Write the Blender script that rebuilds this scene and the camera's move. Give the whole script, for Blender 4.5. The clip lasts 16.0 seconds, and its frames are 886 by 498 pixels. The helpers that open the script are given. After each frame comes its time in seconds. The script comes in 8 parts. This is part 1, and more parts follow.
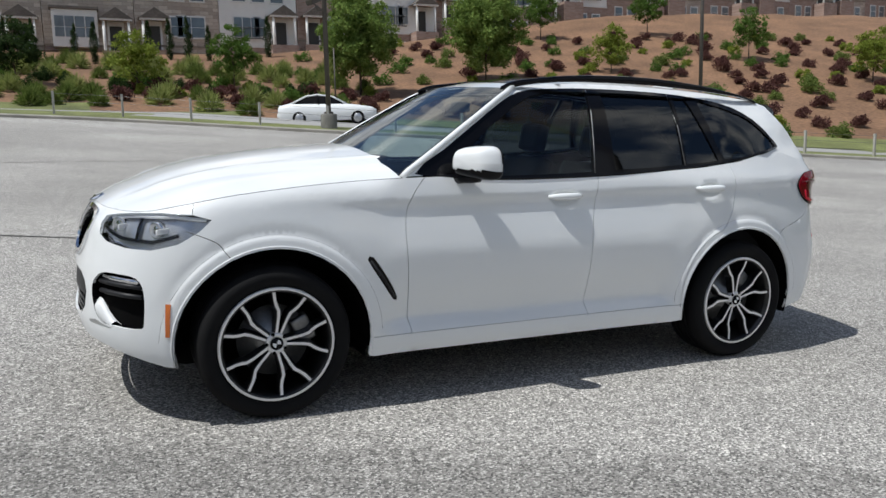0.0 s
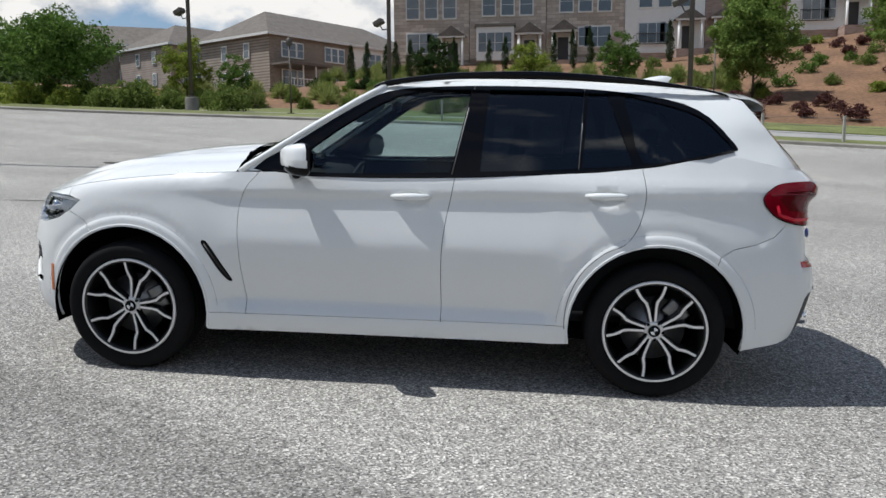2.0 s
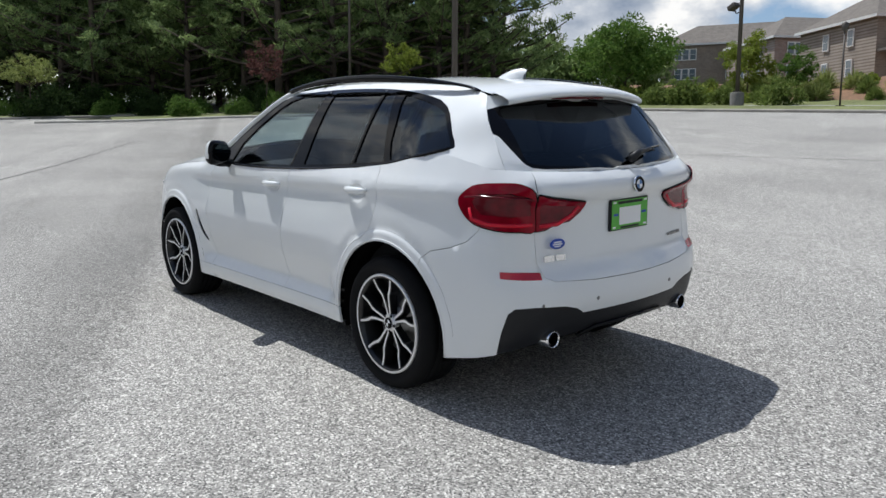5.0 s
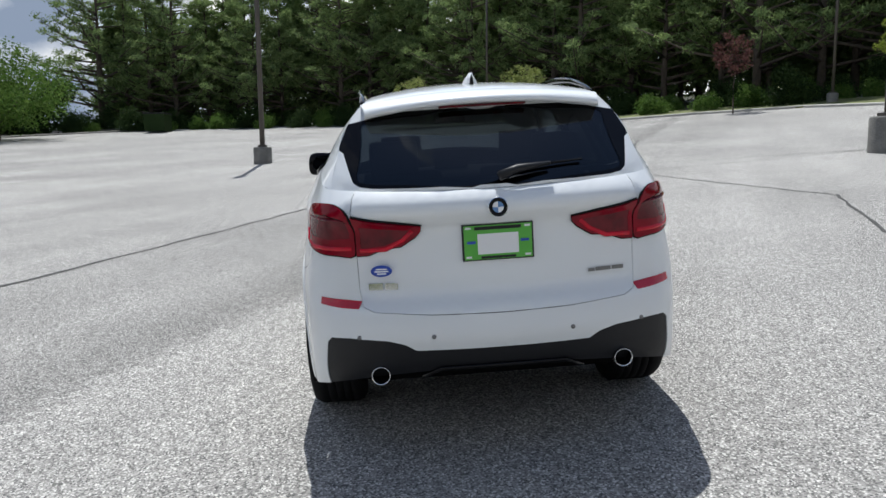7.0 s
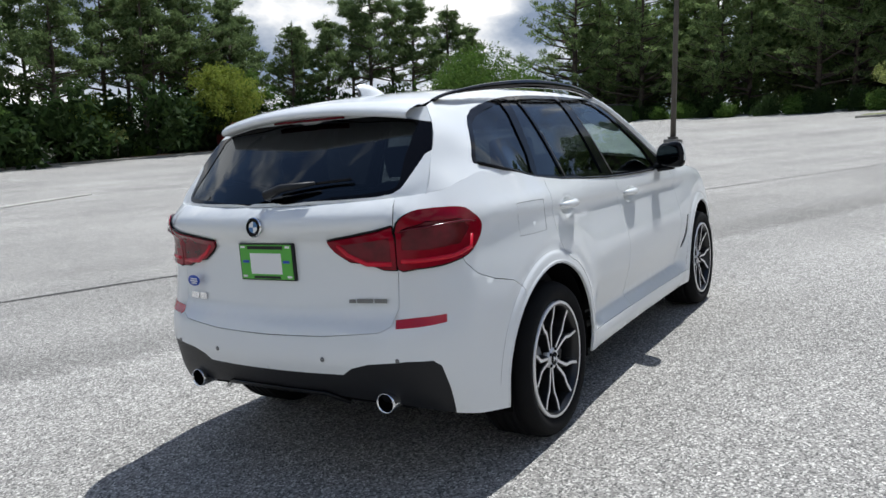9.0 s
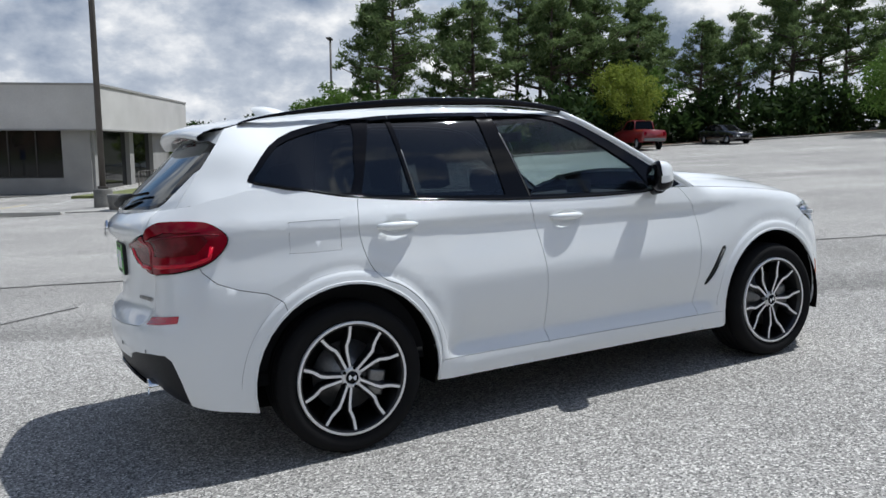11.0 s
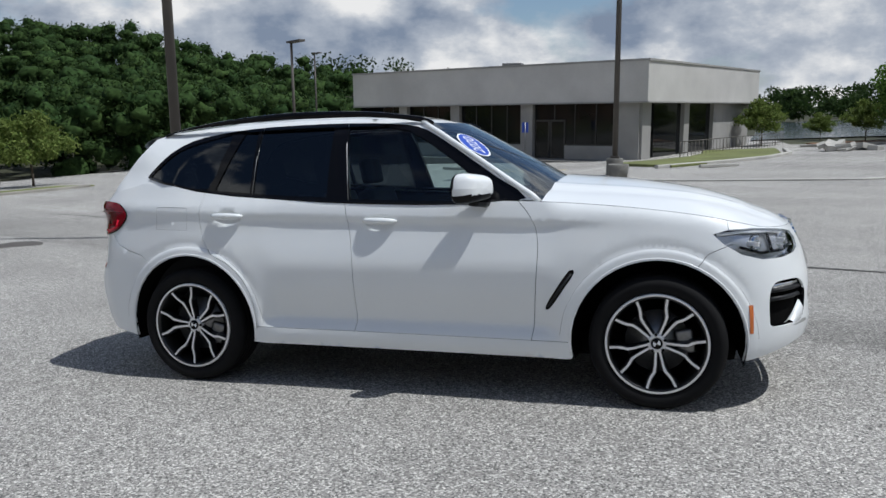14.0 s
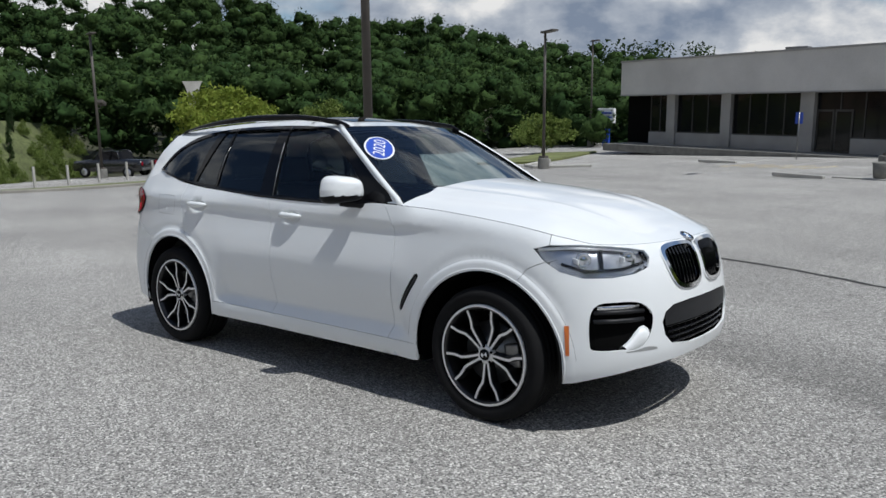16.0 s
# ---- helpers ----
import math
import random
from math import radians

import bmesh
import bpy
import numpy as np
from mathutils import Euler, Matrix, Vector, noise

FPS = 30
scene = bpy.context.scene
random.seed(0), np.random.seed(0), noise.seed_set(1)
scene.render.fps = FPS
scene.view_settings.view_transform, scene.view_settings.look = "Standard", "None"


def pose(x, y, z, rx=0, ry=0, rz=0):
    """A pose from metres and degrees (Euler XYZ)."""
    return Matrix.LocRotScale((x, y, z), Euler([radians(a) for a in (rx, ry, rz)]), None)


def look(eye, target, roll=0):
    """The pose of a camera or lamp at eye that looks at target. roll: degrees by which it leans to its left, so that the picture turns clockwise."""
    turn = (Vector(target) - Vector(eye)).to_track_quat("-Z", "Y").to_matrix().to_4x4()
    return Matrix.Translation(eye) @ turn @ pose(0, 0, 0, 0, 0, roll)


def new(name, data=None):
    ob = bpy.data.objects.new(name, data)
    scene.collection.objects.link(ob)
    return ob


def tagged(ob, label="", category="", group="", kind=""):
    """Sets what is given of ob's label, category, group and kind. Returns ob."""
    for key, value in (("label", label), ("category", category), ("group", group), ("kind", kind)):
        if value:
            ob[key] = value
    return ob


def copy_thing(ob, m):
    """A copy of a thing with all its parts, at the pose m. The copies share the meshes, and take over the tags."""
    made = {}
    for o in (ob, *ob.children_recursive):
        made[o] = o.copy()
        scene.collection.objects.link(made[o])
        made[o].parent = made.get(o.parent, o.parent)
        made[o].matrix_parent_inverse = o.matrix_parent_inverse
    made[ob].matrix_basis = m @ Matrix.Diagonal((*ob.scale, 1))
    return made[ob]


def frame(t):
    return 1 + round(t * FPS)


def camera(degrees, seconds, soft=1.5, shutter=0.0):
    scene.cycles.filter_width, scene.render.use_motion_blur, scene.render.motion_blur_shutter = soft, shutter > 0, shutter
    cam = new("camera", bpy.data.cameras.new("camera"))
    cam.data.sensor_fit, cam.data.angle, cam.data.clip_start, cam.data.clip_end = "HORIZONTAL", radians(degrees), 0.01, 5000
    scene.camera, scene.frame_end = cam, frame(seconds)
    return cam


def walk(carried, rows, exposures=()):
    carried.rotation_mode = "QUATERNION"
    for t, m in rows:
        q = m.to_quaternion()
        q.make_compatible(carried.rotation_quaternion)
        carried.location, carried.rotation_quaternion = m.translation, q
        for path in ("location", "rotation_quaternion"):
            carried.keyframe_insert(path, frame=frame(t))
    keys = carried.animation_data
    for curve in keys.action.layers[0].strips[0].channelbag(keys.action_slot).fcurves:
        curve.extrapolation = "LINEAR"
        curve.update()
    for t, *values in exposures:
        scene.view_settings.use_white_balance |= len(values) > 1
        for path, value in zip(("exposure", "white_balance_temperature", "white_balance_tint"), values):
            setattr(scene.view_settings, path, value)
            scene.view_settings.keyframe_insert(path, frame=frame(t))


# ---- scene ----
cam = camera(59.8, 16.0)

PATH = [
    (0, (-2.18, -4.402, 1.268), (-1.345, -2.605, 0.997), -1.3),
    (0.5, (-1.474, -4.659, 1.248), (-0.876, -2.768, 0.985), -1.1),
    (1, (-0.757, -4.833, 1.232), (-0.414, -2.879, 0.976), -0.9),
    (1.5, (-0.003, -4.945, 1.207), (0.069, -2.962, 0.961), -0.6),
    (2, (0.749, -4.945, 1.184), (0.547, -2.97, 0.944), -0.4),
    (2.5, (1.494, -4.866, 1.185), (1.031, -2.934, 0.95), -0.2),
    (3, (2.241, -4.75, 1.176), (1.533, -2.894, 0.943), -0.0),
    (3.5, (2.926, -4.539, 1.182), (1.997, -2.783, 0.948), 0.1),
    (4, (3.584, -4.252, 1.178), (2.451, -2.62, 0.943), 0.3),
    (4.5, (4.174, -3.807, 1.19), (2.847, -2.33, 0.949), 0.4),
    (4.7, (4.413, -3.624, 1.181), (3.01, -2.22, 0.936), 0.4),
    (6.8, (5.599, -0.781, 1.24), (3.632, -0.523, 0.985), -0.6),
    (7, (5.595, -0.488, 1.269), (3.615, -0.363, 1.012), -0.6),
    (7.5, (5.504, 0.252, 1.296), (3.532, 0.046, 1.035), -0.7),
    (8, (5.336, 0.939, 1.324), (3.419, 0.44, 1.053), -0.5),
    (8.5, (5.036, 1.611, 1.31), (3.214, 0.83, 1.046), -0.7),
    (9, (4.701, 2.258, 1.358), (3.009, 1.226, 1.088), -0.8),
    (9.2, (4.521, 2.484, 1.339), (2.89, 1.357, 1.073), -0.9),
    (11.3, (2.319, 4.39, 1.473), (1.539, 2.57, 1.193), -0.2),
    (11.5, (2.053, 4.507, 1.49), (1.366, 2.651, 1.203), -0.3),
    (12, (1.394, 4.813, 1.543), (0.941, 2.888, 1.246), -0.1),
    (12.5, (0.729, 4.947, 1.562), (0.518, 2.983, 1.25), -0.1),
    (13, (0.02, 5.077, 1.63), (0.07, 3.105, 1.303), -0.2),
    (13.5, (-0.725, 5.049, 1.639), (-0.402, 3.104, 1.3), -0.4),
    (14, (-1.494, 4.985, 1.676), (-0.916, 3.102, 1.33), -0.6),
    (14.5, (-2.181, 4.816, 1.691), (-1.38, 3.018, 1.34), -0.7),
    (15, (-2.822, 4.584, 1.72), (-1.835, 2.882, 1.362), -0.8),
    (15.5, (-3.332, 4.278, 1.736), (-2.198, 2.671, 1.371), -0.7),
    (16, (-3.704, 4.024, 1.761), (-2.465, 2.498, 1.39), -0.6),
]
walk(cam, [(t, look(eye, target, roll)) for t, eye, target, roll in PATH], [(0.0, -0.17, 6480, 10), (4.5, -0.07, 6350, 10), (8.0, 0.09, 6310, 10), (12.0, -0.15, 6180, 10), (16.0, -0.37, 6310, 10)])

# ---------------------------------------------------------------- light
SUN_WAY = Vector((0.50, 0.030, -1.02)).normalized()
world = bpy.data.worlds.new("sky")
world.use_nodes = True
scene.world = world
wn, wl = world.node_tree.nodes, world.node_tree.links
wn.clear()
w_out = wn.new("ShaderNodeOutputWorld")
w_bg = wn.new("ShaderNodeBackground")
w_sky = wn.new("ShaderNodeTexSky")
w_sky.sky_type = "NISHITA"
w_sky.sun_disc = False
w_sky.sun_elevation = radians(62)
w_sky.sun_rotation = radians(270)
w_sky.altitude = 300
w_sky.ozone_density = 1.5
w_co = wn.new("ShaderNodeTexCoord")
w_sep = wn.new("ShaderNodeSeparateXYZ")
wl.new(w_co.outputs["Generated"], w_sep.inputs[0])


def wmath(op, a, b):
    n = wn.new("ShaderNodeMath")
    n.operation = op
    for i, v in enumerate((a, b)):
        if isinstance(v, (int, float)):
            n.inputs[i].default_value = v
        else:
            wl.new(v, n.inputs[i])
    return n.outputs[0]


# flattened cumulus: closed towards the horizon, broken overhead
w_vec = wn.new("ShaderNodeCombineXYZ")
wl.new(wmath("ADD", w_sep.outputs[0], 0.35), w_vec.inputs[0])
wl.new(w_sep.outputs[1], w_vec.inputs[1])
wl.new(wmath("MULTIPLY", w_sep.outputs[2], 1.7), w_vec.inputs[2])


def wnoise(scale, detail, rough):
    n = wn.new("ShaderNodeTexNoise")
    n.inputs["Scale"].default_value = scale
    n.inputs["Detail"].default_value = detail
    n.inputs["Roughness"].default_value = rough
    wl.new(w_vec.outputs[0], n.inputs["Vector"])
    return n.outputs["Fac"]


def wramp(socket, lo, hi, c0, c1):
    r = wn.new("ShaderNodeValToRGB")
    r.color_ramp.elements[0].position, r.color_ramp.elements[0].color = lo, (*c0, 1)
    r.color_ramp.elements[1].position, r.color_ramp.elements[1].color = hi, (*c1, 1)
    wl.new(socket, r.inputs[0])
    return r.outputs[0]


def wmix(fac, a, b):
    n = wn.new("ShaderNodeMix")
    n.data_type = "RGBA"
    for key, v in (("Factor", fac), ("A", a), ("B", b)):
        wl.new(v, n.inputs[key])
    return n.outputs["Result"]


w_up = wmath("MAXIMUM", w_sep.outputs[2], 0.0)
w_cover = wmath("SUBTRACT", wnoise(3.4, 9, 0.52), wmath("SUBTRACT", wmath("MULTIPLY", w_up, 0.30), 0.05))
w_mask = wramp(w_cover, 0.395, 0.47, (0, 0, 0), (1, 1, 1))
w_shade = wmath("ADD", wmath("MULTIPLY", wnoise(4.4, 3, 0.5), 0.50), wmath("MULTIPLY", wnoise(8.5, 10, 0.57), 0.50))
w_ramp = wn.new("ShaderNodeValToRGB")
for k, (at, c) in enumerate(((0.39, (4.9, 6.0, 7.9)), (0.48, (10.2, 11.0, 12.2)), (0.56, (19.5, 19.2, 18.6)))):
    e = w_ramp.color_ramp.elements[k] if k < 2 else w_ramp.color_ramp.elements.new(at)
    e.position, e.color = at, (*c, 1)
wl.new(w_shade, w_ramp.inputs[0])
w_tone = w_ramp.outputs[0]
w_blue = wn.new("ShaderNodeVectorMath")
w_blue.operation = "MULTIPLY"
w_blue.inputs[1].default_value = (1.85, 1.92, 1.98)
wl.new(w_sky.outputs[0], w_blue.inputs[0])
wl.new(wmix(w_mask, w_blue.outputs[0], w_tone), w_bg.inputs[0])
w_bg.inputs[1].default_value = 0.053
wl.new(w_bg.outputs[0], w_out.inputs[0])

sun = new("sun", bpy.data.lights.new("sun", "SUN"))
sun.data.energy = 4.75
sun.data.angle = radians(0.55)
sun.data.color = (0.985, 0.985, 0.955)
sun.matrix_world = look((0, 0, 60), Vector((0, 0, 60)) + SUN_WAY)


# ---------------------------------------------------------------- materials
def material(name, color, rough=0.6, metal=0.0, spec=0.5, coat=0.0, bump=0.0, bump_scale=40.0, var=0.0, var_scale=3.0,
             grain=0.0, grain_scale=60.0, per_piece=0.0, color2=None):
    """A principled surface whose colour varies at two scales, with fine relief."""
    m = bpy.data.materials.new(name)
    m.use_nodes = True
    nt, ln = m.node_tree.nodes, m.node_tree.links
    b = nt["Principled BSDF"]
    b.inputs["Base Color"].default_value = (*color, 1)
    b.inputs["Roughness"].default_value = rough
    b.inputs["Metallic"].default_value = metal
    b.inputs["Specular IOR Level"].default_value = spec
    b.inputs["Coat Weight"].default_value = coat
    b.inputs["Coat Roughness"].default_value = 0.035
    co = nt.new("ShaderNodeTexCoord")
    if var or grain or per_piece or color2:
        factor = None

        def scaled(socket, lo, hi):
            r = nt.new("ShaderNodeMapRange")
            r.inputs["From Min"].default_value, r.inputs["From Max"].default_value = 0.3, 0.7
            r.inputs["To Min"].default_value, r.inputs["To Max"].default_value = lo, hi
            ln.new(socket, r.inputs["Value"])
            return r.outputs[0]

        def noise_tex(sc, det):
            n = nt.new("ShaderNodeTexNoise")
            n.inputs["Scale"].default_value = sc
            n.inputs["Detail"].default_value = det
            ln.new(co.outputs["Object"], n.inputs["Vector"])
            return n.outputs["Fac"]

        def times(a, c):
            if a is None:
                return c
            n = nt.new("ShaderNodeMath")
            n.operation = "MULTIPLY"
            ln.new(a, n.inputs[0])
            ln.new(c, n.inputs[1])
            return n.outputs[0]

        if var:
            factor = times(factor, scaled(noise_tex(var_scale, 4), 1 - var, 1 + var))
        if grain:
            factor = times(factor, scaled(noise_tex(grain_scale, 2), 1 - grain, 1 + grain))
        if per_piece:
            info = nt.new("ShaderNodeObjectInfo")
            r = nt.new("ShaderNodeMapRange")
            r.inputs["To Min"].default_value, r.inputs["To Max"].default_value = 1 - per_piece, 1 + per_piece
            ln.new(info.outputs["Random"], r.inputs["Value"])
            factor = times(factor, r.outputs[0])
        base = nt.new("ShaderNodeRGB")
        base.outputs[0].default_value = (*color, 1)
        src = base.outputs[0]
        if color2:
            mx = nt.new("ShaderNodeMix")
            mx.data_type = "RGBA"
            isl = nt.new("ShaderNodeNewGeometry")
            ln.new(isl.outputs["Random Per Island"], mx.inputs["Factor"])
            mx.inputs["A"].default_value = (*color, 1)
            mx.inputs["B"].default_value = (*color2, 1)
            src = mx.outputs["Result"]
        if factor is not None:
            sc = nt.new("ShaderNodeVectorMath")
            sc.operation = "SCALE"
            ln.new(src, sc.inputs[0])
            ln.new(factor, sc.inputs["Scale"])
            src = sc.outputs[0]
        ln.new(src, b.inputs["Base Color"])
    if bump:
        n = nt.new("ShaderNodeTexNoise")
        n.inputs["Scale"].default_value = bump_scale
        n.inputs["Detail"].default_value = 4
        ln.new(co.outputs["Object"], n.inputs["Vector"])
        bp = nt.new("ShaderNodeBump")
        bp.inputs["Strength"].default_value = bump
        bp.inputs["Distance"].default_value = 0.02
        ln.new(n.outputs["Fac"], bp.inputs["Height"])
        ln.new(bp.outputs[0], b.inputs["Normal"])
    return m


def glass(name, tint, gloss=1.0, ior=1.5):
    """A tinted pane: clear through by its tint, with a mirror sheen that grows at grazing angles."""
    m = bpy.data.materials.new(name)
    m.use_nodes = True
    nt, ln = m.node_tree.nodes, m.node_tree.links
    nt.clear()
    out = nt.new("ShaderNodeOutputMaterial")
    mix = nt.new("ShaderNodeMixShader")
    tr = nt.new("ShaderNodeBsdfTransparent")
    tr.inputs[0].default_value = (*tint, 1)
    gl = nt.new("ShaderNodeBsdfGlossy")
    gl.inputs["Roughness"].default_value = 0.015
    gl.inputs[0].default_value = (0.90 * gloss, 0.95 * gloss, gloss, 1)
    face = nt.new("ShaderNodeLayerWeight")
    face.inputs[0].default_value = 0.5
    power = nt.new("ShaderNodeMath")
    power.operation = "POWER"
    power.inputs[1].default_value = 5.0
    ln.new(face.outputs["Facing"], power.inputs[0])
    low = ((ior - 1) / (ior + 1)) ** 2
    grow = nt.new("ShaderNodeMapRange")
    grow.inputs["To Min"].default_value = low
    ln.new(power.outputs[0], grow.inputs["Value"])
    ln.new(grow.outputs[0], mix.inputs[0])
    ln.new(tr.outputs[0], mix.inputs[1])
    ln.new(gl.outputs[0], mix.inputs[2])
    ln.new(mix.outputs[0], out.inputs[0])
    return m


def leaf_material(name, color, color2, shine=0.35):
    m = material(name, color, rough=0.75, spec=0.12, color2=color2)
    nt, ln = m.node_tree.nodes, m.node_tree.links
    b = nt["Principled BSDF"]
    glow = nt.new("ShaderNodeBsdfTranslucent")
    mix = nt.new("ShaderNodeMixShader")
    mix.inputs[0].default_value = 0.38
    src = b.inputs["Base Color"].links[0].from_socket
    ln.new(src, glow.inputs[0])
    ln.new(b.outputs[0], mix.inputs[1])
    ln.new(glow.outputs[0], mix.inputs[2])
    ln.new(mix.outputs[0], nt["Material Output"].inputs[0])
    return m


def asphalt_material():
    """Worn pale asphalt: aggregate grains of mixed grey, a fine relief, broad traffic stains."""
    m = bpy.data.materials.new("worn asphalt")
    m.use_nodes = True
    nt, ln = m.node_tree.nodes, m.node_tree.links
    b = nt["Principled BSDF"]
    b.inputs["Roughness"].default_value = 0.9
    b.inputs["Specular IOR Level"].default_value = 0.25
    co = nt.new("ShaderNodeTexCoord")
    vo = nt.new("ShaderNodeTexVoronoi")
    vo.inputs["Scale"].default_value = 118
    ln.new(co.outputs["Object"], vo.inputs["Vector"])
    sep = nt.new("ShaderNodeSeparateColor")
    ln.new(vo.outputs["Color"], sep.inputs[0])
    ramp = nt.new("ShaderNodeValToRGB")
    els = ramp.color_ramp.elements
    els[0].position, els[0].color = 0.0, (0.085, 0.083, 0.080, 1)
    els[1].position, els[1].color = 1.0, (0.74, 0.715, 0.67, 1)
    e = els.new(0.45)
    e.color = (0.282, 0.271, 0.252, 1)
    e = els.new(0.8)
    e.color = (0.398, 0.383, 0.356, 1)
    ln.new(sep.outputs[0], ramp.inputs[0])
    no = nt.new("ShaderNodeTexNoise")
    no.inputs["Scale"].default_value = 0.22
    no.inputs["Detail"].default_value = 5
    ln.new(co.outputs["Object"], no.inputs["Vector"])
    mr = nt.new("ShaderNodeMapRange")
    mr.inputs["From Min"].default_value, mr.inputs["From Max"].default_value = 0.3, 0.7
    mr.inputs["To Min"].default_value, mr.inputs["To Max"].default_value = 0.84, 1.14
    ln.new(no.outputs["Fac"], mr.inputs["Value"])
    no2 = nt.new("ShaderNodeTexNoise")
    no2.inputs["Scale"].default_value = 14
    no2.inputs["Detail"].default_value = 3
    ln.new(co.outputs["Object"], no2.inputs["Vector"])
    mr2 = nt.new("ShaderNodeMapRange")
    mr2.inputs["From Min"].default_value, mr2.inputs["From Max"].default_value = 0.3, 0.7
    mr2.inputs["To Min"].default_value, mr2.inputs["To Max"].default_value = 0.91, 1.09
    ln.new(no2.outputs["Fac"], mr2.inputs["Value"])
    # paving lanes run along one line across the lot: a scuffed wheel track, a paler lane past the joint
    def across(normal):
        dot = nt.new("ShaderNodeVectorMath")
        dot.operation = "DOT_PRODUCT"
        dot.inputs[1].default_value = normal
        ln.new(co.outputs["Object"], dot.inputs[0])
        return dot.outputs["Value"]

    def times(a, b_):
        n = nt.new("ShaderNodeMath")
        n.operation = "MULTIPLY"
        ln.new(a, n.inputs[0])
        ln.new(b_, n.inputs[1])
        return n.outputs[0]

    u = across((0.425, 0.905, 0))
    wob = nt.new("ShaderNodeMath")
    wob.operation = "MULTIPLY_ADD"
    wob.inputs[1].default_value = 0.55
    ln.new(no2.outputs["Fac"], wob.inputs[0])
    ln.new(u, wob.inputs[2])
    lane_at = nt.new("ShaderNodeMapRange")
    lane_at.inputs["From Min"].default_value, lane_at.inputs["From Max"].default_value = -12 + 0.275, 4 + 0.275
    ln.new(wob.outputs[0], lane_at.inputs["Value"])
    lane = nt.new("ShaderNodeValToRGB")
    le = lane.color_ramp.elements
    le[0].position, le[0].color = 0.0, (1.0, 1.0, 1.0, 1)
    le[1].position, le[1].color = 1.0, (1.0, 1.0, 1.0, 1)
    for away, v in ((-5.5, 1.0), (-5.3, 0.90), (-2.9, 0.88), (-2.3, 0.74), (-1.9, 0.70), (-1.65, 0.94)):
        e = le.new((away + 12) / 16)
        e.color = (v, v, v, 1)
    ln.new(lane_at.outputs[0], lane.inputs[0])
    stretch = nt.new("ShaderNodeCombineXYZ")
    ln.new(across((0.32, 0.68, 0)), stretch.inputs[0])
    ln.new(across((0.045, -0.021, 0)), stretch.inputs[1])
    streak = nt.new("ShaderNodeTexNoise")
    streak.inputs["Scale"].default_value = 1.0
    streak.inputs["Detail"].default_value = 4
    ln.new(stretch.outputs[0], streak.inputs["Vector"])
    mr3 = nt.new("ShaderNodeMapRange")
    mr3.inputs["From Min"].default_value, mr3.inputs["From Max"].default_value = 0.3, 0.7
    mr3.inputs["To Min"].default_value, mr3.inputs["To Max"].default_value = 0.90, 1.10
    ln.new(streak.outputs["Fac"], mr3.inputs["Value"])
    mul_out = times(times(mr.outputs[0], mr2.outputs[0]), times(lane.outputs[0], mr3.outputs[0]))
    sc = nt.new("ShaderNodeVectorMath")
    sc.operation = "SCALE"
    ln.new(ramp.outputs[0], sc.inputs[0])
    ln.new(mul_out, sc.inputs["Scale"])
    ln.new(sc.outputs[0], b.inputs["Base Color"])
    bp = nt.new("ShaderNodeBump")
    bp.inputs["Strength"].default_value = 0.5
    bp.inputs["Distance"].default_value = 0.008
    ln.new(vo.outputs["Distance"], bp.inputs["Height"])
    ln.new(bp.outputs[0], b.inputs["Normal"])
    return m


M_ASPHALT = asphalt_material()
M_CONCRETE = material("weathered concrete", (0.42, 0.405, 0.37), 0.85, bump=0.4, bump_scale=30, var=0.18, var_scale=1.2, grain=0.12, grain_scale=40)
M_BASE = material("grey concrete footing", (0.17, 0.165, 0.15), 0.9, bump=0.4, bump_scale=25, var=0.25, var_scale=2.5, grain=0.15, grain_scale=30)
M_KERB = material("stained kerb concrete", (0.27, 0.255, 0.225), 0.9, bump=0.4, bump_scale=25, var=0.25, var_scale=0.9, grain=0.15, grain_scale=30)
M_BANK = material("rough bank grass", (0.085, 0.10, 0.035), 0.95, bump=0.7, bump_scale=8, var=0.4, var_scale=0.5, grain=0.35, grain_scale=6)
M_GRASS = material("mown grass", (0.135, 0.150, 0.05), 0.9, bump=0.6, bump_scale=30, var=0.3, var_scale=0.6, grain=0.35, grain_scale=14)
M_MULCH = material("red-brown mulch", (0.185, 0.102, 0.056), 0.95, bump=0.7, bump_scale=9, var=0.25, var_scale=0.35, grain=0.3, grain_scale=5)
M_ROAD = material("road asphalt", (0.30, 0.295, 0.285), 0.9, bump=0.3, bump_scale=60, var=0.12, var_scale=0.4, grain=0.1, grain_scale=30)
M_CRACK = material("crack filler", (0.045, 0.043, 0.04), 0.8, var=0.2)
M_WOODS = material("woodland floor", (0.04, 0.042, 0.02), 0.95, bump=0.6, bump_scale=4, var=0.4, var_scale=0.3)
M_POLE = material("bronze painted steel", (0.075, 0.065, 0.055), 0.55, var=0.12, var_scale=2)
M_BARK = material("tree bark", (0.085, 0.066, 0.05), 0.95, bump=0.8, bump_scale=12, var=0.3, var_scale=4)
M_PINE = leaf_material("pine needles", (0.105, 0.17, 0.06), (0.30, 0.385, 0.15))
M_PINE_D = leaf_material("dark pine needles", (0.075, 0.12, 0.045), (0.20, 0.265, 0.105))
M_LEAF = leaf_material("broad leaves", (0.06, 0.13, 0.022), (0.14, 0.22, 0.05))
M_LEAF_Y = leaf_material("yellow-green leaves", (0.15, 0.21, 0.03), (0.27, 0.31, 0.06))
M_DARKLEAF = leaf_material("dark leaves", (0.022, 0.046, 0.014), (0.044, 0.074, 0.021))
M_HEDGE = leaf_material("shrub leaves", (0.09, 0.14, 0.03), (0.2, 0.25, 0.07))
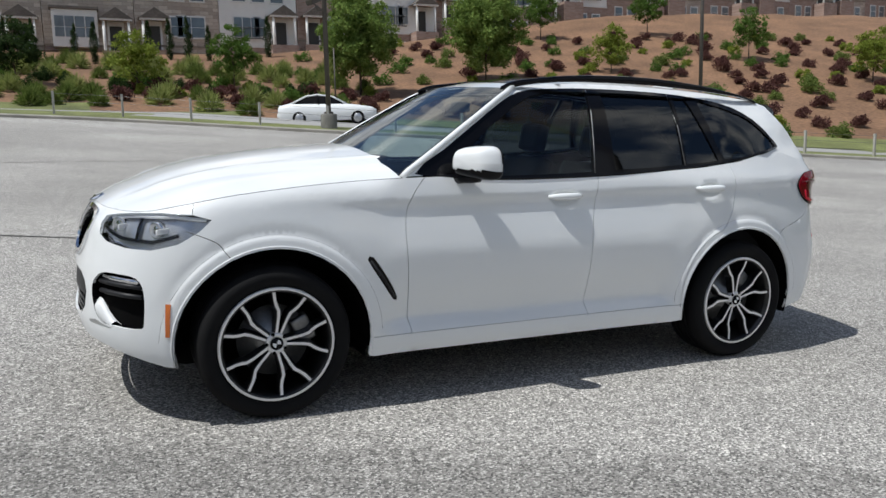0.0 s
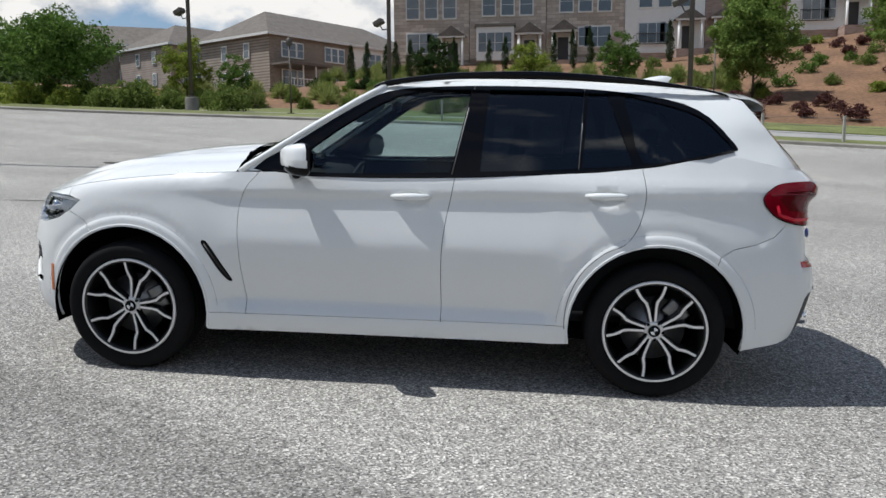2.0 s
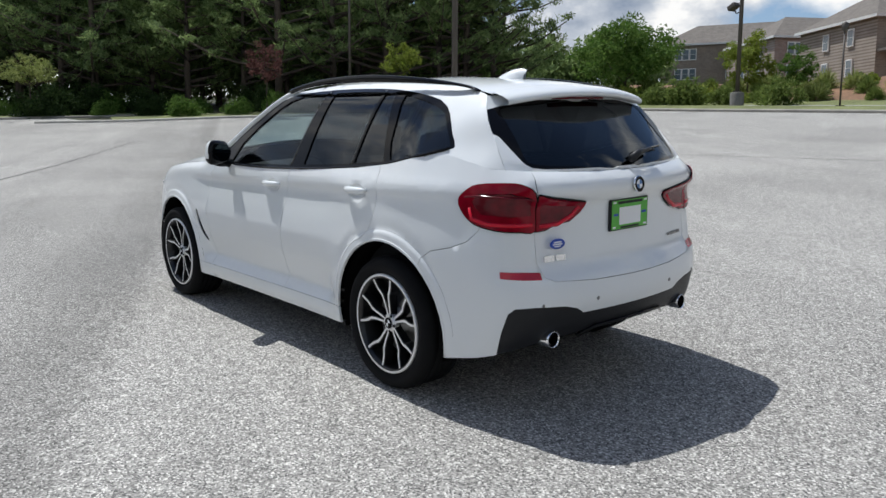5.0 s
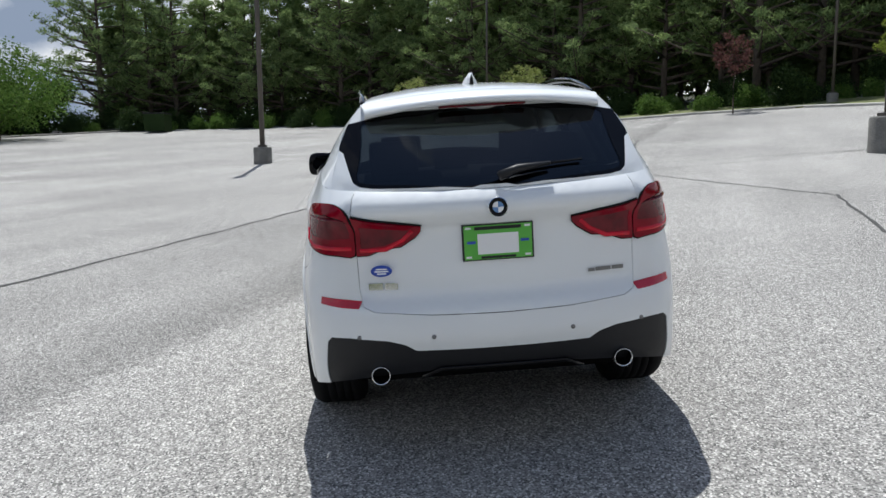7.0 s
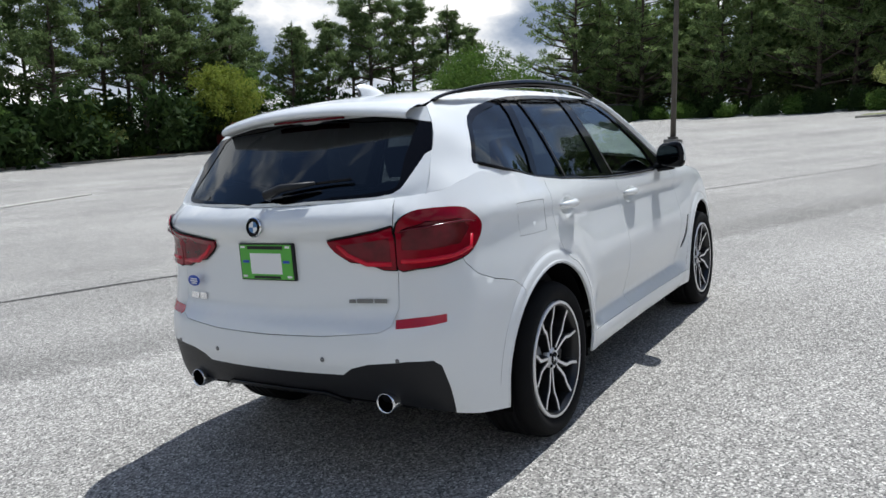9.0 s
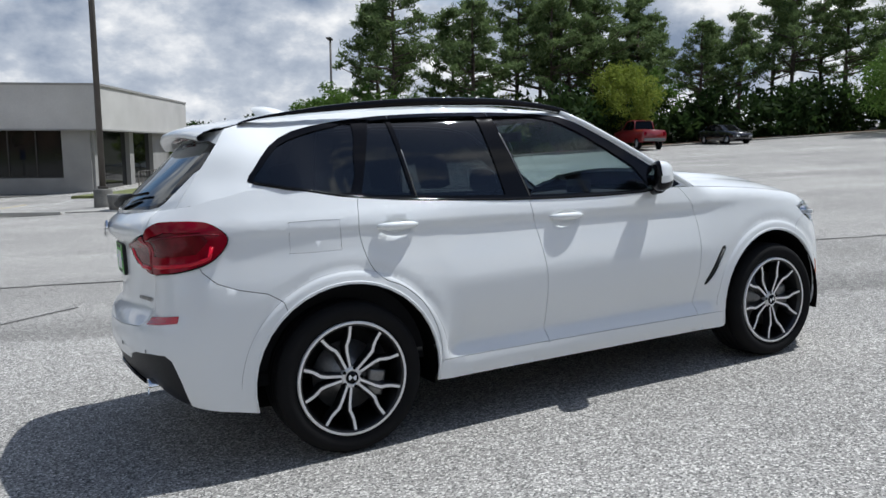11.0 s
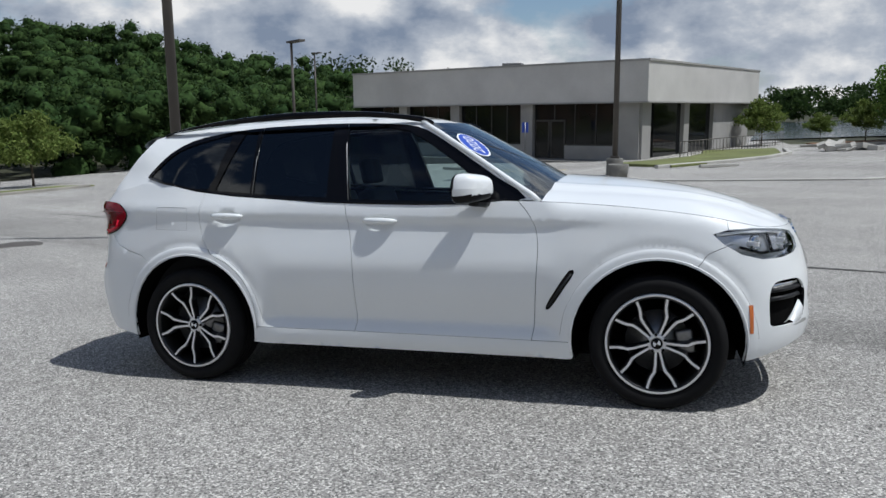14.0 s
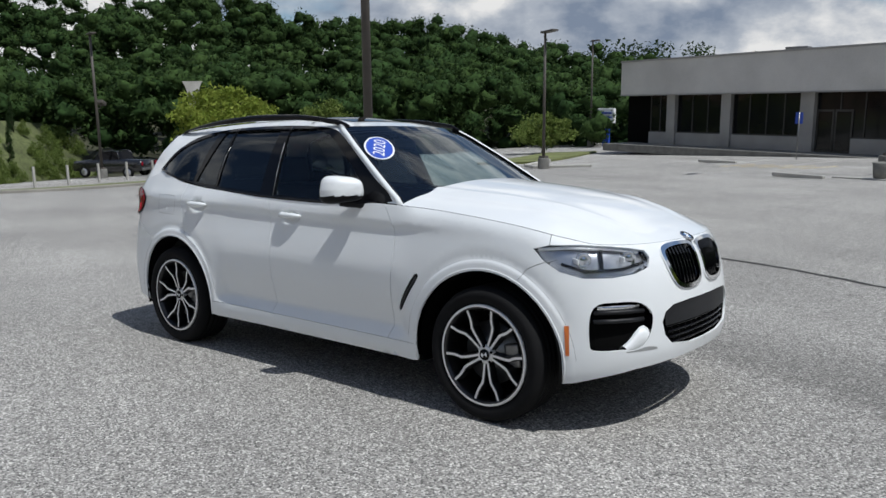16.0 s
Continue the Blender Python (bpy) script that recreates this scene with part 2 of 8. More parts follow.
M_CANOPY = material("dense leaf canopy", (0.020, 0.042, 0.013), 0.9, spec=0.08, color2=(0.038, 0.066, 0.019), bump=1.0, bump_scale=2.2, grain=0.45, grain_scale=2.4)
M_RED = leaf_material("purple leaves", (0.075, 0.035, 0.034), (0.16, 0.075, 0.062))
M_CYPRESS = leaf_material("cypress leaves", (0.018, 0.04, 0.014), (0.045, 0.075, 0.025))
M_MAPLE = leaf_material("maple leaves", (0.11, 0.185, 0.04), (0.24, 0.32, 0.085))
M_GRASSTUFT = leaf_material("ornamental grass", (0.20, 0.25, 0.065), (0.36, 0.39, 0.15))

# car materials
M_PAINT = material("white car paint", (0.765, 0.785, 0.79), 0.45, spec=0.35, coat=0.9, var=0.012, var_scale=1.5)
M_BLACK = material("gloss black trim", (0.004, 0.004, 0.005), 0.06, spec=0.18)
M_PLASTIC = material("dark grey plastic", (0.010, 0.0105, 0.0125), 0.5, spec=0.35, bump=0.08, bump_scale=400, var=0.08)
# near-black that paints in the shade of cavities, liners and gaps
M_SHADOW = material("cavity shade black", (0.004, 0.004, 0.004), 0.95, spec=0.05, var=0.1)
M_RUBBER = material("tyre rubber", (0.010, 0.010, 0.0105), 0.85, spec=0.12, bump=0.1, bump_scale=120, var=0.12, var_scale=9)
M_RIMDARK = material("dark wheel lacquer", (0.012, 0.012, 0.013), 0.35, metal=0.4, coat=0.4)
M_RIMFACE = material("machined wheel face", (0.80, 0.80, 0.80), 0.40, metal=0.5, coat=0.3)
M_DISC = material("brake disc steel", (0.22, 0.22, 0.22), 0.4, metal=0.9, grain=0.1)
M_CHROME = material("chrome", (0.82, 0.83, 0.85), 0.07, metal=1.0)
M_RED_LENS = material("red lamp lens", (0.21, 0.001, 0.011), 0.10, spec=0.2, coat=0.06, var=0.25, var_scale=9)
M_RED_DARK = material("dark red lamp lens", (0.11, 0.002, 0.008), 0.14, spec=0.3, coat=0.1, var=0.35, var_scale=16)
M_RED_BAR = material("red light guide", (0.55, 0.006, 0.024), 0.2, spec=0.3, coat=0.1, var=0.15, var_scale=20)
M_BADGE = material("badge blue", (0.08, 0.20, 0.42), 0.3, coat=0.5)
M_REFLECT = material("red reflector", (0.50, 0.01, 0.025), 0.25, coat=0.6, bump=0.2, bump_scale=300)
M_AMBER = material("amber marker lens", (0.55, 0.13, 0.015), 0.25, coat=0.8)
M_GLASS_F = glass("clear window glass", (0.68, 0.79, 0.79))
M_GLASS_W = glass("windscreen glass", (0.62, 0.72, 0.73), ior=1.85)
M_GLASS_R = glass("privacy glass", (0.06, 0.07, 0.078), ior=1.62)
M_LAMP = material("lamp reflector", (0.48, 0.49, 0.51), 0.25, metal=0.7, var=0.2, var_scale=14)
M_LENS = glass("lamp cover", (0.9, 0.92, 0.94))
M_SEAT = material("black leather", (0.010, 0.010, 0.012), 0.55, spec=0.2, bump=0.15, bump_scale=90, var=0.1)
M_LINER = material("interior trim", (0.014, 0.0145, 0.016), 0.85, spec=0.2, var=0.1)
M_WHITE_INK = material("white print", (0.8, 0.8, 0.8), 0.5)
M_BLUE_INK = material("blue print", (0.02, 0.07, 0.42), 0.45)
M_GREEN = material("green dealer plate frame", (0.10, 0.42, 0.05), 0.45, var=0.06)
M_MIRROR = material("mirror glass", (0.05, 0.055, 0.065), 0.02, metal=1.0)


# ---------------------------------------------------------------- building tools
def mesh_from(bm, name):
    me = bpy.data.meshes.new(name)
    bm.to_mesh(me)
    bm.free()
    return me


def part(name, bm, mat, parent, label="", smooth=True, at=None):
    """Links a bmesh as one mesh object, under a thing or a part if one is given."""
    me = mesh_from(bm, name)
    me.materials.append(mat)
    if smooth:
        me.shade_smooth()
    ob = new(name, me)
    ob.parent = parent
    if at is not None:
        ob.matrix_basis = at
    if label:
        tagged(ob, label)
    return ob


def shared(name, me, parent, at):
    """One more object on a mesh that exists."""
    ob = new(name, me)
    ob.parent = parent
    ob.matrix_basis = at
    return ob


def thing(name, at, label, category, group="", kind=""):
    ob = new(name)
    ob.matrix_basis = at
    return tagged(ob, label, category, group, kind)


def bm_box(bm, lo, hi, bevel=0.0):
    r = bmesh.ops.create_cube(bm, size=1.0, matrix=Matrix.LocRotScale(
        [(a + b) / 2 for a, b in zip(lo, hi)], None, [b - a for a, b in zip(lo, hi)]))
    if bevel:
        edges = list({e for v in r["verts"] for e in v.link_edges})
        bmesh.ops.bevel(bm, geom=edges, offset=bevel, segments=2, affect="EDGES", profile=0.7)
    return bm


def box(lo, hi, bevel=0.0):
    return bm_box(bmesh.new(), lo, hi, bevel)


def bm_tube(bm, path, radii, sides=8, cap=True):
    """A tapered tube along a list of points."""
    path = [Vector(p) for p in path]
    if isinstance(radii, (int, float)):
        radii = [radii] * len(path)
    rings = []
    for i, p in enumerate(path):
        d = (path[min(i + 1, len(path) - 1)] - path[max(i - 1, 0)]).normalized()
        q = d.to_track_quat("Z", "Y")
        rings.append([bm.verts.new(p + q @ Vector((math.cos(a) * radii[i], math.sin(a) * radii[i], 0)))
                      for a in (2 * math.pi * k / sides for k in range(sides))])
    for a, b in zip(rings, rings[1:]):
        for k in range(sides):
            bm.faces.new((a[k], a[(k + 1) % sides], b[(k + 1) % sides], b[k]))
    if cap:
        bm.faces.new(rings[0][::-1])
        bm.faces.new(rings[-1])
    return bm


def tube(path, radii, sides=8):
    return bm_tube(bmesh.new(), path, radii, sides)


def bm_lathe(bm, profile, sides=48, axis="Y"):
    """Turns a profile of (radius, along) about an axis through the origin."""
    rings = []
    for r, a in profile:
        ring = []
        for k in range(sides):
            t = 2 * math.pi * k / sides
            c, s = math.cos(t) * r, math.sin(t) * r
            ring.append(bm.verts.new((c, a, s) if axis == "Y" else (c, s, a)))
        rings.append(ring)
    for a, b in zip(rings, rings[1:]):
        for k in range(sides):
            bm.faces.new((a[k], a[(k + 1) % sides], b[(k + 1) % sides], b[k]))
    bmesh.ops.recalc_face_normals(bm, faces=bm.faces)
    return bm


def lathe(profile, sides=48, axis="Y"):
    return bm_lathe(bmesh.new(), profile, sides, axis)


def grid_mesh(rows):
    """A sheet from rows of points."""
    bm = bmesh.new()
    vs = [[bm.verts.new(p) for p in row] for row in rows]
    for a, b in zip(vs, vs[1:]):
        for k in range(len(a) - 1):
            bm.faces.new((a[k], a[k + 1], b[k + 1], b[k]))
    return bm


def curve_at(points, x):
    """Smooth interpolation through (x, value) pairs, clamped at the ends."""
    xs = [p[0] for p in points]
    if x <= xs[0]:
        return points[0][1]
    if x >= xs[-1]:
        return points[-1][1]
    i = max(k for k in range(len(xs)) if xs[k] <= x)
    x0, y0 = points[i]
    x1, y1 = points[i + 1]

    def slope(k):
        if k <= 0 or k >= len(points) - 1:
            j = max(0, min(k, len(points) - 2))
            return (points[j + 1][1] - points[j][1]) / (points[j + 1][0] - points[j][0])
        a = (points[k][1] - points[k - 1][1]) / (points[k][0] - points[k - 1][0])
        b = (points[k + 1][1] - points[k][1]) / (points[k + 1][0] - points[k][0])
        return 0.0 if a * b <= 0 else 2 * a * b / (a + b)

    h = x1 - x0
    t = (x - x0) / h
    return ((2 * t ** 3 - 3 * t ** 2 + 1) * y0 + (t ** 3 - 2 * t ** 2 + t) * h * slope(i)
            + (3 * t ** 2 - 2 * t ** 3) * y1 + (t ** 3 - t ** 2) * h * slope(i + 1))


def step(a, b, x):
    t = min(1.0, max(0.0, (x - a) / (b - a)))
    return t * t * (3 - 2 * t)


# ---------------------------------------------------------------- the ground
GX, GY = -0.0349, 0.0514
NORTH_KERB = [(-90, 34.0), (-45, 33.0), (-20, 31.0), (-13, 31.0), (-3, 30.3), (7, 26.2), (19, 21.0), (27, 16.8), (60, 2.0), (90, -10.0)]


def lot_height(x, y):
    zy = GY * y + 0.0010 * y * y if y > 0 else -0.75 * (1 - math.exp(GY * y / 0.75))
    zx = GX * x + (0.0003 * x * x if x < 0 else -0.0003 * x * x * (1 - step(-12, 0, y)))
    return zx + zy


def kerb_y(x):
    return curve_at(NORTH_KERB, x)


def ground_height(x, y):
    """The lot's own slope, the planted bank behind the road, and wooded rises far off."""
    cx, cy = max(-75.0, min(60.0, x)), max(-70.0, min(36.0, y))
    z = lot_height(cx, cy)
    beyond = y - kerb_y(x)
    if beyond > 8:
        z0 = lot_height(max(-60.0, min(40.0, x)), min(kerb_y(x) + 6, 36.0))
        rise = 0.215 + 0.085 * step(5, 45, x)
        z = z0 + min((beyond - 8) * rise, 2.0 + 5.2 * step(-17, -7, x) + 8.5 * step(5, 60, x))
    d = math.hypot(x, y)
    if y < -20 and x > 10:
        z += 7.0 * step(80, 150, d) * step(8, 40, x + 0.2 * y + 30)
    return z


def build_ground():
    bm = bmesh.new()
    axis = sorted(set([round(-8 + 0.5 * i, 2) for i in range(33)] + [-260, -200, -160, -130, -110] + [-95 + 3 * i for i in range(29)]
                      + [11 + 3 * i for i in range(30)] + [110, 130, 160, 200, 260]))
    rim = [-1800, -900, -450]
    xs = rim + axis + [450, 900, 1800]
    verts = {}
    for i, x in enumerate(xs):
        for j, y in enumerate(xs):
            verts[i, j] = bm.verts.new((x, y, ground_height(max(-260, min(260, x)), max(-260, min(260, y)))))
    for i in range(len(xs) - 1):
        for j in range(len(xs) - 1):
            f = bm.faces.new((verts[i, j], verts[i + 1, j], verts[i + 1, j + 1], verts[i, j + 1]))
            c = f.calc_center_median()
            beyond = c.y - kerb_y(c.x)
            f.material_index = 0
            if beyond > 9.5 and c.x > -34:
                f.material_index = 1
            elif beyond > 9.5:
                f.material_index = 3
            elif beyond > 2.2:
                f.material_index = 2
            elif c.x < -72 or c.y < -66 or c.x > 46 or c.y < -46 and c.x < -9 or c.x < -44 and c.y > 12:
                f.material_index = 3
    me = mesh_from(bm, "ground")
    for m in (M_ASPHALT, M_MULCH, M_GRASS, M_WOODS):
        me.materials.append(m)
    me.shade_smooth()
    return tagged(new("ground", me), "pale worn asphalt parking lot with mulch bank beyond", "parking lot", kind="structure")


ground = build_ground()


def on_ground(x, y, lift=0.0, turn=0.0):
    return pose(x, y, ground_height(x, y) + lift, 0, 0, turn)


def strip(name, line, width, lift, height, mat, label, category, kind="structure", side=0.0):
    """A band of given width and height that follows the ground along a line of (x, y)."""
    pts = []
    for (x0, y0), (x1, y1) in zip(line, line[1:]):
        n = max(1, int(math.hypot(x1 - x0, y1 - y0) / 1.0))
        pts += [(x0 + (x1 - x0) * k / n, y0 + (y1 - y0) * k / n) for k in range(n)]
    pts.append(line[-1])
    bm = bmesh.new()
    rings = []
    for i, (x, y) in enumerate(pts):
        a, b = pts[max(i - 1, 0)], pts[min(i + 1, len(pts) - 1)]
        d = Vector((b[0] - a[0], b[1] - a[1], 0)).normalized()
        nrm = Vector((-d.y, d.x, 0))
        c = Vector((x, y, 0)) + nrm * side
        l, r = c + nrm * width / 2, c - nrm * width / 2
        zl, zr = ground_height(l.x, l.y), ground_height(r.x, r.y)
        e = min(0.03, height * 0.3)
        rings.append([bm.verts.new(v) for v in (
            (l.x, l.y, zl - 0.15), (l.x, l.y, zl + lift + height - e), (*(l - nrm * e).xy, zl + lift + height),
            (*(r + nrm * e).xy, zr + lift + height), (r.x, r.y, zr + lift + height - e), (r.x, r.y, zr - 0.15))])
    for a, b in zip(rings, rings[1:]):
        for k in range(5):
            bm.faces.new((a[k], b[k], b[k + 1], a[k + 1]))
    bm.faces.new(rings[0])
    bm.faces.new(rings[-1][::-1])
    bmesh.ops.recalc_face_normals(bm, faces=bm.faces)
    ob = part(name, bm, mat, None, smooth=False)
    return tagged(ob, label, category, kind=kind)

# ---------------------------------------------------------------- the white SUV
# Car frame: nose towards -x, wheels on z = 0, half the car is drawn at y > 0 and mirrored.
from mathutils.geometry import delaunay_2d_cdt, tessellate_polygon

LEAN = Matrix(((0.999393, 0.000894, 0.034833, 0), (0.000894, 0.998683, -0.051301, 0), (-0.034833, 0.051301, 0.998076, 0), (0, 0, 0, 1)))
suv = thing("suv", LEAN.copy(), "white midsize luxury SUV with black roof rails and two-tone alloy wheels", "car")

PLAN = [(-2.275, 0.0), (-2.268, 0.20), (-2.235, 0.42), (-2.165, 0.60), (-2.06, 0.745), (-1.93, 0.842), (-1.75, 0.900), (-1.45, 0.928), (-1.15, 0.935),
        (-0.85, 0.930), (-0.3, 0.920), (0.4, 0.916), (0.9, 0.922), (1.2, 0.938), (1.5, 0.940), (1.75, 0.915), (1.95, 0.880), (2.10, 0.842),
        (2.22, 0.765), (2.295, 0.64), (2.345, 0.45), (2.38, 0.22), (2.392, 0.0)]


def plan_curve():
    pts = [Vector((x, y)) for x, y in PLAN]
    ext = [Vector((pts[0].x, -pts[1].y))] + pts + [Vector((pts[-1].x, -pts[-2].y))]
    ext[0].x, ext[-1].x = pts[1].x, pts[-2].x
    out = []
    for i in range(1, len(ext) - 2):
        p0, p1, p2, p3 = ext[i - 1:i + 3]
        for k in range(12):
            t = k / 12
            out.append(0.5 * ((2 * p1) + (p2 - p0) * t + (2 * p0 - 5 * p1 + 4 * p2 - p3) * t * t + (3 * p1 - p0 - 3 * p2 + p3) * t ** 3))
    out.append(pts[-1])
    length = [0.0]
    for a, b in zip(out, out[1:]):
        length.append(length[-1] + (b - a).length)
    zero = next(l for l, p in zip(length, out) if p.x >= 0)
    xs = np.array([p.x for p in out])
    ys = np.array([p.y for p in out])
    return np.array(length) - zero, xs, ys


PS, PX, PY = plan_curve()
S0, S1 = float(PS[0]), float(PS[-1])


def s_of_x(x):
    """Length along the outline at which the flank reaches x."""
    k = np.searchsorted(PX, x)
    return float(np.interp(x, PX, PS))


def s_of_y(y, rear):
    """Length along the outline at which the nose or the tail has half-width y."""
    if rear:
        sel = PX > 1.6
        return float(np.interp(y, PY[sel][::-1], PS[sel][::-1]))
    sel = PX < -1.6
    return float(np.interp(y, PY[sel], PS[sel]))


END_IN = [(0.18, 0.040), (0.26, 0.022), (0.34, 0.010), (0.45, 0.004), (0.55, 0.002), (0.64, 0.003),
          (0.74, 0.008), (0.84, 0.021), (0.92, 0.036), (0.98, 0.047), (1.06, 0.056), (1.12, 0.066), (1.16, 0.084), (1.22, 0.11), (1.32, 0.155)]
SIDE_IN = [(0.18, 0.070), (0.26, 0.030), (0.30, 0.012), (0.350, 0.010), (0.364, 0.012), (0.395, 0.034), (0.424, 0.058), (0.436, 0.060), (0.47, 0.052), (0.55, 0.030), (0.64, 0.010),
           (0.74, 0.004), (0.84, 0.020), (0.92, 0.039), (0.98, 0.052), (1.06, 0.062), (1.12, 0.070), (1.16, 0.084), (1.22, 0.11), (1.32, 0.155)]
FRONT_IN = [(0.18, 0.30), (0.24, 0.16), (0.30, 0.05), (0.36, 0.015), (0.44, 0.0), (0.58, 0.004), (0.68, 0.014), (0.76, 0.03), (0.84, 0.052), (0.91, 0.085),
            (0.96, 0.125), (1.0, 0.18), (1.06, 0.25), (1.32, 0.3)]
REAR_IN = [(0.18, 0.34), (0.30, 0.22), (0.36, 0.10), (0.42, 0.05), (0.50, 0.02), (0.58, 0.0), (0.66, 0.008), (0.70, 0.022), (0.735, 0.068), (0.80, 0.078),
           (0.92, 0.085), (1.02, 0.086), (1.06, 0.066), (1.085, 0.036), (1.12, 0.03), (1.16, 0.055), (1.20, 0.11), (1.24, 0.17), (1.32, 0.25)]


HOOD_EDGE = [(-2.275, 0.955), (-2.2, 0.957), (-2.05, 0.965), (-1.9, 0.992), (-1.6, 1.048), (-1.2, 1.095), (-0.80, 1.125)]


HANDLES = ((0.1375, 1.014), (1.1455, 1.050))


def wrap(s, z):
    """A point of the outer skin, at length s round the outline and height z."""
    x, y = float(np.interp(s, PS, PX)), float(np.interp(s, PS, PY))
    e = 0.02
    dx = float(np.interp(s + e, PS, PX) - np.interp(s - e, PS, PX))
    dy = float(np.interp(s + e, PS, PY) - np.interp(s - e, PS, PY))
    n = math.hypot(dx, dy)
    nx, ny = dy / n, -dx / n
    if s - e < S0 or s + e > S1:
        nx, ny = (1.0, 0.0) if s < 0 else (-1.0, 0.0)
    wf = 1 - step(-2.55, -1.75, s)
    wr = step(1.98, 2.50, s)
    wm = step(0.80, 0.965, abs(x))
    flank = curve_at(SIDE_IN, z) * (1 - wm) + curve_at(END_IN, z) * wm
    d = flank * (1 - wf) * (1 - wr) + curve_at(FRONT_IN, z) * wf + curve_at(REAR_IN, z) * wr
    # the shoulder crease: a ridge that is soft above and sharp below
    t = z - (1.024 + 0.024 * (x + 0.7))
    size = step(-1.25, -0.72, x) * (1 - 0.5 * step(0.8, 1.5, x)) * (1 - step(1.85, 2.0, x))
    reach = 0.012 + 0.022 * size
    ridge = math.exp(-(t / 0.080) ** 2) if t > 0 else max(0.0, 1 + t / reach)
    d -= 0.0125 * ridge * size
    # the fender rolls over towards the hood
    if -2.2 < x < -0.78:
        d += 0.034 * math.exp(-max(0.0, curve_at(HOOD_EDGE, x) - z) / 0.028) * step(-2.2, -1.85, x) * (1 - step(-1.0, -0.80, x))
    # grip recesses behind the door handles
    for hx, hz in HANDLES:
        q = ((x - hx) / 0.095) ** 2 + ((z - hz) / 0.046) ** 2
        if q < 1:
            d += 0.018 * (1 - step(0.45, 1.0, q))
    # wheel-arch flares stand proud, the flank is hollowed between them
    for cx in (-1.432, 1.432):
        r = math.hypot(x - cx, z - 0.36)
        if abs(x - cx) < 0.8 and z < 1.05:
            d -= 0.002 * (1 - step(0.499, 0.514, r))
            d += 0.0065 * max(0.0, 1 - max(0.0, r - 0.514) / 0.055) * step(0.499, 0.514, r) * step(0.48, 0.74, z)
    return Vector((x + nx * d, max(0.0, y + ny * d), z))


# cabin side above the belt: half-width at a height, by length
CABIN_IN = [(1.00, 0.045), (1.10, 0.060), (1.14, 0.078), (1.20, 0.105), (1.30, 0.150), (1.40, 0.200), (1.50, 0.258), (1.56, 0.300), (1.60, 0.345), (1.64, 0.42)]


def cabin_plain(x, z):
    y = curve_at([(-0.9, 0.905), (-0.3, 0.913), (0.8, 0.915), (1.3, 0.905), (1.7, 0.862), (2.0, 0.805), (2.2, 0.765)], x)
    y += 0.036 * step(1.60, 1.93, x) * step(1.30, 1.47, z)
    return Vector((x, y - curve_at(CABIN_IN, z), z))


JOIN = []


def cabin(x, z):
    """The cabin side, drawn onto the quarter panel's top edge behind the doors."""
    p = cabin_plain(x, z)
    if JOIN and x > 1.3:
        zb = float(np.interp(x, [q.x for q in JOIN], [q.z for q in JOIN]))
        yb = float(np.interp(x, [q.x for q in JOIN], [q.y for q in JOIN]))
        p.y += (yb - cabin_plain(x, zb).y) * step(1.3, 1.6, x) * max(0.0, 1 - max(0.0, z - zb) / 0.30)
    return p


def inside(poly, x, y):
    r = False
    j = len(poly) - 1
    for i in range(len(poly)):
        if (poly[i][1] > y) != (poly[j][1] > y) and x < (poly[j][0] - poly[i][0]) * (y - poly[i][1]) / (poly[j][1] - poly[i][1]) + poly[i][0]:
            r = not r
        j = i
    return r


def smooth_loop(pts, n=4, closed=True):
    """Rounds a polygon with a Catmull-Rom curve."""
    out = []
    m = len(pts)
    for i in range(m if closed else m - 1):
        p = [Vector(pts[(i + k) % m] if closed else pts[max(0, min(m - 1, i + k))]) for k in (-1, 0, 1, 2)]
        for k in range(n):
            t = k / n
            out.append(tuple(0.5 * (2 * p[1] + (p[2] - p[0]) * t + (2 * p[0] - 5 * p[1] + 4 * p[2] - p[3]) * t * t
                                    + (3 * p[1] - p[0] - 3 * p[2] + p[3]) * t ** 3)))
    if not closed:
        out.append(tuple(pts[-1]))
    return out


def buffered(line, half):
    """A thin closed band round an open line."""
    v = [Vector(p) for p in line]
    left, right = [], []
    for i, p in enumerate(v):
        d = (v[min(i + 1, len(v) - 1)] - v[max(i - 1, 0)]).normalized()
        nrm = Vector((-d.y, d.x))
        left.append(tuple(p + nrm * half))
        right.append(tuple(p - nrm * half))
    return left + right[::-1]


def dense(poly, d, closed=True):
    out = []
    m = len(poly)
    for i in range(m if closed else m - 1):
        a, b = Vector(poly[i]), Vector(poly[(i + 1) % m])
        k = max(1, int((b - a).length / d))
        out += [tuple(a.lerp(b, j / k)) for j in range(k)]
    if not closed:
        out.append(tuple(poly[-1]))
    return out


